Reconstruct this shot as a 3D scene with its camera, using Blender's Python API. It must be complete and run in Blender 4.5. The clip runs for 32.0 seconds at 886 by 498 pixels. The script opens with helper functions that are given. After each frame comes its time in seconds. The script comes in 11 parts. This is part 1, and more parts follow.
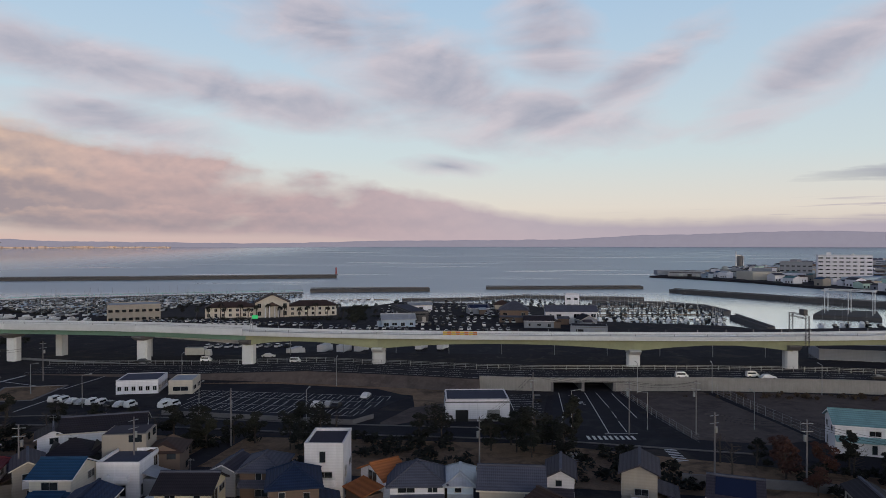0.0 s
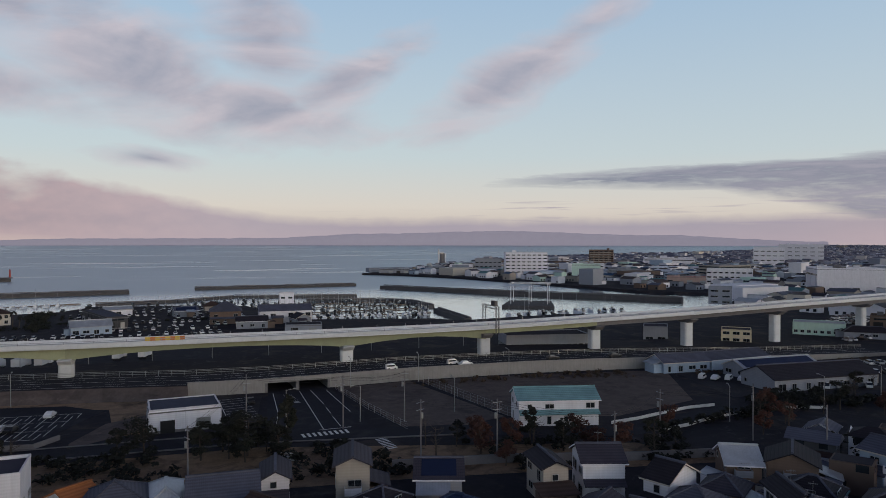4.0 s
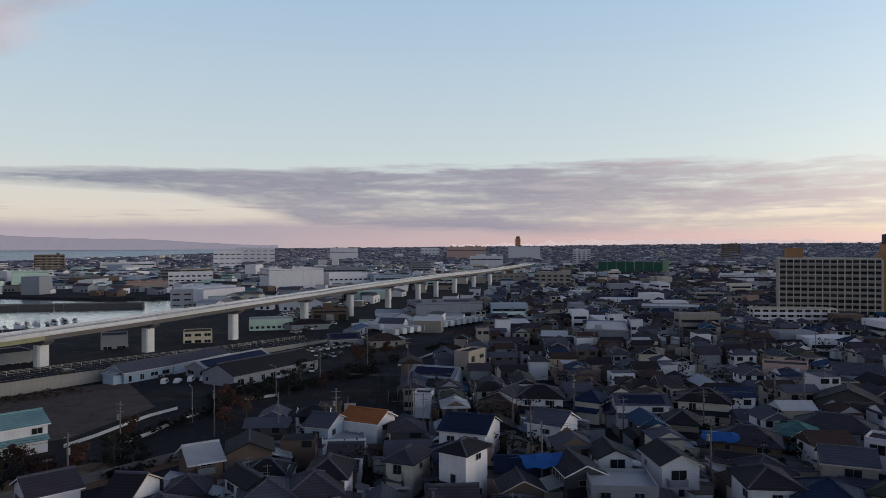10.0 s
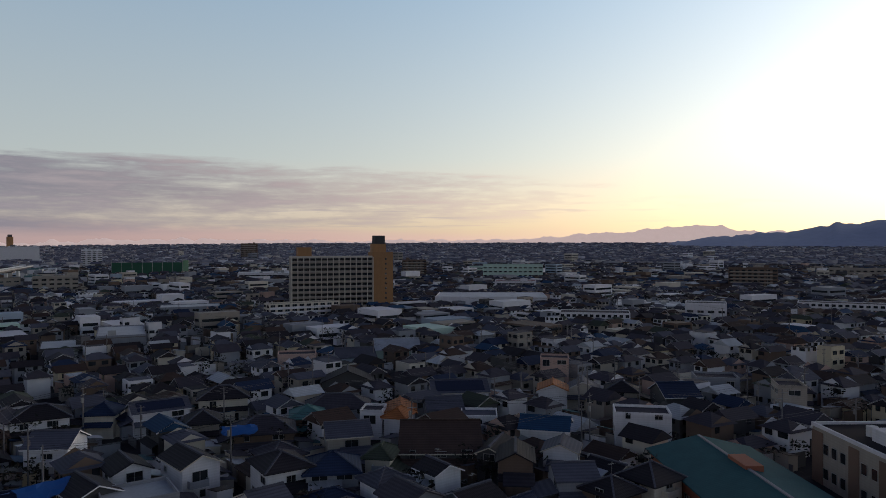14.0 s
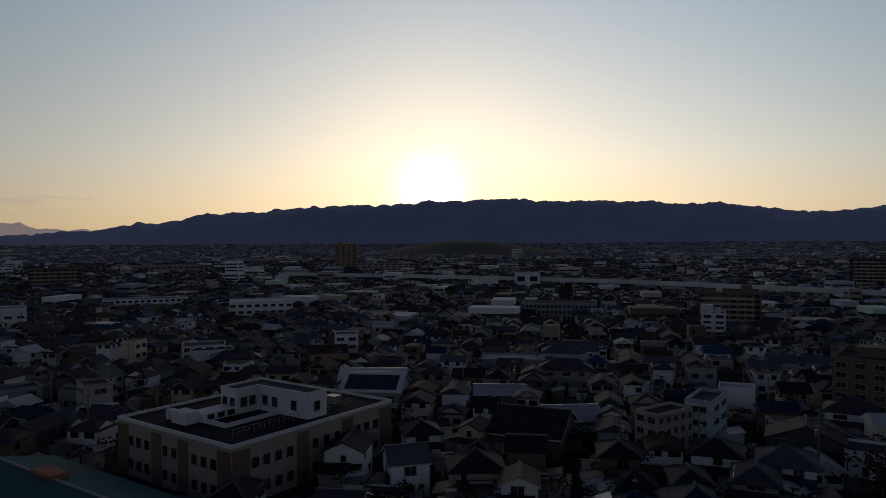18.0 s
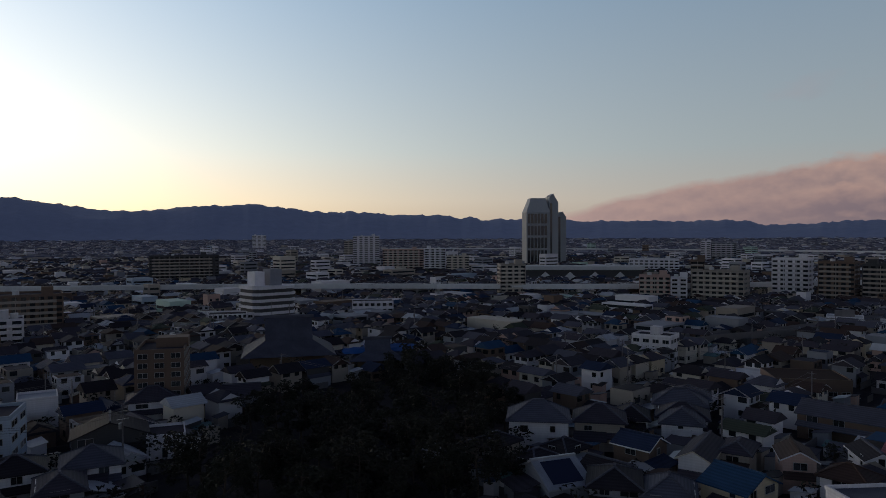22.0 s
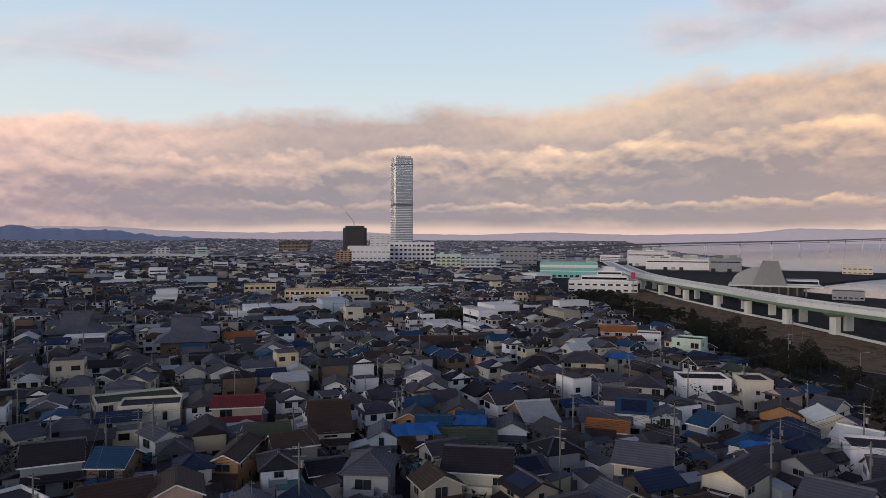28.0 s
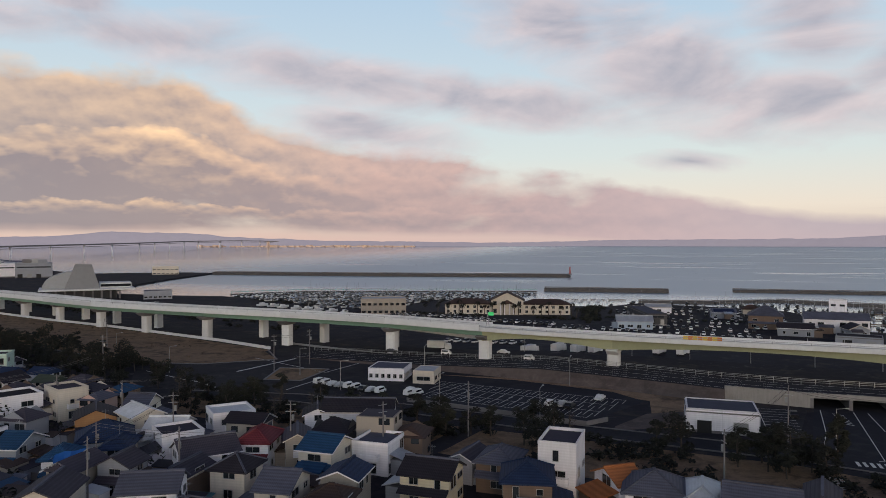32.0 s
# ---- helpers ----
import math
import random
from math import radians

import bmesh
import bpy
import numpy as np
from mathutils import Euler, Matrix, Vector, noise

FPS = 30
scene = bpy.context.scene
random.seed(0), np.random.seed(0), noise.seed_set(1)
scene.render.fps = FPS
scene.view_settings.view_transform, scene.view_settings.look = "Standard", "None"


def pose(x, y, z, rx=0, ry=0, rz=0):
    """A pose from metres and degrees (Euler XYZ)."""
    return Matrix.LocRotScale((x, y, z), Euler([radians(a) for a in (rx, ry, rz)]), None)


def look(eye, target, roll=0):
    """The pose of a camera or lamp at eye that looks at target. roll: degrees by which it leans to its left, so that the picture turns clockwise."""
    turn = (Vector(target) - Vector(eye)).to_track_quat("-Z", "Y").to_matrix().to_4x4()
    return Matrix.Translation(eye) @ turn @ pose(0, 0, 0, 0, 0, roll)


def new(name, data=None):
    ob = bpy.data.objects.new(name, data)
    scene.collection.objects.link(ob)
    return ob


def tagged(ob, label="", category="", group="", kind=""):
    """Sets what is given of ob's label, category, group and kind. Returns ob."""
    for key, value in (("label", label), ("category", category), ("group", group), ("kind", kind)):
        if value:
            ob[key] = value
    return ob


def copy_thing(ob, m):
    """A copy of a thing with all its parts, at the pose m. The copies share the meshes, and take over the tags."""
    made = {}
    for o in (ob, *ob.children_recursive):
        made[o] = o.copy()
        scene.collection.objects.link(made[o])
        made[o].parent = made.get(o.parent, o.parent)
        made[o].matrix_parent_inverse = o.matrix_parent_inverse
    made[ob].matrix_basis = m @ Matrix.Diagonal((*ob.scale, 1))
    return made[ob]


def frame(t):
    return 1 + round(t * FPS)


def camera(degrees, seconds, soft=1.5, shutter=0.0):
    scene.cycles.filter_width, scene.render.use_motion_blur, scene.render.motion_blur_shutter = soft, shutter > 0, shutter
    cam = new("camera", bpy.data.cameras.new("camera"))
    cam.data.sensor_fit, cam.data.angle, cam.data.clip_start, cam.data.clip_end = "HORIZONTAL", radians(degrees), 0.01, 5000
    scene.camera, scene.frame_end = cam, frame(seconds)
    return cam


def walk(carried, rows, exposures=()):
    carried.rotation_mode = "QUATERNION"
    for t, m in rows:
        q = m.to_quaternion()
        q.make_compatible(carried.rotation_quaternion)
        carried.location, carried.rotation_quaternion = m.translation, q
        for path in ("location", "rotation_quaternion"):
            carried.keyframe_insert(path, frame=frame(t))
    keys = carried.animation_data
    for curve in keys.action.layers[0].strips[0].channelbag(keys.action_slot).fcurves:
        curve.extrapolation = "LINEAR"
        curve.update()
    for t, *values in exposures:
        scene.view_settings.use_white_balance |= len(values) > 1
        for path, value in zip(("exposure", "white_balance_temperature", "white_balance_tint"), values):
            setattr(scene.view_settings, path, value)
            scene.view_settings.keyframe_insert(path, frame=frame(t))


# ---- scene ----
# ---- camera ----
cam = camera(64.78, 32.0, soft=0.8)
PATH = [
    (0, 0.00, -0.42, -0.02),
    (0.5, 1.63, -0.43, -0.03),
    (1, 6.09, -0.45, -0.07),
    (1.5, 11.41, -0.46, -0.12),
    (2, 15.18, -0.49, -0.13),
    (2.5, 16.74, -0.50, -0.15),
    (4.5, 26.35, -0.53, 0.06),
    (5, 29.90, -0.51, -0.02),
    (5.5, 33.12, -0.50, -0.11),
    (6, 36.66, -0.49, -0.16),
    (6.5, 39.87, -0.47, -0.14),
    (7, 43.03, -0.45, -0.09),
    (7.5, 46.53, -0.42, -0.06),
    (8, 49.80, -0.38, -0.07),
    (8.5, 53.77, -0.33, -0.10),
    (9, 57.47, -0.30, -0.12),
    (9.5, 61.53, -0.27, -0.12),
    (10, 65.28, -0.26, -0.13),
    (10.5, 69.40, -0.25, -0.14),
    (11, 73.14, -0.25, -0.13),
    (11.5, 76.90, -0.25, -0.13),
    (12, 80.70, -0.25, -0.11),
    (12.5, 85.65, -0.27, -0.09),
    (13, 90.94, -0.29, -0.09),
    (13.5, 96.80, -0.33, -0.11),
    (14, 103.21, -0.37, -0.12),
    (14.5, 109.78, -0.39, -0.10),
    (16.5, 136.28, -0.56, -0.19),
    (17, 142.83, -0.60, -0.20),
    (17.5, 149.50, -0.65, -0.25),
    (18, 156.18, -0.68, -0.33),
    (18.5, 162.86, -0.72, -0.41),
    (19, 169.45, -0.77, -0.43),
    (19.5, 176.10, -0.82, -0.48),
    (20, 182.77, -0.87, -0.53),
    (20.5, 189.39, -0.91, -0.49),
    (21, 196.01, -0.95, -0.39),
    (21.5, 202.69, -0.99, -0.29),
    (22, 209.26, -1.03, -0.21),
    (22.5, 215.94, -1.06, -0.16),
    (23, 222.59, -1.09, -0.12),
    (23.5, 229.25, -1.14, -0.06),
    (24, 235.92, -1.18, 0.02),
    (24.5, 242.56, -1.20, 0.07),
    (25, 249.20, -1.17, 0.10),
    (25.5, 255.85, -1.14, 0.11),
    (27.5, 282.10, -0.90, 0.22),
    (28, 288.60, -0.86, 0.27),
    (28.5, 295.18, -0.80, 0.30),
    (29, 301.75, -0.75, 0.28),
    (29.5, 308.30, -0.69, 0.26),
    (30, 314.77, -0.62, 0.23),
    (30.5, 321.33, -0.56, 0.16),
    (31, 327.90, -0.52, 0.09),
    (31.5, 334.47, -0.49, 0.04),
    (32, 340.99, -0.48, 0.01),
]   # seconds, heading, tilt, roll
EYE = (0, 0, 40)
walk(cam, [(t, pose(*EYE, 0, 0, -h) @ pose(0, 0, 0, 90 + p) @ pose(0, 0, 0, 0, 0, r)) for t, h, p, r in PATH], exposures=[(t, 0.18 * math.exp(-(((h - 278) / 38) ** 2)) - 0.22 * math.exp(-(((h - 35) / 30) ** 2)) + 0.07 * math.exp(-(((h - 80) / 30) ** 2)) + 0.1 * math.exp(-(((h - 226) / 20) ** 2)) + 0.16 * math.exp(-(((h - 320) / 24) ** 2)) - 1.92 * math.exp(-(((h - 164) / (54 if h < 164 else 61)) ** 2)), 6500 + 90 * math.exp(-((h / 25) ** 2)) + 740 * math.exp(-(((h - 312) / 46) ** 2)) + 330 * math.exp(-(((h - 95) / 34) ** 2)), 16 + 3 * math.exp(-(((h - 290) / 50) ** 2))) for t, h, p, r in PATH])

# ---- sky, sun ----
SUN_AZ, SUN_EL = 155.2, 4.2
world = bpy.data.worlds.new("evening_sky")
scene.world = world
world.use_nodes = True


class Net:
    """Short hand for building node trees."""

    def __init__(self, tree):
        self.t = tree
        tree.nodes.clear()

    def n(self, kind, **inputs):
        node = self.t.nodes.new(kind)
        for key, val in inputs.items():
            node.inputs[key.replace("_", " ")].default_value = val
        return node

    def put(self, src, socket):
        if isinstance(src, bpy.types.NodeSocket):
            self.t.links.new(src, socket)
        else:
            socket.default_value = src

    def m(self, op, a, b=0.0, clamp=False):
        node = self.t.nodes.new("ShaderNodeMath")
        node.operation, node.use_clamp = op, clamp
        self.put(a, node.inputs[0])
        self.put(b, node.inputs[1])
        return node.outputs[0]

    def mix(self, fac, a, b, blend="MIX"):
        node = self.t.nodes.new("ShaderNodeMix")
        node.data_type, node.blend_type = "RGBA", blend
        self.put(fac, node.inputs[0])
        for src, k in ((a, 6), (b, 7)):
            self.put((*src, 1) if isinstance(src, tuple) and len(src) == 3 else src, node.inputs[k])
        return node.outputs[2]

    def ramp(self, fac, stops, mode="LINEAR"):
        node = self.t.nodes.new("ShaderNodeValToRGB")
        node.color_ramp.interpolation = mode
        e = node.color_ramp.elements
        while len(e) < len(stops):
            e.new(1)
        for el, (p, c) in zip(e, stops):
            el.position, el.color = p, ((c, c, c, 1) if isinstance(c, (int, float)) else (*c, 1))
        self.put(fac, node.inputs[0])
        return node.outputs[0]

    def noise(self, vec, scale, detail=3.0, rough=0.5, dist=0.0):
        node = self.n("ShaderNodeTexNoise", Scale=scale, Detail=detail, Roughness=rough, Distortion=dist)
        if vec is not None:
            self.put(vec, node.inputs["Vector"])
        return node.outputs["Fac"]


def build_sky():
    k = Net(world.node_tree)
    d = k.n("ShaderNodeTexCoord").outputs["Generated"]
    sep = k.n("ShaderNodeSeparateXYZ")
    k.put(d, sep.inputs[0])
    x, y, z = sep.outputs
    # azimuth, clockwise from +y, 0 to 1 with the seam on the cloudless side
    az = k.m("FRACT", k.m("ADD", k.m("DIVIDE", k.m("ARCTAN2", x, y), 2 * math.pi), 1.0 - 180 / 360))
    up = k.m("MAXIMUM", z, 0.0)
    sky = k.n("ShaderNodeTexSky")
    sky.sky_type, sky.sun_disc = "NISHITA", False
    sky.sun_elevation, sky.sun_rotation = radians(SUN_EL), radians(SUN_AZ)
    sky.altitude, sky.air_density, sky.dust_density, sky.ozone_density = 40, 1.0, 1.6, 1.6
    nish = k.mix(1.0, sky.outputs[0], (0.10, 0.10, 0.10), "MULTIPLY")
    # clear evening air: pale towards the horizon, blue overhead
    clear = k.ramp(up, [(0.0, (0.66, 0.58, 0.52)), (0.05, (0.82, 0.79, 0.71)), (0.12, (0.66, 0.79, 0.81)), (0.34, (0.43, 0.64, 0.83)), (0.42, (0.13, 0.175, 0.34)), (0.54, (0.045, 0.062, 0.14)), (1.0, (0.018, 0.028, 0.075))])
    # glow round the place where the sun goes down
    s = Vector((math.sin(radians(SUN_AZ)) * math.cos(radians(SUN_EL)), math.cos(radians(SUN_AZ)) * math.cos(radians(SUN_EL)), math.sin(radians(SUN_EL))))
    dot = k.n("ShaderNodeVectorMath")
    dot.operation = "DOT_PRODUCT"
    k.put(d, dot.inputs[0])
    dot.inputs[1].default_value = s
    c = k.m("MAXIMUM", dot.outputs["Value"], 0.0)
    wide = k.m("POWER", c, 6.0)
    base = k.mix(0.25, clear, nish)
    low = k.m("POWER", k.m("SUBTRACT", 1.0, up), 12.0)
    base = k.mix(k.m("MULTIPLY", k.m("MULTIPLY", k.m("POWER", c, 2.3), low), 0.95), base, (0.95, 0.69, 0.22))
    base = k.mix(k.m("MULTIPLY", wide, 0.34), base, (0.88, 0.82, 0.66))
    base = k.mix(k.m("MULTIPLY", k.m("POWER", c, 110.0), 0.32), base, (1.15, 1.10, 0.84))
    base = k.mix(k.m("MULTIPLY", k.m("POWER", c, 1300.0), 0.85), base, (2.0, 1.9, 1.5))

    def A(a):
        return ((a - 180) % 360) / 360

    def by_az(pairs, scale):
        return k.m("MULTIPLY", k.ramp(az, sorted((A(a), v / scale) for a, v in pairs)), scale)

    def vec(u, v):
        comb = k.n("ShaderNodeCombineXYZ")
        k.put(u, comb.inputs[0])
        k.put(v, comb.inputs[1])
        return comb.outputs[0]

    def field(u, v, scale, detail=5.0, rough=0.55, dist=0.3):
        return k.noise(vec(u, v), scale, detail, rough, dist)

    def billow(u, v):
        """Rounded heaps upon heaps, 0 to 1."""
        node = k.n("ShaderNodeTexVoronoi")
        node.feature, node.normalize, node.voronoi_dimensions = "SMOOTH_F1", True, "2D"
        for key, val in (("Scale", 1.0), ("Detail", 3.0), ("Roughness", 0.55), ("Smoothness", 0.35)):
            node.inputs[key].default_value = val
        k.put(vec(u, v), node.inputs["Vector"])
        return k.m("SUBTRACT", 1.0, k.m("MULTIPLY", node.outputs["Distance"], 1.5), True)

    e = k.m("MULTIPLY", k.m("ARCSINE", z), 57.2958)
    a = k.m("MULTIPLY", az, 360.0)
    sway = field(k.m("DIVIDE", a, 5.0), k.m("DIVIDE", e, 3.0), 1.0, 4.0, 0.55, 0.0)
    sway = k.m("SUBTRACT", sway, 0.5)

    # the heaped bank over the bay, lit from above on its billows
    u, v = k.m("ADD", k.m("DIVIDE", a, 3.0), k.m("MULTIPLY", sway, 0.35)), k.m("ADD", k.m("DIVIDE", e, 1.9), k.m("MULTIPLY", sway, 0.3))
    b1 = billow(u, v)
    b2 = billow(k.m("ADD", u, 0.04), k.m("ADD", v, 0.3))
    n1 = field(k.m("DIVIDE", a, 9.0), k.m("DIVIDE", e, 3.2), 1.0, 6.0, 0.55, 0.2)
    n2 = field(k.m("DIVIDE", a, 9.0), k.m("ADD", k.m("DIVIDE", e, 3.2), 0.2), 1.0, 6.0, 0.55, 0.2)
    wide_n = field(k.m("DIVIDE", a, 22.0), k.m("DIVIDE", e, 7.0), 1.0, 4.0)
    relief = k.m("ADD", k.m("MULTIPLY", k.m("SUBTRACT", b1, b2), 0.9), k.m("MULTIPLY", k.m("SUBTRACT", n1, n2), 0.7))
    top = by_az([(214, 0.2), (219, 1.8), (224, 3.4), (240, 6.0), (256, 8.5), (272, 9.9), (290, 11.2), (298, 10.4), (307, 12.8), (321, 12.8), (328, 9.2), (336, 7.8), (344, 7.2), (350, 6.2), (356, 4.8), (3, 3.2), (9, 2.2), (30, 2.1), (44, 2.2), (56, 2.5), (70, 2.3), (90, 1.5), (110, 0.7), (125, 0)], 20.0)
    rag = k.m("ADD", k.m("MULTIPLY", k.m("SUBTRACT", n1, 0.5), 2.6), k.m("ADD", k.m("MULTIPLY", k.m("SUBTRACT", b1, 0.5), 1.1), k.m("MULTIPLY", k.m("SUBTRACT", wide_n, 0.5), 2.0)))
    rag = k.m("MULTIPLY", rag, k.m("MINIMUM", k.m("DIVIDE", top, 7.0), 1.0))
    deep = k.m("SUBTRACT", k.m("ADD", top, rag), e)
    bank = k.m("MULTIPLY", deep, by_az([(219, 1.6), (256, 1.3), (280, 0.8), (330, 0.7), (350, 1.1), (15, 1.2)], 2.0), True)
    gap = k.m("MULTIPLY", k.m("SUBTRACT", k.m("ADD", e, k.m("MULTIPLY", wide_n, 1.4)), by_az([(219, 0.0), (250, 0.5), (275, 1.25), (330, 1.25), (350, 0.9), (5, 0.0), (40, 0.0)], 2.0)), 1.8, True)
    holes = k.m("MULTIPLY", k.m("SUBTRACT", k.m("ADD", wide_n, k.m("MULTIPLY", n1, 0.5)), by_az([(300, 0.35), (330, 0.52), (342, 0.56), (0, 0.45), (8, 0.2)], 1.0)), 5.0, True)
    bank = k.m("MULTIPLY", k.m("MULTIPLY", bank, k.m("MAXIMUM", gap, 0.2)), k.m("MAXIMUM", holes, 0.2))
    dim = k.ramp(az, [(A(219), (0.42, 0.31, 0.31)), (A(250), (0.28, 0.235, 0.275)), (A(275), (0.235, 0.228, 0.262)), (A(305), (0.25, 0.238, 0.262)), (A(320), (0.285, 0.25, 0.258)), (A(345), (0.34, 0.29, 0.31)), (A(5), (0.36, 0.33, 0.38)), (A(40), (0.32, 0.31, 0.37)), (A(70), (0.44, 0.37, 0.39)), (A(100), (0.66, 0.50, 0.45))])
    lit = k.ramp(az, [(A(219), (0.62, 0.44, 0.38)), (A(240), (0.80, 0.54, 0.43)), (A(262), (0.84, 0.61, 0.49)), (A(290), (0.93, 0.70, 0.50)), (A(305), (0.97, 0.73, 0.48)), (A(320), (0.95, 0.68, 0.42)), (A(335), (0.66, 0.46, 0.39)), (A(352), (0.56, 0.42, 0.41)), (A(10), (0.45, 0.41, 0.44)), (A(45), (0.44, 0.40, 0.44)), (A(75), (0.55, 0.44, 0.44)), (A(105), (0.78, 0.60, 0.50))])
    mid = k.mix(0.42, dim, lit)
    edge = k.m("POWER", math.e, k.m("MULTIPLY", k.m("MAXIMUM", deep, 0.0), -0.75))
    tone = k.m("ADD", k.m("ADD", k.m("MULTIPLY", edge, by_az([(219, 0.4), (262, 0.5), (280, 0.4), (325, 0.4), (345, 0.4), (15, 0.1)], 1.0)), k.m("MULTIPLY", relief, by_az([(219, 0.7), (262, 0.8), (278, 0.4), (300, 0.45), (325, 0.8), (345, 0.9), (15, 0.3)], 2.0))), k.m("SUBTRACT", k.m("ADD", 0.42, k.m("MULTIPLY", k.m("SUBTRACT", wide_n, 0.5), 1.5)), k.m("MULTIPLY", k.m("MAXIMUM", k.m("SUBTRACT", deep, 2.0), 0.0), 0.07)))
    body = k.mix(k.m("MULTIPLY", tone, 1.0, True), dim, k.mix(by_az([(219, 0.9), (262, 0.9), (278, 0.2), (300, 0.35), (330, 0.6), (345, 0.7), (15, 0.5)], 1.0), mid, lit))
    col = k.mix(k.m("MULTIPLY", bank, 0.95), base, body)
    # a nearer row of bright heads along the middle of the bank, dim underneath
    for part, share, lift_, reach, strong in ((0, 0.66, 0.0, 1.5, by_az([(228, 0.0), (238, 0.85), (262, 0.8), (285, 0.8), (300, 0.95), (326, 0.9), (340, 0.45), (352, 0.0)], 1.0)),
                                               (1, 0.10, 1.75, 0.45, by_az([(262, 0.0), (276, 0.5), (300, 0.75), (326, 0.7), (350, 0.35), (5, 0.0)], 1.0))):
        ub, vb = k.m("ADD", k.m("DIVIDE", a, 4.2 - 1.4 * part), k.m("ADD", 7.3 + part, k.m("MULTIPLY", sway, 0.4))), k.m("ADD", k.m("DIVIDE", e, 1.9 - 1.0 * part), k.m("MULTIPLY", sway, 0.3))
        h1 = billow(ub, vb)
        h2 = billow(k.m("ADD", ub, 0.05), k.m("ADD", vb, 0.3))
        long_n = field(k.m("ADD", k.m("DIVIDE", a, 8.0 - 3 * part), 3.1 + part), k.m("DIVIDE", e, 8.0), 1.0, 4.0, 0.6)
        crest = k.m("ADD", k.m("ADD", k.m("MULTIPLY", top, share), lift_), k.m("ADD", k.m("MULTIPLY", k.m("SUBTRACT", long_n, 0.5), 5.0 - 2.6 * part), k.m("MULTIPLY", k.m("SUBTRACT", h1, 0.5), 1.3 - 0.6 * part)))
        under = k.m("SUBTRACT", crest, e)
        shape = k.m("MULTIPLY", under, 1.8 + 2.0 * part, True)
        glow = k.m("POWER", math.e, k.m("DIVIDE", k.m("MAXIMUM", under, 0.0), -reach))
        shade = k.m("ADD", k.m("MULTIPLY", glow, 0.95), k.m("MULTIPLY", k.m("SUBTRACT", h1, h2), 1.0))
        shade = k.m("SUBTRACT", shade, k.m("MULTIPLY", k.m("SUBTRACT", 0.58, long_n), 1.5), True)
        fade = k.m("MULTIPLY", k.m("SUBTRACT", 1.0, k.m("DIVIDE", under, 5.5 - 4.3 * part)), 1.6, True)
        col = k.mix(k.m("MULTIPLY", k.m("MULTIPLY", k.m("MULTIPLY", shape, strong), fade), k.m("MULTIPLY", bank, 1.3, True) if not part else 0.9), col, k.mix(shade, dim, lit))
    # peach air low over the far shore
    rose = k.m("MULTIPLY", k.m("SUBTRACT", 1.5, k.m("ADD", e, k.m("MULTIPLY", sway, 1.0))), 0.9, True)
    col = k.mix(k.m("MULTIPLY", rose, by_az([(225, 0.0), (250, 0.35), (280, 0.75), (340, 0.75), (0, 0.4), (20, 0.15), (50, 0.35), (70, 0.8), (105, 0.75), (125, 0.2), (135, 0.0)], 1.0)), col, k.ramp(az, [(A(250), (0.50, 0.38, 0.35)), (A(290), (0.66, 0.52, 0.44)), (A(330), (0.60, 0.45, 0.40)), (A(0), (0.52, 0.42, 0.43)), (A(50), (0.48, 0.40, 0.42)), (A(80), (0.58, 0.42, 0.40)), (A(115), (0.72, 0.52, 0.42))]))
    # long level streaks over the land
    s1 = field(k.m("DIVIDE", a, 10.0), k.m("DIVIDE", e, 1.0), 1.0, 7.0, 0.62, 0.25)
    s2 = field(k.m("DIVIDE", a, 40.0), k.m("DIVIDE", e, 6.0), 1.0, 3.0)
    s3 = field(k.m("DIVIDE", a, 2.6), k.m("DIVIDE", e, 0.55), 1.0, 4.0, 0.6, 0.3)
    hi = by_az([(110, 5.4), (122, 4.2), (136, 2.8), (150, 0), (20, 0), (26, 4.9), (36, 5.7), (44, 6.2), (55, 6.3), (70, 6.9), (95, 6.6)], 10.0)
    lo = by_az([(110, 1.6), (122, 1.8), (136, 1.6), (150, 1.0), (20, 4.6), (26, 4.5), (36, 4.4), (44, 3.9), (50, 2.8), (55, 1.4), (75, 0.6), (95, 0.9)], 10.0)
    jag = k.m("SUBTRACT", s1, 0.5)
    band = k.m("MULTIPLY", k.m("MULTIPLY", k.m("SUBTRACT", k.m("ADD", hi, k.m("MULTIPLY", jag, 2.2)), e), 1.7, True), k.m("MULTIPLY", k.m("SUBTRACT", e, k.m("ADD", lo, k.m("MULTIPLY", jag, 1.4))), 1.6, True))
    thin = k.m("MULTIPLY", k.m("SUBTRACT", k.m("ADD", k.m("MULTIPLY", s1, 0.65), k.m("ADD", k.m("MULTIPLY", s2, 0.5), k.m("MULTIPLY", k.m("SUBTRACT", s3, 0.5), 0.22))), by_az([(95, 0.50), (110, 0.57), (150, 0.64), (18, 0.42), (45, 0.39), (80, 0.42)], 1.0)), 5.0, True)
    band = k.m("MULTIPLY", band, thin)
    glowc = k.ramp(az, [(A(30), (0.34, 0.35, 0.41)), (A(70), (0.40, 0.375, 0.42)), (A(90), (0.52, 0.45, 0.45)), (A(110), (0.72, 0.58, 0.50)), (A(140), (0.80, 0.62, 0.42))])
    dark = k.ramp(az, [(A(30), (0.17, 0.20, 0.27)), (A(70), (0.22, 0.235, 0.30)), (A(110), (0.42, 0.37, 0.38))])
    col = k.mix(k.m("MULTIPLY", band, 0.9), col, k.mix(k.m("MULTIPLY", k.m("ADD", k.m("SUBTRACT", s1, 0.42), k.m("MULTIPLY", k.m("SUBTRACT", s3, 0.5), 0.35)), 2.8, True), dark, glowc))
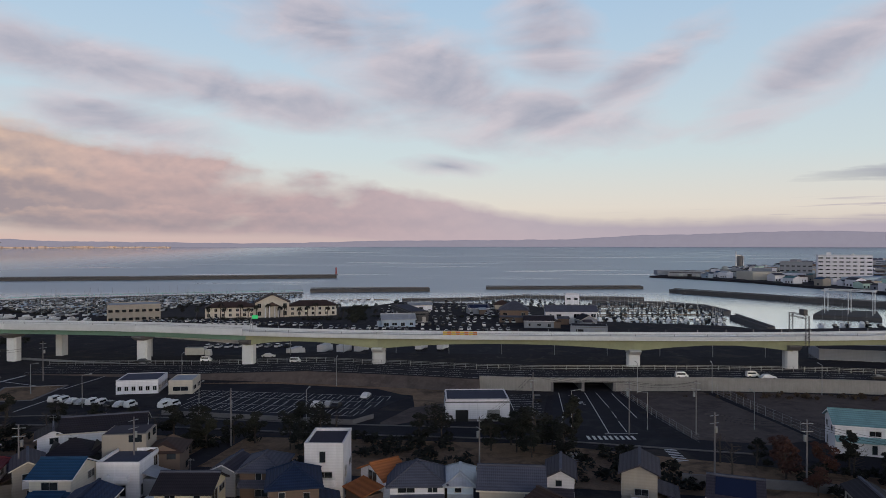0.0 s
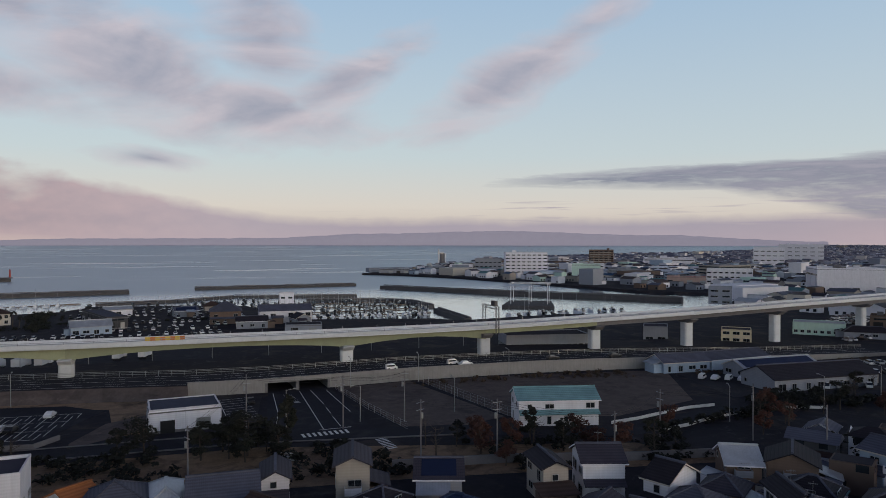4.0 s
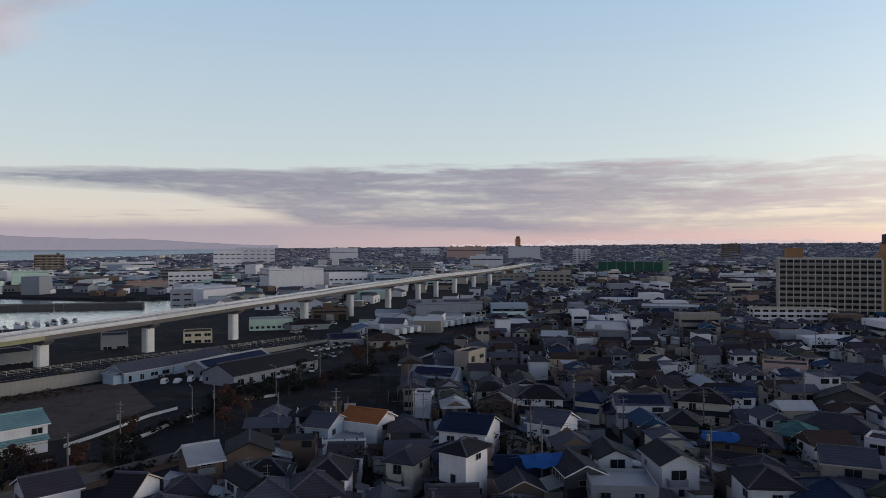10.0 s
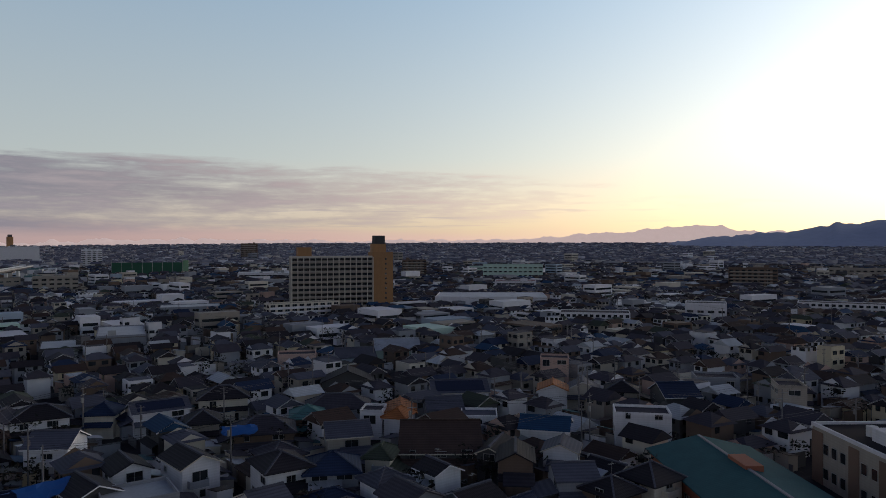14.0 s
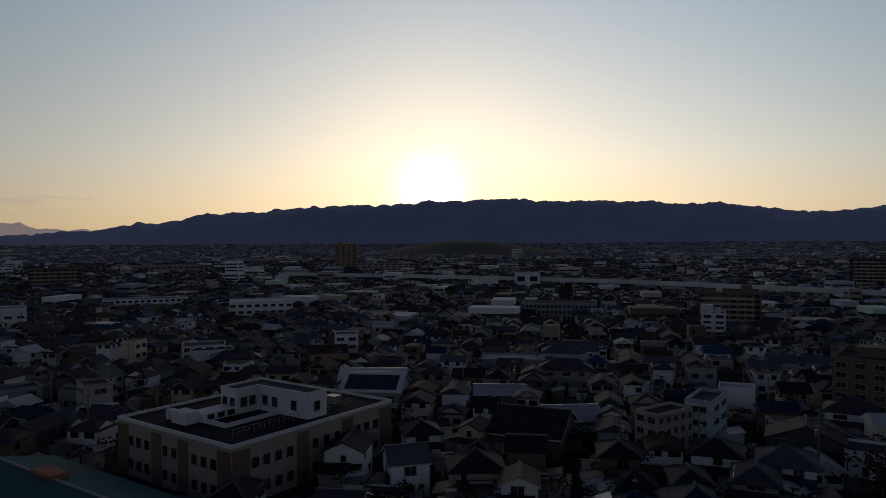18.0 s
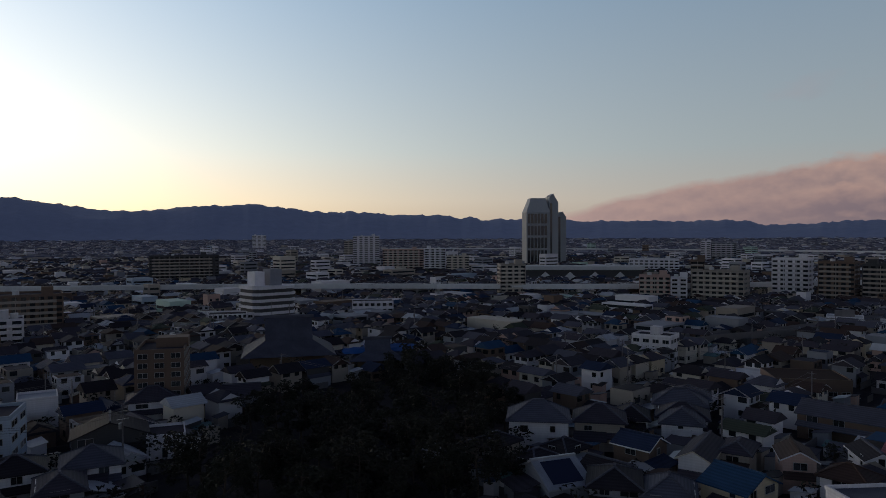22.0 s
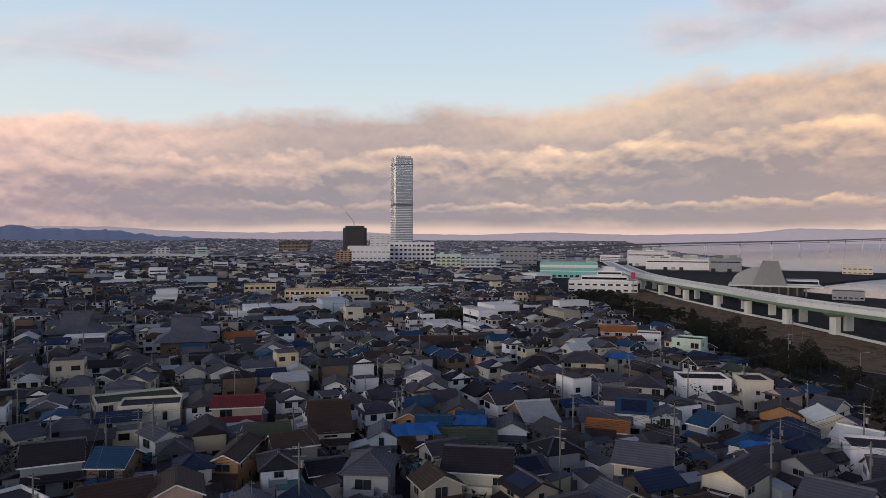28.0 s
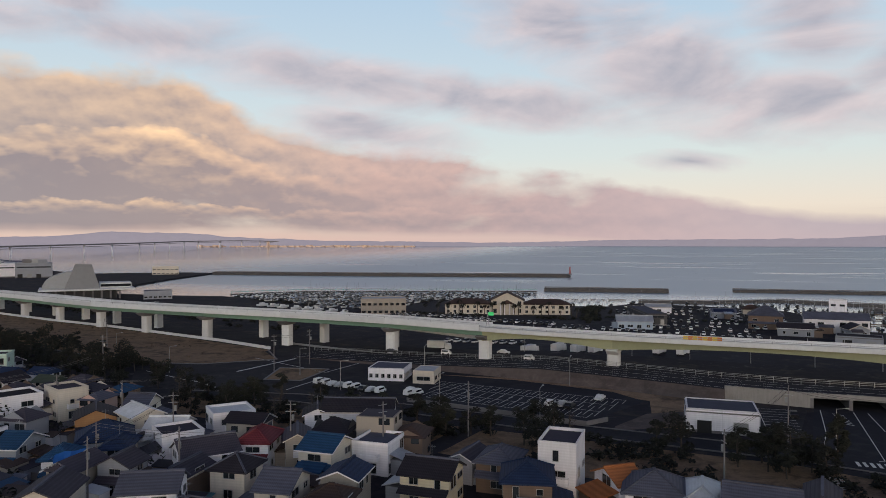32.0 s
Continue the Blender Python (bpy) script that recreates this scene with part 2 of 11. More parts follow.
    # thin flat slivers below the streaks
    sl = field(k.m("DIVIDE", a, 9.0), k.m("DIVIDE", e, 0.32), 1.0, 3.0, 0.5)
    sliver = k.m("MULTIPLY", k.m("MULTIPLY", k.m("SUBTRACT", sl, 0.58), 8.0, True), k.m("MULTIPLY", k.m("SUBTRACT", 1.0, k.m("ABSOLUTE", k.m("DIVIDE", k.m("SUBTRACT", e, 2.3), 1.3))), 2.0, True))
    col = k.mix(k.m("MULTIPLY", sliver, by_az([(12, 0.0), (20, 0.8), (60, 0.8), (75, 0.3), (110, 0.5), (125, 0.0)], 1.0)), col, (0.36, 0.33, 0.39))

    # loose clouds high over the sea: azimuth, height, half length, half depth, slope, weight
    def lobe(a0, e0, rx, ry, tilt, weight):
        da, de = k.m("SUBTRACT", a, ((a0 - 180) % 360)), k.m("SUBTRACT", e, e0)
        ca, sa = math.cos(radians(tilt)), math.sin(radians(tilt))
        p = k.m("DIVIDE", k.m("ADD", k.m("MULTIPLY", da, ca), k.m("MULTIPLY", de, sa)), rx)
        q = k.m("DIVIDE", k.m("SUBTRACT", k.m("MULTIPLY", de, ca), k.m("MULTIPLY", da, sa)), ry)
        r = k.m("SQRT", k.m("ADD", k.m("MULTIPLY", p, p), k.m("MULTIPLY", q, q)))
        return k.m("MULTIPLY", k.m("SUBTRACT", 1.0, r), weight)

    w1 = field(k.m("ADD", k.m("DIVIDE", a, 12.0), k.m("DIVIDE", e, 12.0)), k.m("SUBTRACT", k.m("DIVIDE", e, 4.2), k.m("DIVIDE", a, 24.0)), 1.0, 6.0, 0.55, 0.5)
    w2 = field(k.m("ADD", k.m("DIVIDE", a, 12.0), k.m("DIVIDE", e, 12.0)), k.m("ADD", k.m("SUBTRACT", k.m("DIVIDE", e, 4.2), k.m("DIVIDE", a, 24.0)), 0.2), 1.0, 6.0, 0.55, 0.5)
    mass = None
    for q in LOOSE:
        f = lobe(*q)
        mass = f if mass is None else k.m("MAXIMUM", mass, f)
    mass = k.m("ADD", mass, k.m("ADD", k.m("MULTIPLY", k.m("SUBTRACT", w1, 0.5), 1.7), k.m("MULTIPLY", sway, 0.6)))
    wisp = k.m("MULTIPLY", k.m("ADD", mass, 0.12), 1.35, True)
    thick = k.m("ADD", k.m("ADD", 0.62, k.m("MULTIPLY", k.m("SUBTRACT", w1, w2), 2.6)), k.m("MULTIPLY", k.m("SUBTRACT", 0.55, mass), 0.55), True)
    col = k.mix(k.m("MULTIPLY", wisp, 0.84), col, k.mix(thick, (0.27, 0.295, 0.37), (0.56, 0.52, 0.55)))
    # below the horizon the sky only fills what the ground leaves open
    col = k.mix(k.m("MULTIPLY", k.m("SUBTRACT", -0.012, z), 60.0, True), col, (0.05, 0.055, 0.06))
    # the air is far brighter on the side of the sunset
    flat = k.m("SQRT", k.m("ADD", k.m("MULTIPLY", x, x), k.m("MULTIPLY", y, y)))
    gx, gy = math.sin(radians(161)), math.cos(radians(161))
    near = k.m("DIVIDE", k.m("ADD", k.m("MULTIPLY", x, gx), k.m("MULTIPLY", y, gy)), k.m("MAXIMUM", flat, 0.001))
    off = k.m("DIVIDE", k.m("MULTIPLY", k.m("ARCCOSINE", k.m("MINIMUM", near, 1.0)), 57.2958), 47.0)
    gain = k.m("POWER", 2.0, k.m("MULTIPLY", k.m("POWER", math.e, k.m("MULTIPLY", k.m("MULTIPLY", off, off), -1.0)), k.m("MULTIPLY", GLOW, k.m("MULTIPLY", k.m("SUBTRACT", 1.0, up), 1.12, True))))
    gg = k.n("ShaderNodeCombineColor")
    for i in range(3):
        k.put(gain, gg.inputs[i])
    col = k.mix(1.0, col, gg.outputs[0], "MULTIPLY")
    bg = k.n("ShaderNodeBackground", Strength=SKY)
    k.put(col, bg.inputs[0])
    out = k.n("ShaderNodeOutputWorld")
    k.put(bg.outputs[0], out.inputs[0])


SKY, GLOW = 1.14, 1.86
LOOSE = [(330, 13.4, 15.0, 2.5, -8, 1.0), (346, 11.4, 12.0, 2.1, -8, 1.0), (350, 16.8, 12.0, 3.2, -20, 0.9), (359, 13.4, 12.0, 4.4, -24, 1.1), (8, 10.6, 9.5, 3.0, -8, 1.15), (14.5, 12.4, 9.0, 2.3, 27, 1.0),
         (9, 15.5, 5.0, 6.0, 10, 0.8), (28, 12.8, 8.5, 2.6, 27, 1.0), (33, 15.8, 7.0, 1.6, 30, 0.7), (0.4, 6.3, 4.4, 1.0, -4, 1.0), (335, 9.0, 9.0, 2.0, -8, 0.9), (333.5, 10.0, 2.6, 0.8, 0, 1.0),
         (313, 17.5, 4.0, 1.9, -10, 0.8), (262, 13.4, 14.0, 1.8, 6, 0.38), (318, 15.2, 15.0, 2.0, -2, 0.75)]
build_sky()
lamp = bpy.data.lights.new("sun", "SUN")
lamp.energy, lamp.angle, lamp.color = 0.4, radians(10), (1.0, 0.72, 0.45)
sun = new("sun", lamp)
sx, sy = math.sin(radians(SUN_AZ)), math.cos(radians(SUN_AZ))
sun.matrix_world = look((sx * 300, sy * 300, 300 * math.tan(radians(SUN_EL))), (0, 0, 0))

# ---- materials ----
MATS = {}


def mat(name, col, rough=0.75, metal=0.0, var=0.25, grain=6.0, stain=0.35, bump=0.15, rows=0.0, ranks=0.0, each=0.12, island=None, spec=0.4, streak=False, patches=()):
    """A surface with fine grain, broad stains, relief, and rows (courses by height) or ranks (upright ribs)."""
    if name in MATS:
        return MATS[name]
    m = bpy.data.materials.new(name)
    m.use_nodes = True
    k = Net(m.node_tree)
    b = k.n("ShaderNodeBsdfPrincipled", Roughness=rough, Metallic=metal)
    b.inputs["Specular IOR Level"].default_value = spec
    v = k.n("ShaderNodeTexCoord").outputs["Object"]
    fine, broad = k.noise(v, grain, 4.0, 0.6), k.noise(v, 0.35, 4.0, 0.6, 0.5)
    if streak:
        # rain marks run down the wall
        mp = k.n("ShaderNodeMapping")
        mp.inputs["Scale"].default_value = (2.2, 2.2, 0.16)
        k.put(v, mp.inputs["Vector"])
        broad = k.m("ADD", k.m("MULTIPLY", broad, 0.45), k.m("MULTIPLY", k.noise(mp.outputs[0], 1.0, 5.0, 0.65, 0.3), 0.55))
    info = k.n("ShaderNodeObjectInfo").outputs["Random"]
    base = (*col, 1)
    for colour, size, edge in patches:
        spot = k.noise(v, 1.0 / size, 6.0, 0.62, 0.8)
        base = k.mix(k.m("MULTIPLY", k.m("SUBTRACT", spot, edge), 7.0, True), base, colour)
    if island:
        geo = k.n("ShaderNodeNewGeometry").outputs["Random Per Island"]
        n = len(island)
        base = k.ramp(geo, [(i / n, c) for i, c in enumerate(island)], "CONSTANT")
        info = k.m("FRACT", k.m("MULTIPLY", geo, 37.0))
    f = k.m("ADD", 1.0 - var / 2, k.m("MULTIPLY", fine, var))
    g = k.m("ADD", 1.0 - stain * 0.55, k.m("MULTIPLY", broad, stain))
    o = k.m("ADD", 1.0 - each, k.m("MULTIPLY", info, 2 * each))
    fac = k.m("MULTIPLY", k.m("MULTIPLY", f, g), o)
    grey = k.n("ShaderNodeCombineColor")
    for i in range(3):
        k.put(fac, grey.inputs[i])
    k.put(k.mix(1.0, base, grey.outputs[0], "MULTIPLY"), b.inputs["Base Color"])
    height = k.m("MULTIPLY", fine, 0.5)
    sep = None
    for gap, axis in ((rows, 2), (ranks, 0)):
        if gap:
            sep = sep or k.n("ShaderNodeSeparateXYZ")
            k.put(v, sep.inputs[0])
            step = k.m("DIVIDE", k.m("PINGPONG", sep.outputs[axis], gap), gap)
            height = k.m("ADD", height, k.m("MULTIPLY", step, 1.2))
            if axis == 2:
                course = k.m("ADD", 1.0 - bump * 0.3, k.m("MULTIPLY", step, bump * 0.6))
                shade = k.n("ShaderNodeCombineColor")
                for i in range(3):
                    k.put(course, shade.inputs[i])
                old = b.inputs["Base Color"].links[0].from_socket
                k.put(k.mix(1.0, old, shade.outputs[0], "MULTIPLY"), b.inputs["Base Color"])
    bm_ = k.n("ShaderNodeBump", Strength=bump, Distance=0.03)
    k.put(height, bm_.inputs["Height"])
    k.put(bm_.outputs[0], b.inputs["Normal"])
    k.put(k.m("ADD", rough - 0.1, k.m("MULTIPLY", broad, 0.2)), b.inputs["Roughness"])
    out = k.n("ShaderNodeOutputMaterial")
    k.put(b.outputs[0], out.inputs[0])
    MATS[name] = m
    return m


ROOF = {
    "grey": (0.060, 0.055, 0.072), "black": (0.029, 0.026, 0.033), "slate": (0.090, 0.095, 0.128), "blue": (0.02, 0.065, 0.14), "navy": (0.02, 0.035, 0.08),
    "brown": (0.065, 0.043, 0.038), "orange": (0.36, 0.13, 0.05), "red": (0.16, 0.035, 0.045), "green": (0.055, 0.068, 0.052), "teal": (0.07, 0.17, 0.18),
    "tin": (0.45, 0.48, 0.52), "pink": (0.38, 0.16, 0.17), "white": (0.62, 0.64, 0.66), "mint": (0.35, 0.60, 0.56), "aqua": (0.17, 0.31, 0.33)}
WALL = {
    "aqua": (0.20, 0.50, 0.48),     "white": (0.74, 0.73, 0.77), "cream": (0.58, 0.53, 0.46), "beige": (0.36, 0.32, 0.28), "grey": (0.27, 0.285, 0.325), "brown": (0.16, 0.11, 0.085),
    "yellow": (0.58, 0.50, 0.36), "pink": (0.52, 0.36, 0.31), "orange": (0.42, 0.22, 0.10), "blue": (0.36, 0.44, 0.54), "mint": (0.50, 0.66, 0.58), "dark": (0.07, 0.07, 0.075), "rust": (0.36, 0.12, 0.07)}


def roof_mat(c):
    return mat("roof_" + c, ROOF[c], 0.7 if c not in ("tin", "white") else 0.45, 0.0 if c != "tin" else 0.4, 0.45, 5.0, 0.8, 0.6, rows=0.13 if c not in ("tin", "white", "teal") else 0.0, ranks=0.22 if c in ("tin", "white", "teal", "aqua") else 0.14, spec=0.14)


def flat_mat(c):
    return mat("felt_" + c, ROOF[c], 0.95, 0, 0.35, 3.0, 0.5, 0.2, spec=0.08)


def wall_mat(c):
    return mat("wall_" + c, WALL[c], 0.8, 0, 0.14, 8.0, 0.62, 0.15, rows=0.22, streak=True)


GLASS = mat("window_glass", (0.02, 0.025, 0.03), 0.08, 0, 0.1, 2, 0.1, 0.0, spec=0.8, each=0.3)
FRAME = mat("aluminium", (0.45, 0.45, 0.46), 0.4, 0.7)
CONC = mat("concrete", (0.17, 0.16, 0.165), 0.85, 0, 0.3, 3.0, 0.6, 0.2)
STAINED = mat("stained_concrete", (0.27, 0.255, 0.245), 0.9, 0, 0.3, 3.0, 0.95, 0.25, streak=True)
PALE = mat("pale_concrete", (0.64, 0.65, 0.66), 0.8, 0, 0.2, 2.0, 0.35, 0.15)
ASPH = mat("asphalt", (0.028, 0.028, 0.036), 0.9, 0, 0.4, 4.0, 0.6, 0.3, spec=0.1, patches=(((0.044, 0.043, 0.048), 7.0, 0.52), ((0.020, 0.020, 0.026), 16.0, 0.54)))
ASPH2 = mat("worn_asphalt", (0.040, 0.038, 0.043), 0.9, 0, 0.4, 4.0, 0.6, 0.3, spec=0.1, patches=(((0.060, 0.056, 0.056), 5.0, 0.52), ((0.026, 0.025, 0.030), 11.0, 0.53)))
PAINT = mat("road_paint", (0.62, 0.62, 0.60), 0.7, 0, 0.4, 3.0, 0.5, 0.05)
SOIL = mat("town_ground", (0.030, 0.028, 0.034), 0.95, 0, 0.5, 0.8, 0.8, 0.3, spec=0.1, patches=(((0.060, 0.050, 0.046), 9.0, 0.52), ((0.022, 0.022, 0.028), 21.0, 0.52), ((0.075, 0.072, 0.074), 3.5, 0.6)))
DIRT = mat("bare_earth", (0.125, 0.100, 0.090), 0.95, 0, 0.4, 1.2, 0.7, 0.4, spec=0.1, patches=(((0.085, 0.068, 0.064), 8.0, 0.5), ((0.15, 0.12, 0.105), 4.0, 0.56)))
GRASS = mat("winter_grass", (0.27, 0.18, 0.115), 0.95, 0, 0.6, 2.5, 0.8, 0.5, spec=0.1, patches=(((0.12, 0.085, 0.058), 6.0, 0.5), ((0.06, 0.05, 0.036), 2.5, 0.6), ((0.21, 0.15, 0.10), 14.0, 0.55)))
WOOD = mat("weathered_wood", (0.14, 0.10, 0.07), 0.85, 0, 0.4, 6.0, 0.4, 0.3)
STEEL = mat("galvanised_steel", (0.34, 0.35, 0.36), 0.45, 0.8)
GREENSTEEL = mat("green_girder_paint", (0.15, 0.26, 0.20), 0.6, 0, 0.15, 2.0, 0.4, 0.1)
OLIVE = mat("olive_girder_paint", (0.30, 0.31, 0.19), 0.6, 0, 0.15, 2.0, 0.4, 0.1)
RUBBER = mat("black_rubber", (0.02, 0.02, 0.02), 0.8)
LEAF = mat("pine_needles", (0.015, 0.016, 0.010), 0.8, 0, 0.6, 3.0, 0.6, 0.5, each=0.35)
RUSSET = mat("russet_leaves", (0.085, 0.034, 0.024), 0.8, 0, 0.6, 3.0, 0.6, 0.5, each=0.35)
BARK = mat("bark", (0.07, 0.055, 0.045), 0.95, 0, 0.5, 6.0, 0.4, 0.6)

# ---- building blocks ----
class Solid:
    """Collects boxes, slabs and sheets into one mesh."""

    def __init__(self):
        self.v, self.f, self.k = [], [], []

    def add(self, verts, faces, k=0):
        o = len(self.v)
        self.v += [tuple(p) for p in verts]
        self.f += [tuple(i + o for i in fc) for fc in faces]
        self.k += [k] * len(faces)
        return self

    def box(self, x0, y0, z0, x1, y1, z1, k=0):
        return self.add([(x0, y0, z0), (x1, y0, z0), (x1, y1, z0), (x0, y1, z0), (x0, y0, z1), (x1, y0, z1), (x1, y1, z1), (x0, y1, z1)],
                        [(0, 3, 2, 1), (4, 5, 6, 7), (0, 1, 5, 4), (1, 2, 6, 5), (2, 3, 7, 6), (3, 0, 4, 7)], k)

    def bar(self, a, b, w, h, k=0):
        """A box from a to b, w wide (level) and h deep (upright), centred on the line."""
        a, b = Vector(a), Vector(b)
        d = (b - a).normalized()
        s = d.cross(Vector((0, 0, 1)))
        s = s.normalized() if s.length > 1e-4 else Vector((1, 0, 0))
        u = s.cross(d)
        p = [e + s * i * w / 2 + u * j * h / 2 for e in (a, b) for i, j in ((-1, -1), (1, -1), (1, 1), (-1, 1))]
        return self.add(p, [(0, 1, 2, 3), (7, 6, 5, 4), (0, 4, 5, 1), (1, 5, 6, 2), (2, 6, 7, 3), (3, 7, 4, 0)], k)

    def tube(self, a, b, r0, r1=None, n=8, k=0):
        a, b = Vector(a), Vector(b)
        r1 = r0 if r1 is None else r1
        d = (b - a).normalized()
        s = d.cross(Vector((0.3, 0.2, 1)).normalized()).normalized()
        u = s.cross(d)
        ring = [(math.cos(2 * math.pi * i / n), math.sin(2 * math.pi * i / n)) for i in range(n)]
        p = [e + (s * c + u * q) * r for e, r in ((a, r0), (b, r1)) for c, q in ring]
        return self.add(p, [tuple(range(n))[::-1], tuple(range(n, 2 * n))] + [(i, (i + 1) % n, n + (i + 1) % n, n + i) for i in range(n)], k)

    def plate(self, pts, z0, z1, k=0):
        """An upright prism over a level outline (anticlockwise)."""
        n = len(pts)
        v = [(x, y, z0) for x, y in pts] + [(x, y, z1) for x, y in pts]
        return self.add(v, [tuple(range(n))[::-1], tuple(range(n, 2 * n))] + [(i, (i + 1) % n, n + (i + 1) % n, n + i) for i in range(n)], k)

    def make(self, name, mats, parent=None, label="", m=None):
        me = bpy.data.meshes.new(name)
        me.from_pydata(self.v, [], self.f)
        for mm in mats if isinstance(mats, (list, tuple)) else [mats]:
            me.materials.append(mm)
        me.polygons.foreach_set("material_index", self.k)
        me.update()
        return put(name, me, parent, label, m)


def put(name, me, parent=None, label="", m=None):
    ob = new(name, me)
    if parent:
        ob.parent = parent
    if m is not None:
        ob.matrix_basis = m
    return tagged(ob, label)


def thing(name, label, category, m, group="", kind=""):
    ob = new(name)
    ob.matrix_basis = m
    return tagged(ob, label, category, group, kind)


SHARED = {}


def shared(key, fill, mats):
    """One mesh for many alike parts."""
    if key not in SHARED:
        s = Solid()
        fill(s)
        ob = s.make("pattern", mats)
        SHARED[key] = ob.data
        bpy.data.objects.remove(ob)
    return SHARED[key]


def ribbon(name, line, w, z0, z1, material, kind="structure", label="", category=""):
    """A strip of road or bank along a level line."""
    s = Solid()
    sd = sides(line, w)
    for (a, b), (c, d) in zip(sd, sd[1:]):
        s.plate([b, d, c, a], z0, z1)
    return tagged(s.make(name, material), label, category, "", kind)


def sides(line, w):
    out = []
    for i, p in enumerate(line):
        a, b = line[max(i - 1, 0)], line[min(i + 1, len(line) - 1)]
        d = Vector((b[0] - a[0], b[1] - a[1])).normalized()
        n = Vector((-d.y, d.x))
        out.append(((p[0] + n.x * w / 2, p[1] + n.y * w / 2), (p[0] - n.x * w / 2, p[1] - n.y * w / 2)))
    return out


def smooth_line(pts, step):
    """Points every step metres along a smooth curve through pts (x, y or x, y, z)."""
    p = [Vector(q) for q in pts]
    p = [p[0] * 2 - p[1]] + p + [p[-1] * 2 - p[-2]]
    out = []
    for a, b, c, d in zip(p, p[1:], p[2:], p[3:]):
        n = max(2, int((c - b).length / step))
        for i in range(n):
            t = i / n
            out.append(0.5 * (2 * b + (c - a) * t + (2 * a - 5 * b + 4 * c - d) * t * t + (3 * b - a - 3 * c + d) * t ** 3))
    return out + [p[-2]]


def inside(x, y, poly):
    hit = False
    for (x0, y0), (x1, y1) in zip(poly, poly[1:] + poly[:1]):
        if (y0 > y) != (y1 > y) and x < (x1 - x0) * (y - y0) / (y1 - y0) + x0:
            hit = not hit
    return hit


def polar(az, r):
    return r * math.sin(radians(az)), r * math.cos(radians(az))


# ---- ground, water, hills ----
COAST = [polar(303, 4900), (-1300, 1010), (-960, 830), (-745, 705), (-705, 748), (-655, 788), (-598, 788), (-545, 640), (-506, 550), (-470, 482), (-440, 446), (-424, 440), (-384, 436), (-350, 440), (-330, 444),
         (-274, 428), (-183, 455), (-120, 480), (-67, 446), (-45, 452), (-30, 480), (20, 470), (58, 452), (64, 430), (74, 362), (140, 340), (148, 326), (217, 334), (262, 293),
         (325, 300), (345, 346), (400, 380), (450, 386), (380, 470), (349, 648), (330, 740), (290, 830), (257, 869), (420, 1060), (1000, 1560), (2600, 2250), polar(49, 4900)]
LAND = COAST + [polar(a, 4900) for a in range(55, 303, 6)]
RISE = 2200.0


def lift(x, y):
    """The land and the sea bend up a little far out, so that their edge lies on the horizon."""
    r = math.hypot(x, y)
    if r <= RISE:
        return 0.0
    a = math.degrees(math.atan2(x, y)) % 360
    plain = max(0.0, min(1.0, (a - 56) / 34, (278 - a) / 30))
    return (24.0 + 30.0 * plain) * ((r - RISE) / (4900 - RISE)) ** 1.6


def sheet(name, material, keep, z, rings, step, label):
    s = Solid()
    n = int(360 / step)
    for i, r in enumerate(rings):
        for j in range(n):
            x, y = polar(j * step, r)
            s.v.append((x, y, z + lift(x, y)))
    for i in range(len(rings) - 1):
        for j in range(n):
            q = (i * n + j, i * n + (j + 1) % n, (i + 1) * n + (j + 1) % n, (i + 1) * n + j)
            s.f.append(q[::-1])
            s.k.append(0)
    return tagged(s.make(name, material), label, "", "", "structure")


def water_mat():
    """Sea with fine chop: its facets show the higher sky, whose blue is partly put into the base colour."""
    m = bpy.data.materials.new("sea_water")
    m.use_nodes = True
    k = Net(m.node_tree)
    v = k.n("ShaderNodeTexCoord").outputs["Object"]
    st = k.n("ShaderNodeMapping")
    st.inputs["Scale"].default_value = (0.0016, 0.009, 1)
    st.inputs["Rotation"].default_value = (0, 0, radians(-8))
    k.put(v, st.inputs["Vector"])
    slick = k.noise(st.outputs[0], 1.0, 5.0, 0.6, 1.2)
    calm = k.m("MULTIPLY", k.m("SUBTRACT", slick, 0.56), 7.0, True)
    at = k.n("ShaderNodeSeparateXYZ")
    k.put(v, at.inputs[0])
    lee = k.m("MAXIMUM", k.m("DIVIDE", k.m("SUBTRACT", 640.0, at.outputs[1]), 180.0, True), k.m("DIVIDE", k.m("SUBTRACT", -450.0, at.outputs[0]), 900.0, True))
    waves = k.m("ADD", k.noise(v, 0.9, 4.0, 0.6), k.m("MULTIPLY", k.noise(v, 0.12, 3.0, 0.5), 2.0))
    bu = k.n("ShaderNodeBump", Strength=0.5, Distance=0.45)
    k.put(k.m("SUBTRACT", 0.5, k.m("MULTIPLY", lee, 0.36)), bu.inputs["Strength"])
    k.put(waves, bu.inputs["Height"])
    # blue-teal share stands in for sky reflected by the chop
    deep = k.n("ShaderNodeBsdfDiffuse", Color=(0.11, 0.185, 0.225, 1))
    top = k.n("ShaderNodeBsdfGlossy", Color=(0.90, 0.925, 0.945, 1))
    k.put(k.m("SUBTRACT", 0.34, k.m("MAXIMUM", k.m("MULTIPLY", calm, 0.22), k.m("MULTIPLY", lee, 0.25))), top.inputs["Roughness"])
    k.put(bu.outputs[0], top.inputs["Normal"])
    mx = k.n("ShaderNodeMixShader")
    k.put(k.m("MAXIMUM", k.m("ADD", 0.54, k.m("MULTIPLY", calm, 0.25)), k.m("ADD", 0.5, k.m("MULTIPLY", lee, 0.42))), mx.inputs[0])
    k.put(deep.outputs[0], mx.inputs[1])
    k.put(top.outputs[0], mx.inputs[2])
    out = k.n("ShaderNodeOutputMaterial")
    k.put(mx.outputs[0], out.inputs[0])
    return m


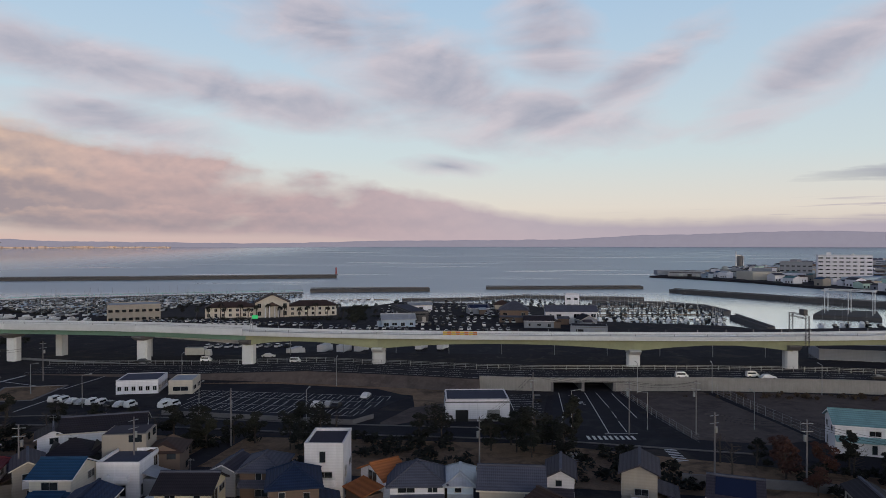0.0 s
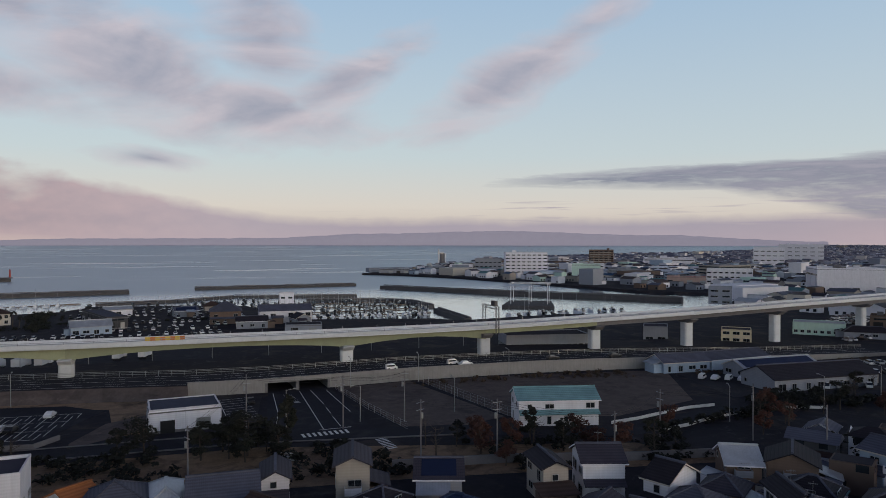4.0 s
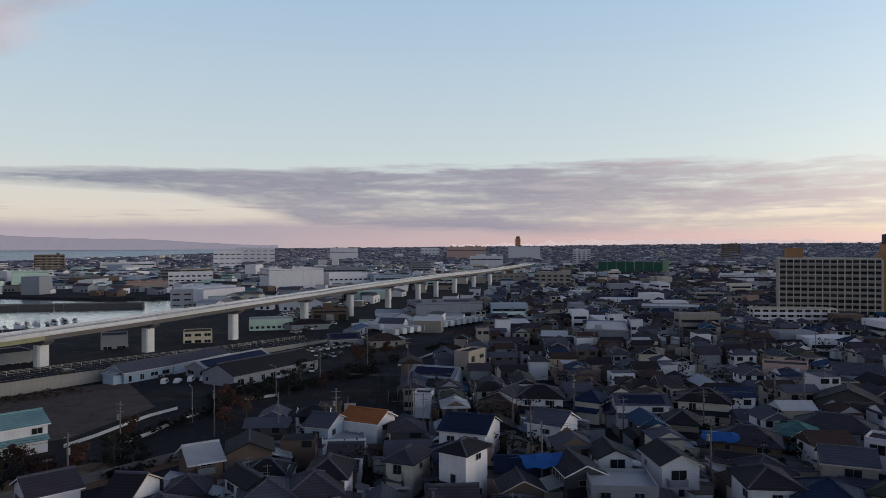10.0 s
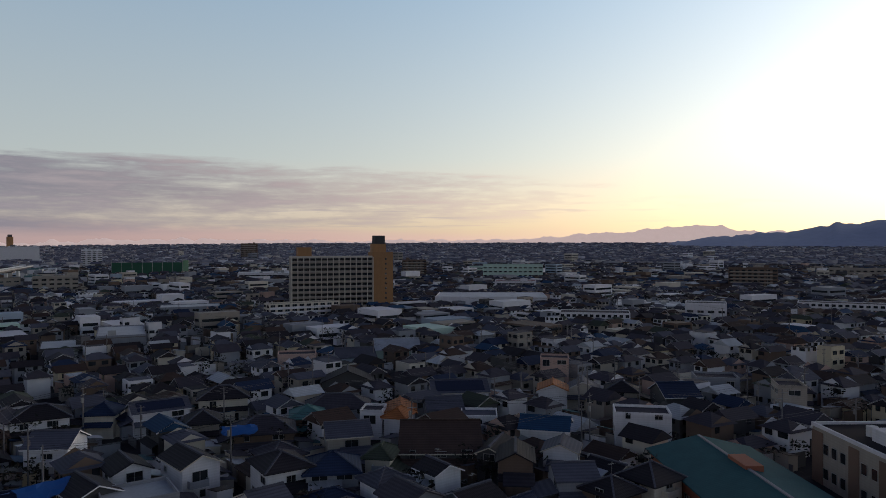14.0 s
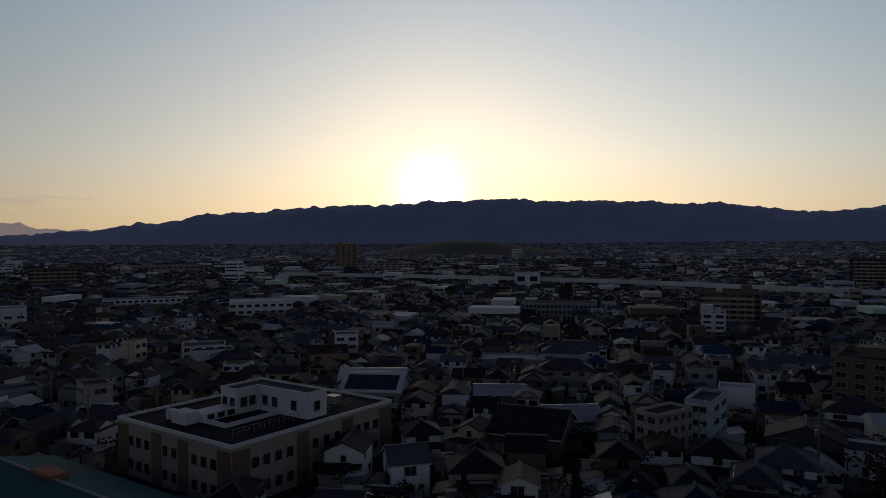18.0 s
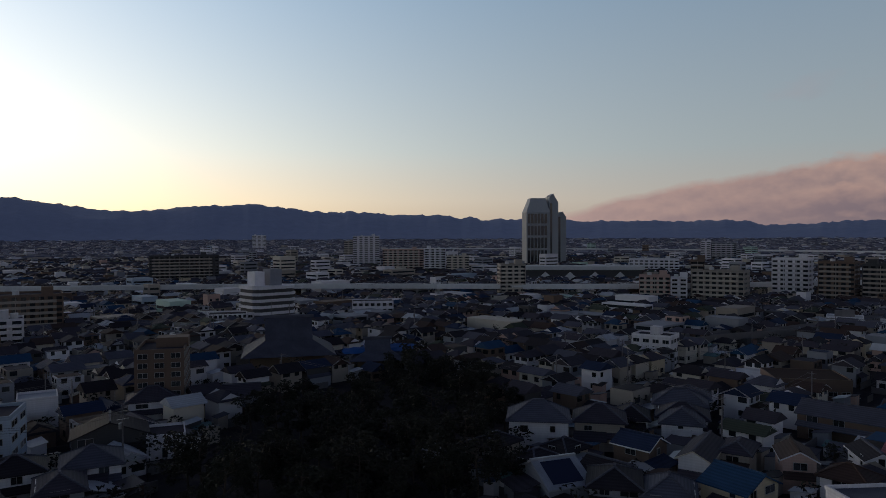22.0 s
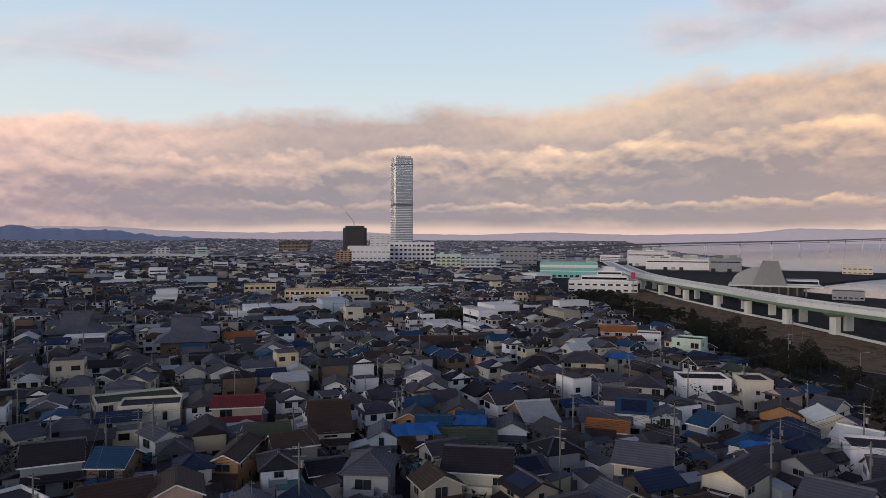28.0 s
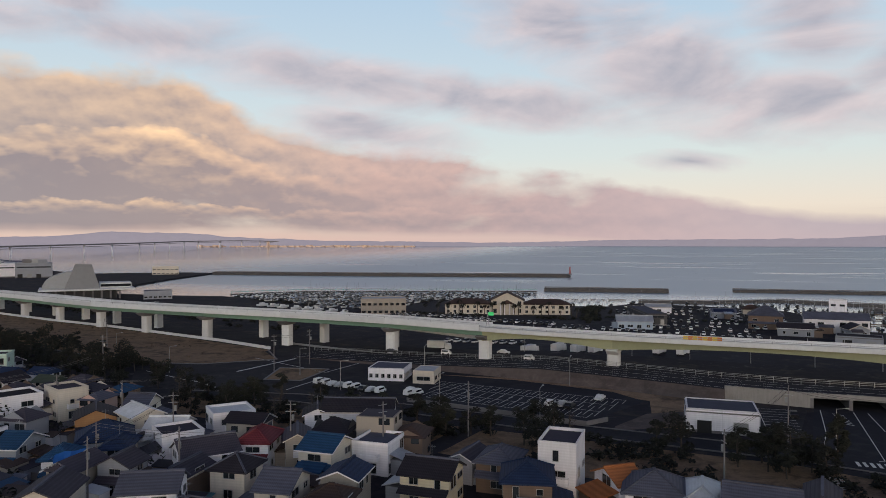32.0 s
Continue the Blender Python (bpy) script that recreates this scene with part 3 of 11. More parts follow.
WATER = water_mat()
sheet("water", WATER, None, -2.0, [0, 150, 400, 800, 1300, 2200, 2800, 3500, 4200, 4900], 3, "calm grey-blue evening sea")


def build_land():
    """One sheet of land with a quay edge along the coast, bent up a little far out."""
    bm = bmesh.new()
    ring = [bm.verts.new((x, y, 0)) for x, y in LAND]
    bm.faces.new(ring)
    bmesh.ops.triangulate(bm, faces=bm.faces[:])
    for a in range(0, 180, 12):
        d = Vector((math.cos(radians(a)), math.sin(radians(a)), 0))
        for off in (-4200, -3400, -2600, -1800, -900, -300, 0, 300, 900, 1800, 2600, 3400, 4200):
            if a % 36 == 0:
                bmesh.ops.bisect_plane(bm, geom=bm.verts[:] + bm.edges[:] + bm.faces[:], plane_co=d * off, plane_no=d, dist=0.01)
    rim = [e for e in bm.edges if e.is_boundary]
    ret = bmesh.ops.extrude_edge_only(bm, edges=rim)
    low = {g for g in ret["geom"] if isinstance(g, bmesh.types.BMVert)}
    for vtx in bm.verts:
        vtx.co.z = lift(vtx.co.x, vtx.co.y) - (4.0 if vtx in low else 0.0)
    bmesh.ops.recalc_face_normals(bm, faces=bm.faces[:])
    me = bpy.data.meshes.new("ground")
    bm.to_mesh(me)
    bm.free()
    me.materials.append(SOIL)
    tagged(new("ground", me), "dark town ground of earth and old asphalt", "ground", "", "structure")


build_land()



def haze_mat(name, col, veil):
    """A far backdrop: wooded slopes, the lit evening air before them painted as a glow of their own."""
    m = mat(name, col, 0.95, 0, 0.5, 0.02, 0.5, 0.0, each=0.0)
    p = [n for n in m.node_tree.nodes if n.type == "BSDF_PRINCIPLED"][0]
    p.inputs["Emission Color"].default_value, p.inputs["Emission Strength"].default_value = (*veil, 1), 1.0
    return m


# hill colours and glow carry the haze of the air between
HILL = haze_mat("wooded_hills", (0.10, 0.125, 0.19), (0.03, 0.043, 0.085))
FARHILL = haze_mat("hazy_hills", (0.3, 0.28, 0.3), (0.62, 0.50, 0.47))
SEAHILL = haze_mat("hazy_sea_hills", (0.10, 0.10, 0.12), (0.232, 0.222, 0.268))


def ridge(name, material, prof, r0, r1, rough, label, seed):
    """A range of hills: heights above the eye's level given in degrees by azimuth."""
    s = Solid()
    a0, a1 = prof[0][0], prof[-1][0]
    n = int((a1 - a0) * 5) + 1
    depth = 9
    for j in range(n):
        a = a0 + (a1 - a0) * j / (n - 1)
        for (p, h), (q, g) in zip(prof, prof[1:]):
            if p <= a <= q:
                t = (a - p) / (q - p)
                t = t * t * (3 - 2 * t)
                el = h + (g - h) * t
        el += rough * (noise.fractal(Vector((a * 0.9, seed, 0)), 0.7, 2.2, 5) * 0.5)
        for i in range(depth):
            u = i / (depth - 1)
            r = r0 + (r1 - r0) * u
            x, y = polar(a, r)
            top = 40 + math.tan(radians(max(el, -1.25))) * r1
            rise = math.sin(min(u * 1.05, 1) * math.pi / 2) ** 1.3
            wob = noise.fractal(Vector((x * 0.004, y * 0.004, seed)), 0.8, 2.0, 4) * 0.16 * math.sin(u * math.pi)
            s.v.append((x, y, lift(x, y) - 2 + (top - lift(x, y)) * max(0.0, rise + wob)))
    for j in range(n - 1):
        for i in range(depth - 1):
            s.f.append((j * depth + i, j * depth + i + 1, (j + 1) * depth + i + 1, (j + 1) * depth + i))
            s.k.append(0)
    ob = s.make(name, material)
    ob.data.shade_smooth()
    return tagged(ob, label, "hill", "", "structure")


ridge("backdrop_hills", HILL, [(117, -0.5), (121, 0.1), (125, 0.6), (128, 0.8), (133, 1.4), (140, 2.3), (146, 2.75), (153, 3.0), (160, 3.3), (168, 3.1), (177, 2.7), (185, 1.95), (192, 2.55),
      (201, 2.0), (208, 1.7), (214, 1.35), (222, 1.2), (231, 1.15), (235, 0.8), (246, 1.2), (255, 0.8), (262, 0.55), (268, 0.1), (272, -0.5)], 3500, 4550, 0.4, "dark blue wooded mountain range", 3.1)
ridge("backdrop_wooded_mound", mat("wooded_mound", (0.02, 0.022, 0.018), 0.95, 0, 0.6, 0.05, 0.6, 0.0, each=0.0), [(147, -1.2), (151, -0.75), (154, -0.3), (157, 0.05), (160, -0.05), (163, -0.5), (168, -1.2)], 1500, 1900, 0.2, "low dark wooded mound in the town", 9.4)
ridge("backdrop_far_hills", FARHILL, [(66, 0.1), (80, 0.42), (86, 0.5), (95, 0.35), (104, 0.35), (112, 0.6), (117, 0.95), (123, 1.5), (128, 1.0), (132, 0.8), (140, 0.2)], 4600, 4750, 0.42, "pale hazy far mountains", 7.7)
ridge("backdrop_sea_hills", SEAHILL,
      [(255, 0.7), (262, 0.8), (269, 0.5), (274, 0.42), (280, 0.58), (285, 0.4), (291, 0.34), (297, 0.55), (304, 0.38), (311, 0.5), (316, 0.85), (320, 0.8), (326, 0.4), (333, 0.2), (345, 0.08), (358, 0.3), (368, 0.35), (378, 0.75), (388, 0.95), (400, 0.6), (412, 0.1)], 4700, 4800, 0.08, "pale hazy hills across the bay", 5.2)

# ---- houses ----
def fill_window(w, h, panes, glazed=True):
    """A frame in one piece with its panes set back; the glass is the second material."""
    def fill(s):
        t, f, g = 0.07, -0.09, -0.03
        xs = [-w / 2]
        for i in range(panes):
            a = -w / 2 + (w - t) * i / panes
            xs += [a + t, -w / 2 + (w - t) * (i + 1) / panes]
        xs.append(w / 2)
        zs = [0, t, h - t, h]
        n = len(xs)
        v = [(x, f, z) for z in zs for x in xs]
        o = len(v)
        fc, kk = [], []
        for j in range(3):
            for i in range(n - 1):
                q = (j * n + i, j * n + i + 1, (j + 1) * n + i + 1, (j + 1) * n + i)
                if j == 1 and i % 2 == 1:
                    b = len(v)
                    v += [(v[e][0], g, v[e][2]) for e in q]
                    fc += [(q[c], q[(c + 1) % 4], b + (c + 1) % 4, b + c) for c in range(4)]
                    kk += [0] * 4
                    if glazed:
                        fc.append((b, b + 1, b + 2, b + 3))
                        kk.append(1)
                else:
                    fc.append(q)
                    kk.append(0)
        b = len(v)
        rim = [(0, 0), (n - 1, 0), (n - 1, 3), (0, 3)]
        v += [(xs[c], 0.02, zs[e]) for c, e in rim]
        fr = [e * n + c for c, e in rim]
        fc += [(fr[c], b + c, b + (c + 1) % 4, fr[(c + 1) % 4]) for c in range(4)]
        kk += [0] * 4
        s.v, s.f, s.k = v, fc, kk
    return fill


def window(parent, m, w, h, panes=2, name="window", split=False):
    w, h = round(w * 2) / 2 or 0.5, round(h * 5) / 5
    ob = put(name, shared(("win", w, h, panes, split), fill_window(w, h, panes, not split), [FRAME, GLASS]), parent, "", m)
    if split:
        put("pane", shared(("pane", w, h), lambda s: s.box(-w / 2 + 0.05, -0.03, 0.05, w / 2 - 0.05, 0.0, h - 0.05), GLASS), ob)
    return ob


SIDE = {"s": (0, -1, 0), "n": (0, 1, 180), "w": (-1, 0, -90), "e": (1, 0, 90)}


def on_wall(side, u, z, w, d):
    """The pose of something on a wall of a w by d block, its outside towards local -y."""
    sx_, sy_, a = SIDE[side]
    if side in "sn":
        return pose(u, sy_ * d / 2, z, 0, 0, a)
    return pose(sx_ * w / 2, u, z, 0, 0, a)


def roof_gable(s, w, d, h, rise, over, along, t=0.22, z=0.0, trim=False):
    """A pitched roof of thickness t; the ridge runs along x, or along y if along is 'y'."""
    sw = along == "y"
    a, b = (d, w) if sw else (w, d)
    L, B = a / 2 + over, b / 2 + over
    drop = rise * over / (b / 2)

    def P(x, y, q):
        return (y, x, q) if sw else (x, y, q)
    lo = h - drop
    v = [P(-L, -B, lo), P(L, -B, lo), P(L, 0, h + rise), P(-L, 0, h + rise), P(L, B, lo), P(-L, B, lo)]
    v += [(x, y, q + t) for x, y, q in v]
    s.add(v, [(0, 3, 2, 1), (3, 5, 4, 2), (6, 7, 8, 9), (9, 8, 10, 11), (0, 1, 7, 6), (4, 5, 11, 10), (1, 2, 8, 7), (2, 4, 10, 8), (5, 3, 9, 11), (3, 0, 6, 9)])
    if trim:
        s.k[-6:] = [1] * 6


def roof_hip(s, w, d, h, rise, over, t=0.22):
    W, D = w / 2 + over, d / 2 + over
    m_ = min(w, d) / 2
    lo = h - rise * over / m_
    if w >= d:
        r = [(-(w / 2 - m_ * 0.96), 0, h + rise), (w / 2 - m_ * 0.96, 0, h + rise)]
    else:
        r = [(0, -(d / 2 - m_ * 0.96), h + rise), (0, d / 2 - m_ * 0.96, h + rise)]
    v = [(-W, -D, lo), (W, -D, lo), (W, D, lo), (-W, D, lo)] + r
    v += [(x, y, q + t) for x, y, q in v]
    if w >= d:
        up = [(6, 7, 11, 10), (7, 8, 11), (8, 9, 10, 11), (9, 6, 10)]
    else:
        up = [(6, 7, 10), (7, 8, 11, 10), (8, 9, 11), (9, 6, 10, 11)]
    s.add(v, [(0, 3, 2, 1)] + up + [(0, 1, 7, 6), (1, 2, 8, 7), (2, 3, 9, 8), (3, 0, 6, 9)])
    return r


def gable_walls(s, w, d, h, rise, along):
    s.box(-w / 2, -d / 2, 0, w / 2, d / 2, h)
    if along == "y":
        for y0, y1 in ((-d / 2, -d / 2 + 0.2), (d / 2 - 0.2, d / 2)):
            s.add([(-w / 2, y0, h), (w / 2, y0, h), (0, y0, h + rise), (-w / 2, y1, h), (w / 2, y1, h), (0, y1, h + rise)], [(0, 1, 2), (5, 4, 3), (1, 4, 5, 2), (0, 2, 5, 3)])
    elif along == "x":
        for x0, x1 in ((-w / 2, -w / 2 + 0.2), (w / 2 - 0.2, w / 2)):
            s.add([(x0, -d / 2, h), (x0, d / 2, h), (x0, 0, h + rise), (x1, -d / 2, h), (x1, d / 2, h), (x1, 0, h + rise)], [(2, 1, 0), (3, 4, 5), (2, 5, 4, 1), (0, 3, 5, 2)])


WORDS_ROOF = {"grey": "grey tiled", "black": "black tiled", "slate": "slate-grey", "blue": "blue tiled", "navy": "dark blue tiled", "brown": "brown tiled", "orange": "orange tiled", "red": "dark red", "green": "moss-green",
              "aqua": "pale teal metal", "teal": "teal metal", "tin": "pale sheet-metal", "pink": "pink metal", "white": "white metal", "mint": "mint-green"}
WORDS_KIND = {"g": "gabled", "G": "gabled", "h": "hipped", "f": "flat"}


def house(x, y, turn, w, d, h, kind, roof, wall, seed=0, lower=None, name="house", extra=True, z=0.0):
    """A dwelling: kind g gable with its eaves to the front, G gable end to the front, h hipped, f flat."""
    rnd = random.Random(seed * 7919 + int(x * 13) + int(y * 31))
    st = max(1, round(h / 2.9))
    label = f"{'one' if st == 1 else 'two' if st == 2 else 'three' if st == 3 else 'multi'}-storey {wall} house under a {WORDS_KIND[kind]} {WORDS_ROOF[roof]} roof"
    top = thing(name, label, "house", pose(x, y, z, 0, 0, turn), "town houses")
    rise = min(w, d) * rnd.uniform(0.22, 0.29)
    s = Solid()
    if kind == "g":
        gable_walls(s, w, d, h, rise * d / min(w, d) * 0.9, "x")
        rise = rise * d / min(w, d) * 0.9
    elif kind == "G":
        rise = rise * w / min(w, d) * 0.9
        gable_walls(s, w, d, h, rise, "y")
    else:
        s.box(-w / 2, -d / 2, 0, w / 2, d / 2, h)
    s.make("wall", wall_mat(wall), top)
    r = Solid()
    if kind in "gG":
        roof_gable(r, w, d, h, rise, 0.5, "x" if kind == "g" else "y", trim=seed % 5 < 3)
        ro = r.make("roof", [roof_mat(roof), wall_mat("white" if seed % 2 else "cream")], top)
        c = Solid()
        if kind == "g":
            c.box(-w / 2 - 0.5, -0.2, h + rise + 0.12, w / 2 + 0.5, 0.2, h + rise + 0.42)
        else:
            c.box(-0.2, -d / 2 - 0.5, h + rise + 0.12, 0.2, d / 2 + 0.5, h + rise + 0.42)
        c.make("ridge_cap", roof_mat("slate" if roof in ("grey", "black") else roof), ro)
    elif kind == "h":
        e = roof_hip(r, w, d, h, rise, 0.6)
        ro = r.make("roof", roof_mat(roof), top)
        c = Solid()
        a, b = e
        c.bar((a[0], a[1], a[2] + 0.3), (b[0], b[1], b[2] + 0.3), 0.4, 0.3)
        W, D = w / 2 + 0.6, d / 2 + 0.6
        lo = h - rise * 0.6 / (min(w, d) / 2) + 0.25
        for (px, py), en in (((-W, -D), a), ((W, D), b), ((W, -D), b if w >= d else a), ((-W, D), a if w >= d else b)):
            c.bar((px, py, lo), (en[0], en[1], en[2] + 0.28), 0.28, 0.2)
        c.make("ridge_cap", roof_mat("slate" if roof in ("grey", "black") else roof), ro)
    else:
        r.box(-w / 2 + 0.18, -d / 2 + 0.18, h - 0.35, w / 2 - 0.18, d / 2 - 0.18, h + 0.05)
        r.make("roof", flat_mat(roof), top)
        c = Solid()
        for q in ((-w / 2 - 0.03, -d / 2 - 0.03, w / 2 + 0.03, -d / 2 + 0.2), (-w / 2 - 0.03, d / 2 - 0.2, w / 2 + 0.03, d / 2 + 0.03), (-w / 2 - 0.03, -d / 2 + 0.2, -w / 2 + 0.2, d / 2 - 0.2), (w / 2 - 0.2, -d / 2 + 0.2, w / 2 + 0.03, d / 2 - 0.2)):
            c.box(q[0], q[1], h + 0.003, q[2], q[3], h + 0.55)
        c.make("parapet", wall_mat(wall), top)
    # windows
    for side in "swen":
        if not faces_eye(x, y, turn, side):
            continue
        span = w if side in "sn" else d
        n = max(1, int(span / (3.3 if math.hypot(x, y) < 108 else 3.9)))
        for lv in range(st):
            for i in range(n):
                if rnd.random() < (0.2 if math.hypot(x, y) < 108 else 0.32):
                    continue
                u = (i + 0.5) * span / n - span / 2 + rnd.uniform(-0.4, 0.4)
                ww = rnd.choice((1.0, 1.5, 2.0, 2.5)) if span > 4 else 1.0
                hh = rnd.choice((1.0, 1.2, 1.8)) if lv else rnd.choice((1.2, 1.8))
                ww = min(ww, span / n - 0.6)
                window(top, on_wall(side, u, lv * 2.9 + (0.9 if hh < 1.5 else 0.35), w, d), ww, hh, 2 if ww > 1.2 else 1, split=math.hypot(x, y) < 92)
    if not extra:
        return top
    if rnd.random() < (0.75 if kind != "f" else 0.3):
        # a one-storey wing with its own roof
        side = rnd.choice("swe")
        aw, ad, ah = rnd.uniform(3.2, 5.5), rnd.uniform(2.0, 3.4), rnd.uniform(2.5, 2.9)
        m = on_wall(side, rnd.uniform(-0.2, 0.2) * (w if side == "s" else d), 0, w, d) @ pose(0, -ad / 2, 0)
        wing = Solid().box(-aw / 2, -ad / 2, 0, aw / 2, ad / 2 - 0.004, ah).make("wing", wall_mat(rnd.choice((wall, wall, "beige", "brown", "grey"))), top, "", m)
        q = Solid()
        t = 0.15
        q.add([(-aw / 2 - 0.4, -ad / 2 - 0.5, ah + 0.02), (aw / 2 + 0.4, -ad / 2 - 0.5, ah + 0.02), (aw / 2 + 0.4, ad / 2 - 0.004, ah + 0.95), (-aw / 2 - 0.4, ad / 2 - 0.004, ah + 0.95), (-aw / 2 - 0.4, -ad / 2 - 0.5, ah + 0.02 + t), (aw / 2 + 0.4, -ad / 2 - 0.5, ah + 0.02 + t), (aw / 2 + 0.4, ad / 2 - 0.004, ah + 0.95 + t), (-aw / 2 - 0.4, ad / 2 - 0.004, ah + 0.95 + t)],
              [(0, 3, 2, 1), (4, 5, 6, 7), (0, 1, 5, 4), (1, 2, 6, 5), (2, 3, 7, 6), (3, 0, 4, 7)])
        q.make("wing_roof", roof_mat(rnd.choice((roof, roof, "grey", "brown", "tin")) if roof not in ("tin", "white") else "grey"), wing)
    if kind != "f" and st >= 2 and (lower if lower is not None else rnd.random() < 0.65):
        # a lean-to roof over the ground floor
        q = Solid()
        t, o, hh = 0.18, 1.5, 2.7
        q.add([(-w / 2, -d / 2 - o, hh), (w / 2, -d / 2 - o, hh), (w / 2, -d / 2 - 0.003, hh + 0.7), (-w / 2, -d / 2 - 0.003, hh + 0.7), (-w / 2, -d / 2 - o, hh + t), (w / 2, -d / 2 - o, hh + t), (w / 2, -d / 2 - 0.003, hh + 0.7 + t), (-w / 2, -d / 2 - 0.003, hh + 0.7 + t)],
              [(0, 3, 2, 1), (4, 5, 6, 7), (0, 1, 5, 4), (1, 2, 6, 5), (2, 3, 7, 6), (3, 0, 4, 7)])
        q.make("lower_roof", roof_mat(roof), top)
    elif st >= 2 and rnd.random() < 0.7:
        bw = min(3.6, w * 0.5)
        u = rnd.uniform(-0.25, 0.25) * (w - bw)
        q = Solid()
        q.box(u - bw / 2, -d / 2 - 1.1, 2.75, u + bw / 2, -d / 2 - 0.003, 2.9)
        q.box(u - bw / 2, -d / 2 - 1.1, 2.9, u + bw / 2, -d / 2 - 1.02, 3.85).box(u - bw / 2, -d / 2 - 1.02, 2.9, u - bw / 2 + 0.08, -d / 2 - 0.003, 3.85).box(u + bw / 2 - 0.08, -d / 2 - 1.02, 2.9, u + bw / 2, -d / 2 - 0.003, 3.85)
        q.make("balcony", wall_mat(rnd.choice(("white", "grey", wall))), top)
    if math.hypot(x, y) < 112 and faces_eye(x, y, turn, "s"):
        put("door", shared("door", lambda s_: s_.box(-0.45, -0.06, 0, 0.45, 0.03, 2.05), WOOD), top, "", on_wall("s", w * 0.28, 0.05, w, d))
    if math.hypot(x, y) < 94:
        put("air_conditioner", shared("ac", lambda s_: s_.box(-0.4, -0.35, 0, 0.4, -0.03, 0.6), FRAME), top, "white outdoor unit", on_wall(rnd.choice("we"), rnd.uniform(-0.3, 0.3) * d, 0.1, w, d))
    if kind == "g" and w > 6 and rnd.random() < 0.14:
        q = Solid()
        sl = rise / (d / 2)
        v0, v1 = -d / 2 + 0.35, -d / 2 + 0.35 + d * 0.4
        z0, z1 = h + (v0 + d / 2) * sl + 0.30, h + (v1 + d / 2) * sl + 0.30
        u0, u1 = -w / 2 + 0.8, w / 2 - 0.8
        q.add([(u0, v0, z0), (u1, v0, z0), (u1, v1, z1), (u0, v1, z1), (u0, v0, z0 - .08), (u1, v0, z0 - .08), (u1, v1, z1 - .08), (u0, v1, z1 - .08)], [(0, 1, 2, 3), (0, 4, 5, 1), (1, 5, 6, 2), (2, 6, 7, 3), (3, 7, 4, 0)])
        q.make("solar_panel", mat("solar_cells", (0.012, 0.018, 0.045), 0.2, 0, 0.1, 2, 0.1, 0.0, spec=0.6), top, "dark blue solar array")
    if rnd.random() < 0.2 and kind != "f":
        q = Solid()
        zz = h + rise
        q.tube((0, 0, zz), (0, 0, zz + 2.2), 0.025, n=5).bar((-0.6, 0, zz + 1.9), (0.6, 0, zz + 1.9), 0.03, 0.03)
        for i in range(5):
            q.bar((-0.5 + i * 0.25, -0.4, zz + 1.9), (-0.5 + i * 0.25, 0.4, zz + 1.9), 0.02, 0.02)
        q.make("aerial", STEEL, top)
    return top


def faces_eye(x, y, turn, side):
    a = radians(turn)
    nx, ny = SIDE[side][0], SIDE[side][1]
    wx, wy = nx * math.cos(a) - ny * math.sin(a), nx * math.sin(a) + ny * math.cos(a)
    return -(wx * x + wy * y) / math.hypot(x, y) > 0.0


def fill_band(span, n, h):
    """A strip of glass along one storey, parted by piers."""
    def fill(s):
        s.box(-span / 2 + 0.5, -0.06, 0, span / 2 - 0.5, 0.02, h)
        for i in range(1, n):
            u = -span / 2 + span * i / n
            s.box(u - 0.2 * span / n, -0.1, 0, u + 0.2 * span / n, 0.02, h, 1)
    return fill


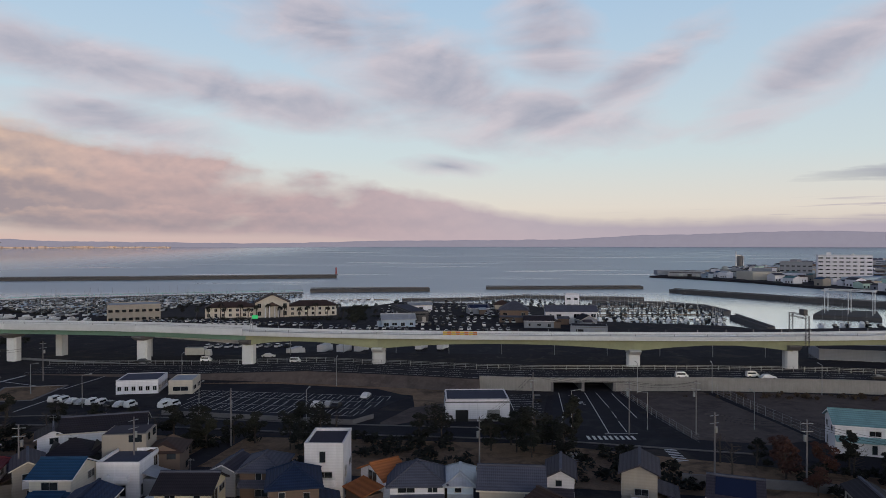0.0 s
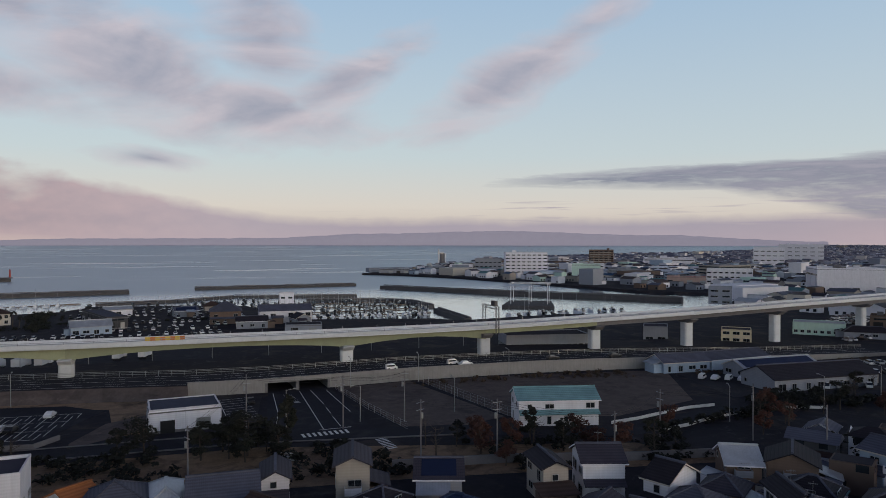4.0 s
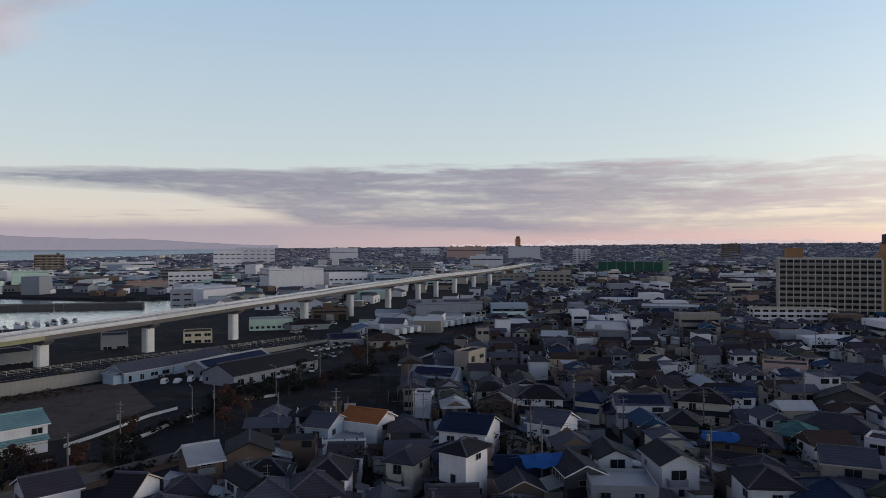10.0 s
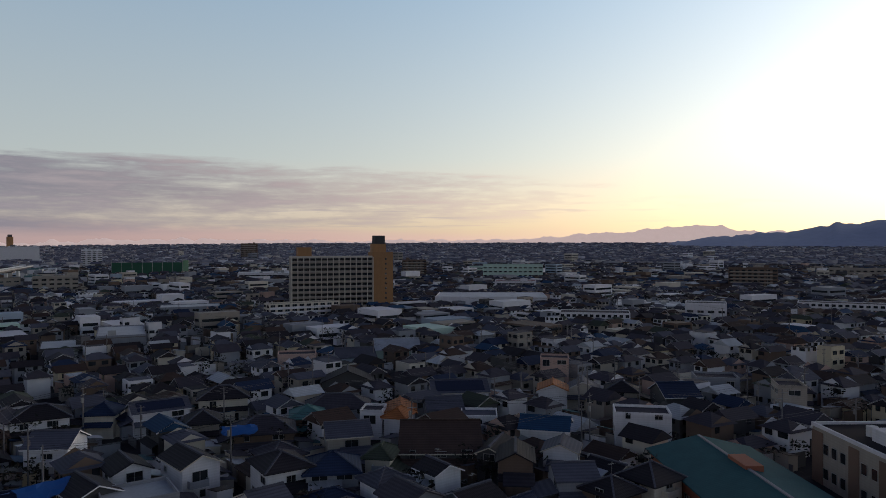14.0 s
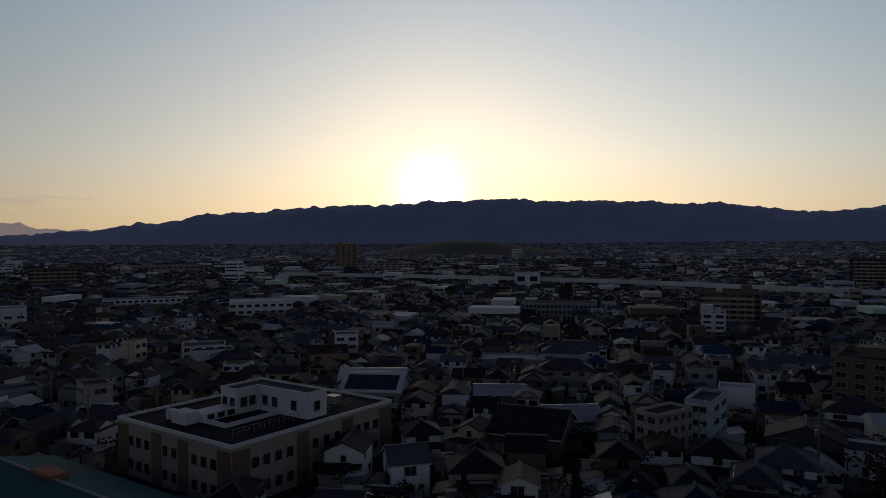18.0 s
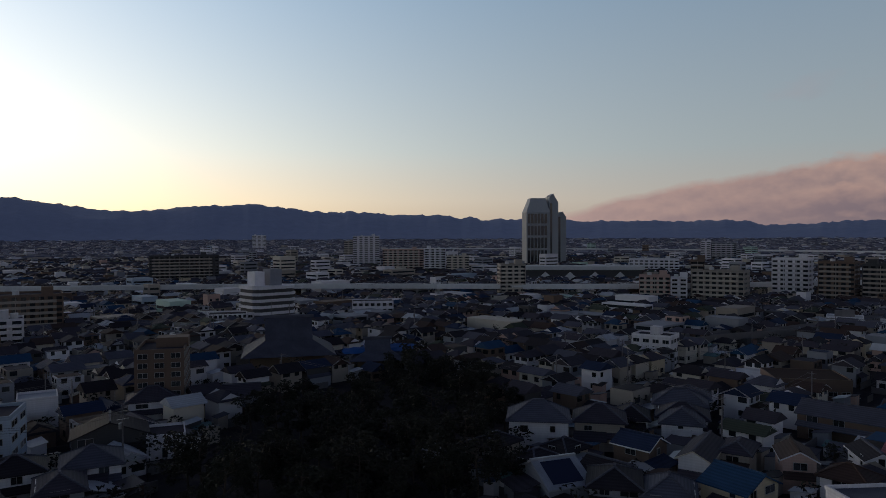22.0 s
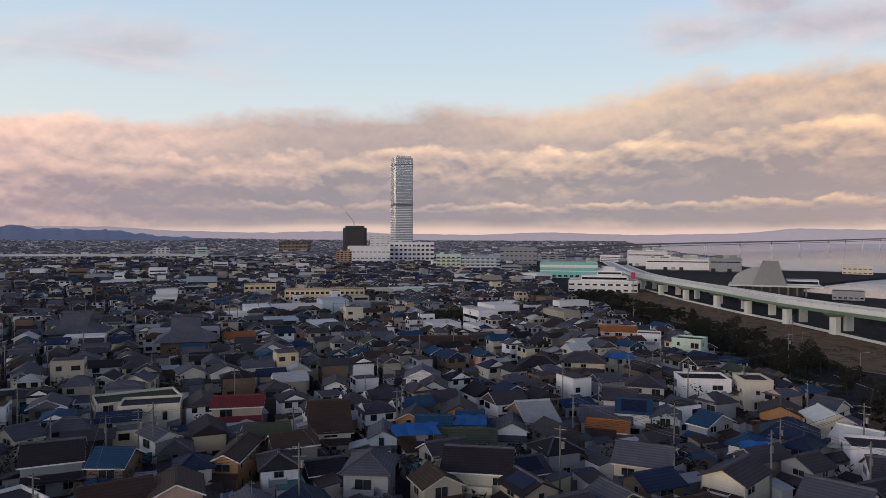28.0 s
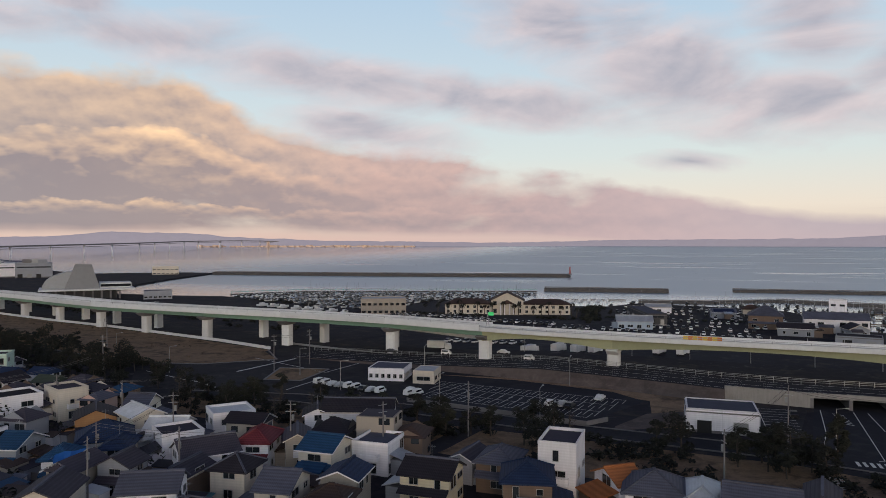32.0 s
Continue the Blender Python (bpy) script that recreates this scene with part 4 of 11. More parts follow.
def block(x, y, turn, w, d, h, wall, name, label, floors, bays, roof="grey", band=0.0, glass_h=1.3, sides_="sewn", balcony=False, pent=None, wins=True, category="building", fill=0.62, wall_m=None):
    """A larger flat-roofed building with a grid of windows, each one a part."""
    top = thing(name, label, category, pose(x, y, 0, 0, 0, turn))
    wm = wall_m or wall_mat(wall)
    Solid().box(-w / 2, -d / 2, 0, w / 2, d / 2, h).make("wall", wm, top)
    r = Solid()
    r.box(-w / 2 + 0.3, -d / 2 + 0.3, h, w / 2 - 0.3, d / 2 - 0.3, h + 0.12)
    r.make("roof", flat_mat(roof), top)
    c = Solid()
    for q in ((-w / 2, -d / 2, w / 2, -d / 2 + 0.3), (-w / 2, d / 2 - 0.3, w / 2, d / 2), (-w / 2, -d / 2 + 0.3, -w / 2 + 0.3, d / 2 - 0.3), (w / 2 - 0.3, -d / 2 + 0.3, w / 2, d / 2 - 0.3)):
        c.box(q[0], q[1], h, q[2], q[3], h + min(0.9, 0.07 * h))
    c.make("parapet", wm, top)
    fh = h / floors
    if wins:
        banded = math.hypot(x, y) > 235 and floors * bays > 14
        for side in sides_:
            span = w if side in "sn" else d
            n = max(1, round(bays * span / max(w, d)))
            if not faces_eye(x, y, turn, side):
                continue
            if banded and not (balcony and side in balcony):
                if side in "ew" and math.hypot(x, y) > 600:
                    continue
                gh, sp = round(min(glass_h, fh - 0.9), 1), round(span)
                if math.hypot(x, y) > 480:
                    # far off, the storeys' strips of one front are one part
                    q, one = Solid(), Solid()
                    fill_band(sp, n, gh)(one)
                    for f in range(floors):
                        o = len(q.v)
                        q.v += [(a, b, c_ + f * fh) for a, b, c_ in one.v]
                        q.f += [tuple(i + o for i in fc) for fc in one.f]
                        q.k += one.k
                    q.make("glazing", [GLASS, wm], top, "", on_wall(side, 0, 0.9, w, d))
                    continue
                for f in range(floors):
                    put("window_band", shared(("band", sp, n, gh, wall), fill_band(sp, n, gh), [GLASS, wm]), top, "", on_wall(side, 0, f * fh + 0.9, w, d))
                continue
            if balcony and side in balcony:
                for f in range(floors):
                    q = Solid()
                    z0 = f * fh
                    q.box(-span / 2, -1.3, z0 - 0.15, span / 2, -0.003, z0).box(-span / 2, -1.3, z0, span / 2, -1.18, z0 + 1.1)
                    q.make("balcony", wall_mat(balcony[side]), top, "", on_wall(side, 0, 0.2, w, d))
            for f in range(floors):
                for i in range(n):
                    ww = span / n * fill
                    hh = min(glass_h, fh - 0.9)
                    window(top, on_wall(side, (i + 0.5) * span / n - span / 2, f * fh + 0.9 if not (balcony and side in balcony) else f * fh + 0.4, w, d), ww, hh if not (balcony and side in balcony) else 2.0, 2)
    if wins and floors >= 5 and math.hypot(x, y) > 235 and not balcony:
        front = wall_mat({"white": "white", "grey": "white", "blue": "white", "beige": "cream", "cream": "cream", "pink": "cream", "yellow": "cream"}.get(wall, "beige"))
        rnd = random.Random(int(abs(x) + 7 * abs(y)))
        for side in "sn":
            if faces_eye(x, y, turn, side):
                q = Solid()
                for f in range(1, floors):
                    z0 = f * fh
                    q.box(-w / 2 + w * 0.04, -1.2, z0 - 0.15, w / 2 - w * 0.1, -0.12, z0).box(-w / 2 + w * 0.04, -1.2, z0, w / 2 - w * 0.1, -1.08, z0 + 1.0)
                for i in range(1, max(2, int(w / 7))):
                    u = -w / 2 + w * i / max(2, int(w / 7))
                    q.box(u - 0.1, -1.0, 0, u + 0.1, -0.12, h)
                q.make("balcony_front", front, top, "balcony parapets and party walls", on_wall(side, 0, 0, w, d))["kind"] = "stuff"
        u = rnd.choice((-1, 1)) * w * 0.28
        Solid().box(u - 2.2, -2.4, h + 0.12, u + 2.2, 2.4, h + 3.4).make("stair_head", wm, top)
        Solid().tube((u * -0.6, 0, h + 0.12), (u * -0.6, 0, h + 2.2), 1.3, 1.3, 10).make("water_tank", PALE, top)
    if not wins and max(w, d) > 12:
        rnd = random.Random(int(abs(x) + 3 * abs(y)))
        far = math.hypot(x, y) > 900
        for side in sides_:
            if not faces_eye(x, y, turn, side):
                continue
            span = w if side in "sn" else d
            n = max(2, int(span / (5.5 if not far else 9)))
            q = Solid()
            for i in range(n + 1):
                u = -span / 2 + span * i / n
                q.box(u - 0.12, -0.16, 0, u + 0.12, -0.004, h * rnd.choice((1.0, 1.0, 0.98)))
            q.box(-span / 2, -0.1, 0, span / 2, -0.004, min(1.2, h * 0.12), 1)
            if rnd.random() < 0.7:
                q.box(-span / 2 + 1.5, -0.12, h * 0.72, span / 2 - 1.5, -0.004, h * 0.72 + min(1.4, h * 0.12), 2)
            q.box(-span / 2 - 0.1, -0.22, h - 0.5, span / 2 + 0.1, -0.004, h - 0.25, 1)
            q.make("cladding", [wm, CONC, GLASS], top, "wall joints, plinth and strip light", on_wall(side, 0, 0, w, d))
            dw, dh = min(5.0, span * 0.2), min(4.4, h * 0.55)
            for i in rnd.sample(range(n), min(n, 3)):
                put("loading_door", shared(("ldoor", round(dw, 1), round(dh, 1), i % 2), lambda s_: s_.box(-dw / 2, -0.3, 0, dw / 2, -0.1, dh), STEEL if i % 2 else RUBBER), top, "", on_wall(side, (i + 0.5) * span / n - span / 2, 0, w, d))
        for i in range(2 + int(w * d / 700) if math.hypot(x, y) > 250 else 0):
            pw, ph = rnd.uniform(2, 6) * (2 if far else 1), rnd.uniform(1.2, 3.0) * (1.6 if far else 1)
            if w > 3 * pw and d > 2 * pw:
                px, py = rnd.uniform(-w / 2 + pw, w / 2 - pw), rnd.uniform(-d / 2 + pw, d / 2 - pw)
                Solid().box(px - pw / 2, py - pw / 3, h + 0.12, px + pw / 2, py + pw / 3, h + 0.12 + ph).make("roof_unit", rnd.choice((wm, STEEL, CONC)), top)
    if pent:
        for px, py, pw, pd, ph in pent:
            p = Solid()
            p.box(px - pw / 2, py - pd / 2, h + 0.12, px + pw / 2, py + pd / 2, h + 0.12 + ph)
            p.make("roof_hut", wm, top)
    return top

# ---- elevated expressway ----
DECK = [(-771, 478, 12.5), (-534, 352, 12.0), (-430, 312, 11.5), (-340, 286, 11.5), (-263, 262, 11.6), (-190, 247, 12.2), (-147, 240, 12.6), (-99, 232, 12.8), (-62, 224, 12.6), (-20, 219, 12.3), (58, 214, 12.3), (104, 210, 12.8), (146, 207, 13.8),
        (186, 205, 14.8), (232, 206, 15.8), (288, 210, 16.4), (340, 216, 16.8), (395, 222, 17.0), (452, 229, 17.0), (520, 237, 16.8), (600, 245, 16.5), (730, 262, 16.0), (951, 300, 15.5)]
PIERS = [(-534, 352), (-480, 331), (-430, 312), (-384, 298), (-340, 286), (-304, 276), (-263, 262), (-228, 253), (-190, 246), (-147, 239), (-99, 231), (-62, 223), (-20, 218), (58, 213), (104, 209), (146, 206), (186, 204), (232, 205), (288, 209), (340, 215), (395, 221), (452, 228), (495, 234), (545, 240), (600, 245), (660, 252), (730, 262), (800, 273), (870, 285)]
DW = 10.5


def expressway():
    line = smooth_line(DECK, 8)
    ex = thing("expressway", "elevated expressway on concrete piers with pale sound walls", "bridge", pose(0, 0, 0), kind="structure")
    # cut at every pier: girder, slab and barrier run from pier to pier
    cuts = [0]
    for p in PIERS:
        cuts.append(min(range(len(line)), key=lambda i: (line[i].x - p[0]) ** 2 + (line[i].y - p[1]) ** 2))
    cuts = sorted(set(cuts + [len(line) - 1]))
    for i0, i1 in zip(cuts, cuts[1:]):
        seg = line[i0:i1 + 1]
        if len(seg) < 2:
            continue
        xm = (seg[0].x + seg[-1].x) / 2
        mid = -62 < xm < 110
        g, sl, near, far, posts, rail = Solid(), Solid(), Solid(), Solid(), Solid(), Solid()
        sd = sides([(p.x, p.y) for p in seg], DW)
        sg = sides([(p.x, p.y) for p in seg], 6.4)
        n = len(seg)
        for j in range(n - 1):
            (al, ar), (bl, br) = sd[j], sd[j + 1]
            za, zb = seg[j].z, seg[j + 1].z

            def slab(s, pa, pb, qa, qb, z0a, z1a, z0b, z1b):
                s.add([(*pa, z0a), (*pb, z0b), (*qb, z0b), (*qa, z0a), (*pa, z1a), (*pb, z1b), (*qb, z1b), (*qa, z1a)],
                      [(0, 1, 2, 3), (7, 6, 5, 4), (4, 5, 1, 0), (3, 2, 6, 7), (0, 3, 7, 4), (1, 5, 6, 2)])
            slab(sl, ar, br, al, bl, za - 1.35, za - 1.05, zb - 1.35, zb - 1.05)
            ua, ub = j / (n - 1), (j + 1) / (n - 1)
            da, db = (1.5 + (1.9 * (2 * ua - 1) ** 2 if mid else 0.2)), (1.5 + (1.9 * (2 * ub - 1) ** 2 if mid else 0.2))
            slab(g, sg[j][1], sg[j + 1][1], sg[j][0], sg[j + 1][0], za - 1.353 - da, za - 1.353, zb - 1.353 - db, zb - 1.353)

            def lerp(a, b, t):
                return (a[0] + (b[0] - a[0]) * t, a[1] + (b[1] - a[1]) * t)
            hgt = 1.05 if xm > -62 else 1.7
            slab(near, ar, br, lerp(ar, al, 0.03), lerp(br, bl, 0.03), za - 1.05, za - 1.05 + hgt, zb - 1.05, zb - 1.05 + hgt)
            slab(far, lerp(ar, al, 0.97), lerp(br, bl, 0.97), al, bl, za - 1.05, za - 1.05 + hgt, zb - 1.05, zb - 1.05 + hgt)
            for k_, q in enumerate((ar, al)):
                posts.box(q[0] - 0.08, q[1] - 0.08, za - 1.05 + hgt, q[0] + 0.08, q[1] + 0.08, za - 1.05 + hgt + (0.7 if xm > -62 else 0.5))
            rail.bar((*ar, za - 1.05 + hgt + 0.55), (*br, zb - 1.05 + hgt + 0.55), 0.06, 0.12)
        sl.make("deck_slab", PALE, ex)
        g.make("girder", OLIVE if -70 < xm < 150 else GREENSTEEL if xm < -60 else CONC, ex)
        near.make("barrier", PALE, ex)
        far.make("barrier", PALE, ex)
        posts.make("rail_posts", STEEL, ex)
        rail.make("handrail", STEEL, ex)
    for i, (px, py) in enumerate(PIERS):
        j = min(range(len(line)), key=lambda i: (line[i].x - px) ** 2 + (line[i].y - py) ** 2)
        z = line[j].z - 2.9
        a, b = line[max(j - 1, 0)], line[min(j + 1, len(line) - 1)]
        mid = -30 < px < 80
        z -= 1.4 if mid else 0.0
        t = math.degrees(math.atan2(b.y - a.y, b.x - a.x))
        base = 2.2 if -45 < px < 140 else 0.0
        s = Solid()
        ch = 0.5
        ww, dd = (1.9, 1.6)
        out = [(-ww, -dd + ch), (-ww + ch, -dd), (ww - ch, -dd), (ww, -dd + ch), (ww, dd - ch), (ww - ch, dd), (-ww + ch, dd), (-ww, dd - ch)]
        s.plate(out, base, z - 1.5)
        pr = s.make("pier", PALE, ex, "", pose(px, py, 0, 0, 0, t))
        c = Solid()
        c.add([(-1.7, -2.6, z - 1.5), (1.7, -2.6, z - 1.5), (1.7, 2.6, z - 1.5), (-1.7, 2.6, z - 1.5), (-1.7, -4.4, z - 0.3), (1.7, -4.4, z - 0.3), (1.7, 4.4, z - 0.3), (-1.7, 4.4, z - 0.3), (-1.7, -4.4, z), (1.7, -4.4, z), (1.7, 4.4, z), (-1.7, 4.4, z)],
              [(0, 3, 2, 1), (0, 1, 5, 4), (1, 2, 6, 5), (2, 3, 7, 6), (3, 0, 4, 7), (4, 5, 9, 8), (5, 6, 10, 9), (6, 7, 11, 10), (7, 4, 8, 11), (8, 9, 10, 11)])
        c.make("pier_cap", CONC if not mid else PALE, pr)
    return line


DECK_LINE = expressway()


def far_carriageway():
    """The twin deck on its own row of piers, beyond the first."""
    line = [p for p in DECK_LINE if -700 < p.x < -66]
    ex = thing("far_carriageway", "second expressway deck on a row of pale piers behind the first", "bridge", pose(0, 0, 0), kind="structure")
    mids = [m_[0] for m_ in sides([(p.x, p.y) for p in line], 2 * 12.5)]
    pts = [Vector((m_[0], m_[1], p.z - 0.5 - 3.0 * max(0.0, (p.x + 150) / 84))) for m_, p in zip(mids, line)]
    for i in range(0, len(pts) - 4, 4):
        deck = Solid()
        for a, b in zip(pts[i:i + 4], pts[i + 1:i + 5]):
            deck.bar(a - Vector((0, 0, 1.3)), b - Vector((0, 0, 1.3)), 9.5, 0.5).bar(a - Vector((0, 0, 2.3)), b - Vector((0, 0, 2.3)), 5.6, 1.4)
            for g in (-1, 1):
                n = Vector((-(b - a).y, (b - a).x, 0)).normalized() * 4.6 * g
                deck.bar(a + n - Vector((0, 0, 0.55)), b + n - Vector((0, 0, 0.55)), 0.25, 1.0)
        deck.make("deck", PALE, ex)
        p, q = pts[i], pts[i + 1]
        t = math.degrees(math.atan2(q.y - p.y, q.x - p.x))
        pier = Solid().box(-1.2, -1.6, 0, 1.2, 1.6, p.z - 4.1).make("pier", PALE, ex, "", pose(p.x, p.y, 0, 0, 0, t))
        Solid().add([(-1.2, -1.6, p.z - 4.1), (1.2, -1.6, p.z - 4.1), (1.2, 1.6, p.z - 4.1), (-1.2, 1.6, p.z - 4.1), (-1.2, -3.4, p.z - 3.0), (1.2, -3.4, p.z - 3.0), (1.2, 3.4, p.z - 3.0), (-1.2, 3.4, p.z - 3.0)], [(0, 1, 5, 4), (1, 2, 6, 5), (2, 3, 7, 6), (3, 0, 4, 7), (4, 5, 6, 7)]).make("pier_cap", CONC, pier)


far_carriageway()


def works_barrier():
    """Orange boards round road works on the deck."""
    t = thing("road_works_barrier", "orange and yellow boards round road works on the deck", "barrier", pose(0, 0, 0))
    for i in range(8):
        put("board", shared(("works_board", i % 2), lambda s: s.box(-0.65, -0.05, 0, 0.65, 0.05, 1.15).box(-0.6, -0.3, 0, -0.5, 0.3, 0.1).box(0.5, -0.3, 0, 0.6, 0.3, 0.1), mat("orange_board", (0.62, 0.20, 0.04), 0.6) if i % 2 else mat("yellow_board", (0.62, 0.42, 0.06), 0.6)), t, "", pose(0.6 + 1.35 * i, 219.6 - 0.08 * i, 11.3, 0, 0, -3.5))


works_barrier()

# ---- the wide town ----
TOWN_EDGE = [(-900, 420), (-600, 300), (-450, 240), (-300, 190), (-230, 172), (-150, 140), (-112, 128), (-60, 126), (0, 112), (44, 108), (100, 92), (160, 96), (215, 100), (300, 118), (350, 140), (420, 168), (560, 200), (730, 232), (951, 262), (4000, 1000), (4000, -4000), (-4000, -4000), (-4000, 1500)]
TAKEN = []   # circles kept free: x, y, radius


def take(x, y, r):
    TAKEN.append((x, y, r))


GRID = {}


def settle_taken():
    GRID.clear()
    for x, y, r in TAKEN:
        for i in range(int((x - r - 9) // 30), int((x + r + 9) // 30) + 1):
            for j in range(int((y - r - 9) // 30), int((y + r + 9) // 30) + 1):
                GRID.setdefault((i, j), []).append((x, y, r))


def free(x, y, r):
    for a, b, q in GRID.get((int(x // 30), int(y // 30)), ()):
        if (a - x) ** 2 + (b - y) ** 2 < (q + r) ** 2:
            return False
    return True


def district(x, y):
    """The turn of the street grid, which changes from quarter to quarter."""
    a = math.degrees(math.atan2(x, y)) % 360
    return 12 + 16 * noise.noise(Vector((x * 0.0016, y * 0.0016, 4.2))) + (14 if a < 120 else -8 if a > 250 else 4)


def plots(r0, r1, step, jit, rng):
    """House plots on a wavering street grid between two distances."""
    out = []
    n = int(r1 / step) + 2
    for i in range(-n, n + 1):
        for j in range(-n, n + 1):
            if j % 5 == 0 or i % 9 == 0:
                if rng.random() < 0.8:
                    continue
            u, v = i * step, j * step * 1.08
            a = radians(14)
            x = u * math.cos(a) - v * math.sin(a) + 22 * noise.noise(Vector((u * 0.006, v * 0.006, 1.0))) + rng.uniform(-jit, jit)
            y = u * math.sin(a) + v * math.cos(a) + 22 * noise.noise(Vector((u * 0.006, v * 0.006, 9.0))) + rng.uniform(-jit, jit)
            r = math.hypot(x, y)
            if r0 <= r < r1 and inside(x, y, TOWN_EDGE if r < 1300 else LAND):
                out.append((x, y))
    return out


ROOFS = ["grey"] * 9 + ["black"] * 6 + ["slate"] * 5 + ["brown"] * 3 + ["blue"] + ["navy"] * 2 + ["green", "tin"]
WALLS = ["white"] * 6 + ["cream"] * 3 + ["beige"] * 4 + ["grey"] * 4 + ["brown"] * 4 + ["pink", "yellow", "dark", "dark"]


DULL = ["grey", "black", "slate", "brown", "grey", "black", "navy"]


def near_town():
    rng = random.Random(5)
    settle_taken()
    count = 0
    for x, y in plots(84, NEAR_R, 8.7, 0.8, rng):
        if not free(x, y, 3.3):
            continue
        w, d = rng.uniform(5.2, 7.6), rng.uniform(4.8, 6.4)
        h = rng.choice((4.8, 5.0, 5.2, 3.1, 3.1, 4.4))
        house(x, y, district(x, y) + rng.choice((0, 90, 180, 270)) + rng.uniform(-3, 3), w, d, h, rng.choice("ggGghhhh" if h > 4 else "ggh"), rng.choice(DULL), rng.choice(("grey", "brown", "beige", "dark", "brown", "cream", "white")), count)
        take(x, y, 3.4)
        count += 1


def far_town(r0, r1, step, seed, wins):
    """Streets of houses too many to count, walls, roofs and windows in one mesh."""
    rng = random.Random(seed)
    settle_taken()
    s = Solid()
    for x, y in plots(r0, r1, step, step * 0.12, rng):
        k = step / 10.4
        if not free(x, y, 3.9 * k):
            continue
        w, d = rng.uniform(6.2, 9.4) * k, rng.uniform(5.6, 7.8) * k
        if wins:
            take(x, y, 3.4 * k)
        h = rng.choice((5.2, 5.4, 5.0, 3.1, 5.7)) * (1 if k < 1.3 else rng.uniform(0.9, 1.5))
        flat = rng.random() < (0.10 if r1 < 700 else 0.2)
        if flat and rng.random() < 0.25:
            h *= rng.uniform(1.2, 1.8)
        t = radians(district(x, y) + rng.choice((0, 90)))
        c, q = math.cos(t), math.sin(t)
        z = lift(x, y)

        def P(a, b, e):
            return (x + a * c - b * q, y + a * q + b * c, z + e)
        W, D = w / 2, d / 2
        if flat:
            s.add([P(-W, -D, 0), P(W, -D, 0), P(W, D, 0), P(-W, D, 0), P(-W, -D, h), P(W, -D, h), P(W, D, h), P(-W, D, h)], [(0, 1, 5, 4), (1, 2, 6, 5), (2, 3, 7, 6), (3, 0, 4, 7), (4, 5, 6, 7)], 0)
            s.add([P(-W + .3, -D + .3, h + .1), P(W - .3, -D + .3, h + .1), P(W - .3, D - .3, h + .1), P(-W + .3, D - .3, h + .1)], [(0, 1, 2, 3)], 1)
        else:
            rise = D * rng.uniform(0.42, 0.58)
            o = 0.65
            s.add([P(-W, -D, 0), P(W, -D, 0), P(W, D, 0), P(-W, D, 0), P(-W, -D, h), P(W, -D, h), P(W, D, h), P(-W, D, h), P(-W, 0, h + rise), P(W, 0, h + rise)],
                  [(0, 1, 5, 4), (1, 2, 6, 9, 5), (2, 3, 7, 6), (3, 0, 4, 8, 7)], 0)
            lo = h - o * rise / D
            hip = rng.choice((0.0, 0.0, D * 0.9))
            e = 0 if hip else o
            a_, b_ = P(-W - e + hip, 0, h + rise + 0.2), P(W + e - hip, 0, h + rise + 0.2)
            A_, B_, C_, D_ = P(-W - o, -D - o, lo + .2), P(W + o, -D - o, lo + .2), P(W + o, D + o, lo + .2), P(-W - o, D + o, lo + .2)
            s.add([A_, B_, C_, D_, a_, b_], [(0, 1, 5, 4), (2, 3, 4, 5), (1, 2, 5), (3, 0, 4)], 1)
            if wins and not hip and rng.random() < 0.55:
                # pale bargeboards along the gable ends
                for g, top_, p0, p1 in ((-1, a_, A_, D_), (1, b_, B_, C_)):
                    for q_ in (p0, p1):
                        s.add([q_, top_, (top_[0], top_[1], top_[2] - 0.3), (q_[0], q_[1], q_[2] - 0.3)], [(0, 1, 2, 3)], 3)
            if wins and h > 4 and rng.random() < 0.6:
                g = rng.choice((-1, 1))
                s.add([P(-W, g * D, 3.4), P(W, g * D, 3.4), P(W, g * (D + 1.5), 2.7), P(-W, g * (D + 1.5), 2.7)], [(0, 1, 2, 3)], 1)
                s.add([P(-W + .3, g * (D + 1.1), 0), P(W - .3, g * (D + 1.1), 0), P(W - .3, g * (D + 1.1), 2.8), P(-W + .3, g * (D + 1.1), 2.8)], [(0, 1, 2, 3)], 0)
        if wins:
            for f in range(max(1, round(h / 2.9))):
                for sx_, sy_, span in ((0, -1, w), (0, 1, w), (-1, 0, d), (1, 0, d)):
                    if rng.random() < 0.25:
                        continue
                    for u in (-0.25, 0.25):
                        if rng.random() < 0.2:
                            continue
                        half, zz = rng.uniform(0.5, 1.1), f * 2.9 + 0.9
                        uu = u * span
                        if sy_:
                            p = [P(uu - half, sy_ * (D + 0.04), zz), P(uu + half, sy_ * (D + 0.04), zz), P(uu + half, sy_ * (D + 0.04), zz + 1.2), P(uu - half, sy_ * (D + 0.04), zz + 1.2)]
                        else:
                            p = [P(sx_ * (W + 0.04), uu - half, zz), P(sx_ * (W + 0.04), uu + half, zz), P(sx_ * (W + 0.04), uu + half, zz + 1.2), P(sx_ * (W + 0.04), uu - half, zz + 1.2)]
                        s.add(p, [(0, 1, 2, 3)], 2)
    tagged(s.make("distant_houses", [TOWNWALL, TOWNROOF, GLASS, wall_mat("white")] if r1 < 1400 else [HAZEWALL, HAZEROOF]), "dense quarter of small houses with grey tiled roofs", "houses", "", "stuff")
    return len(s.f)


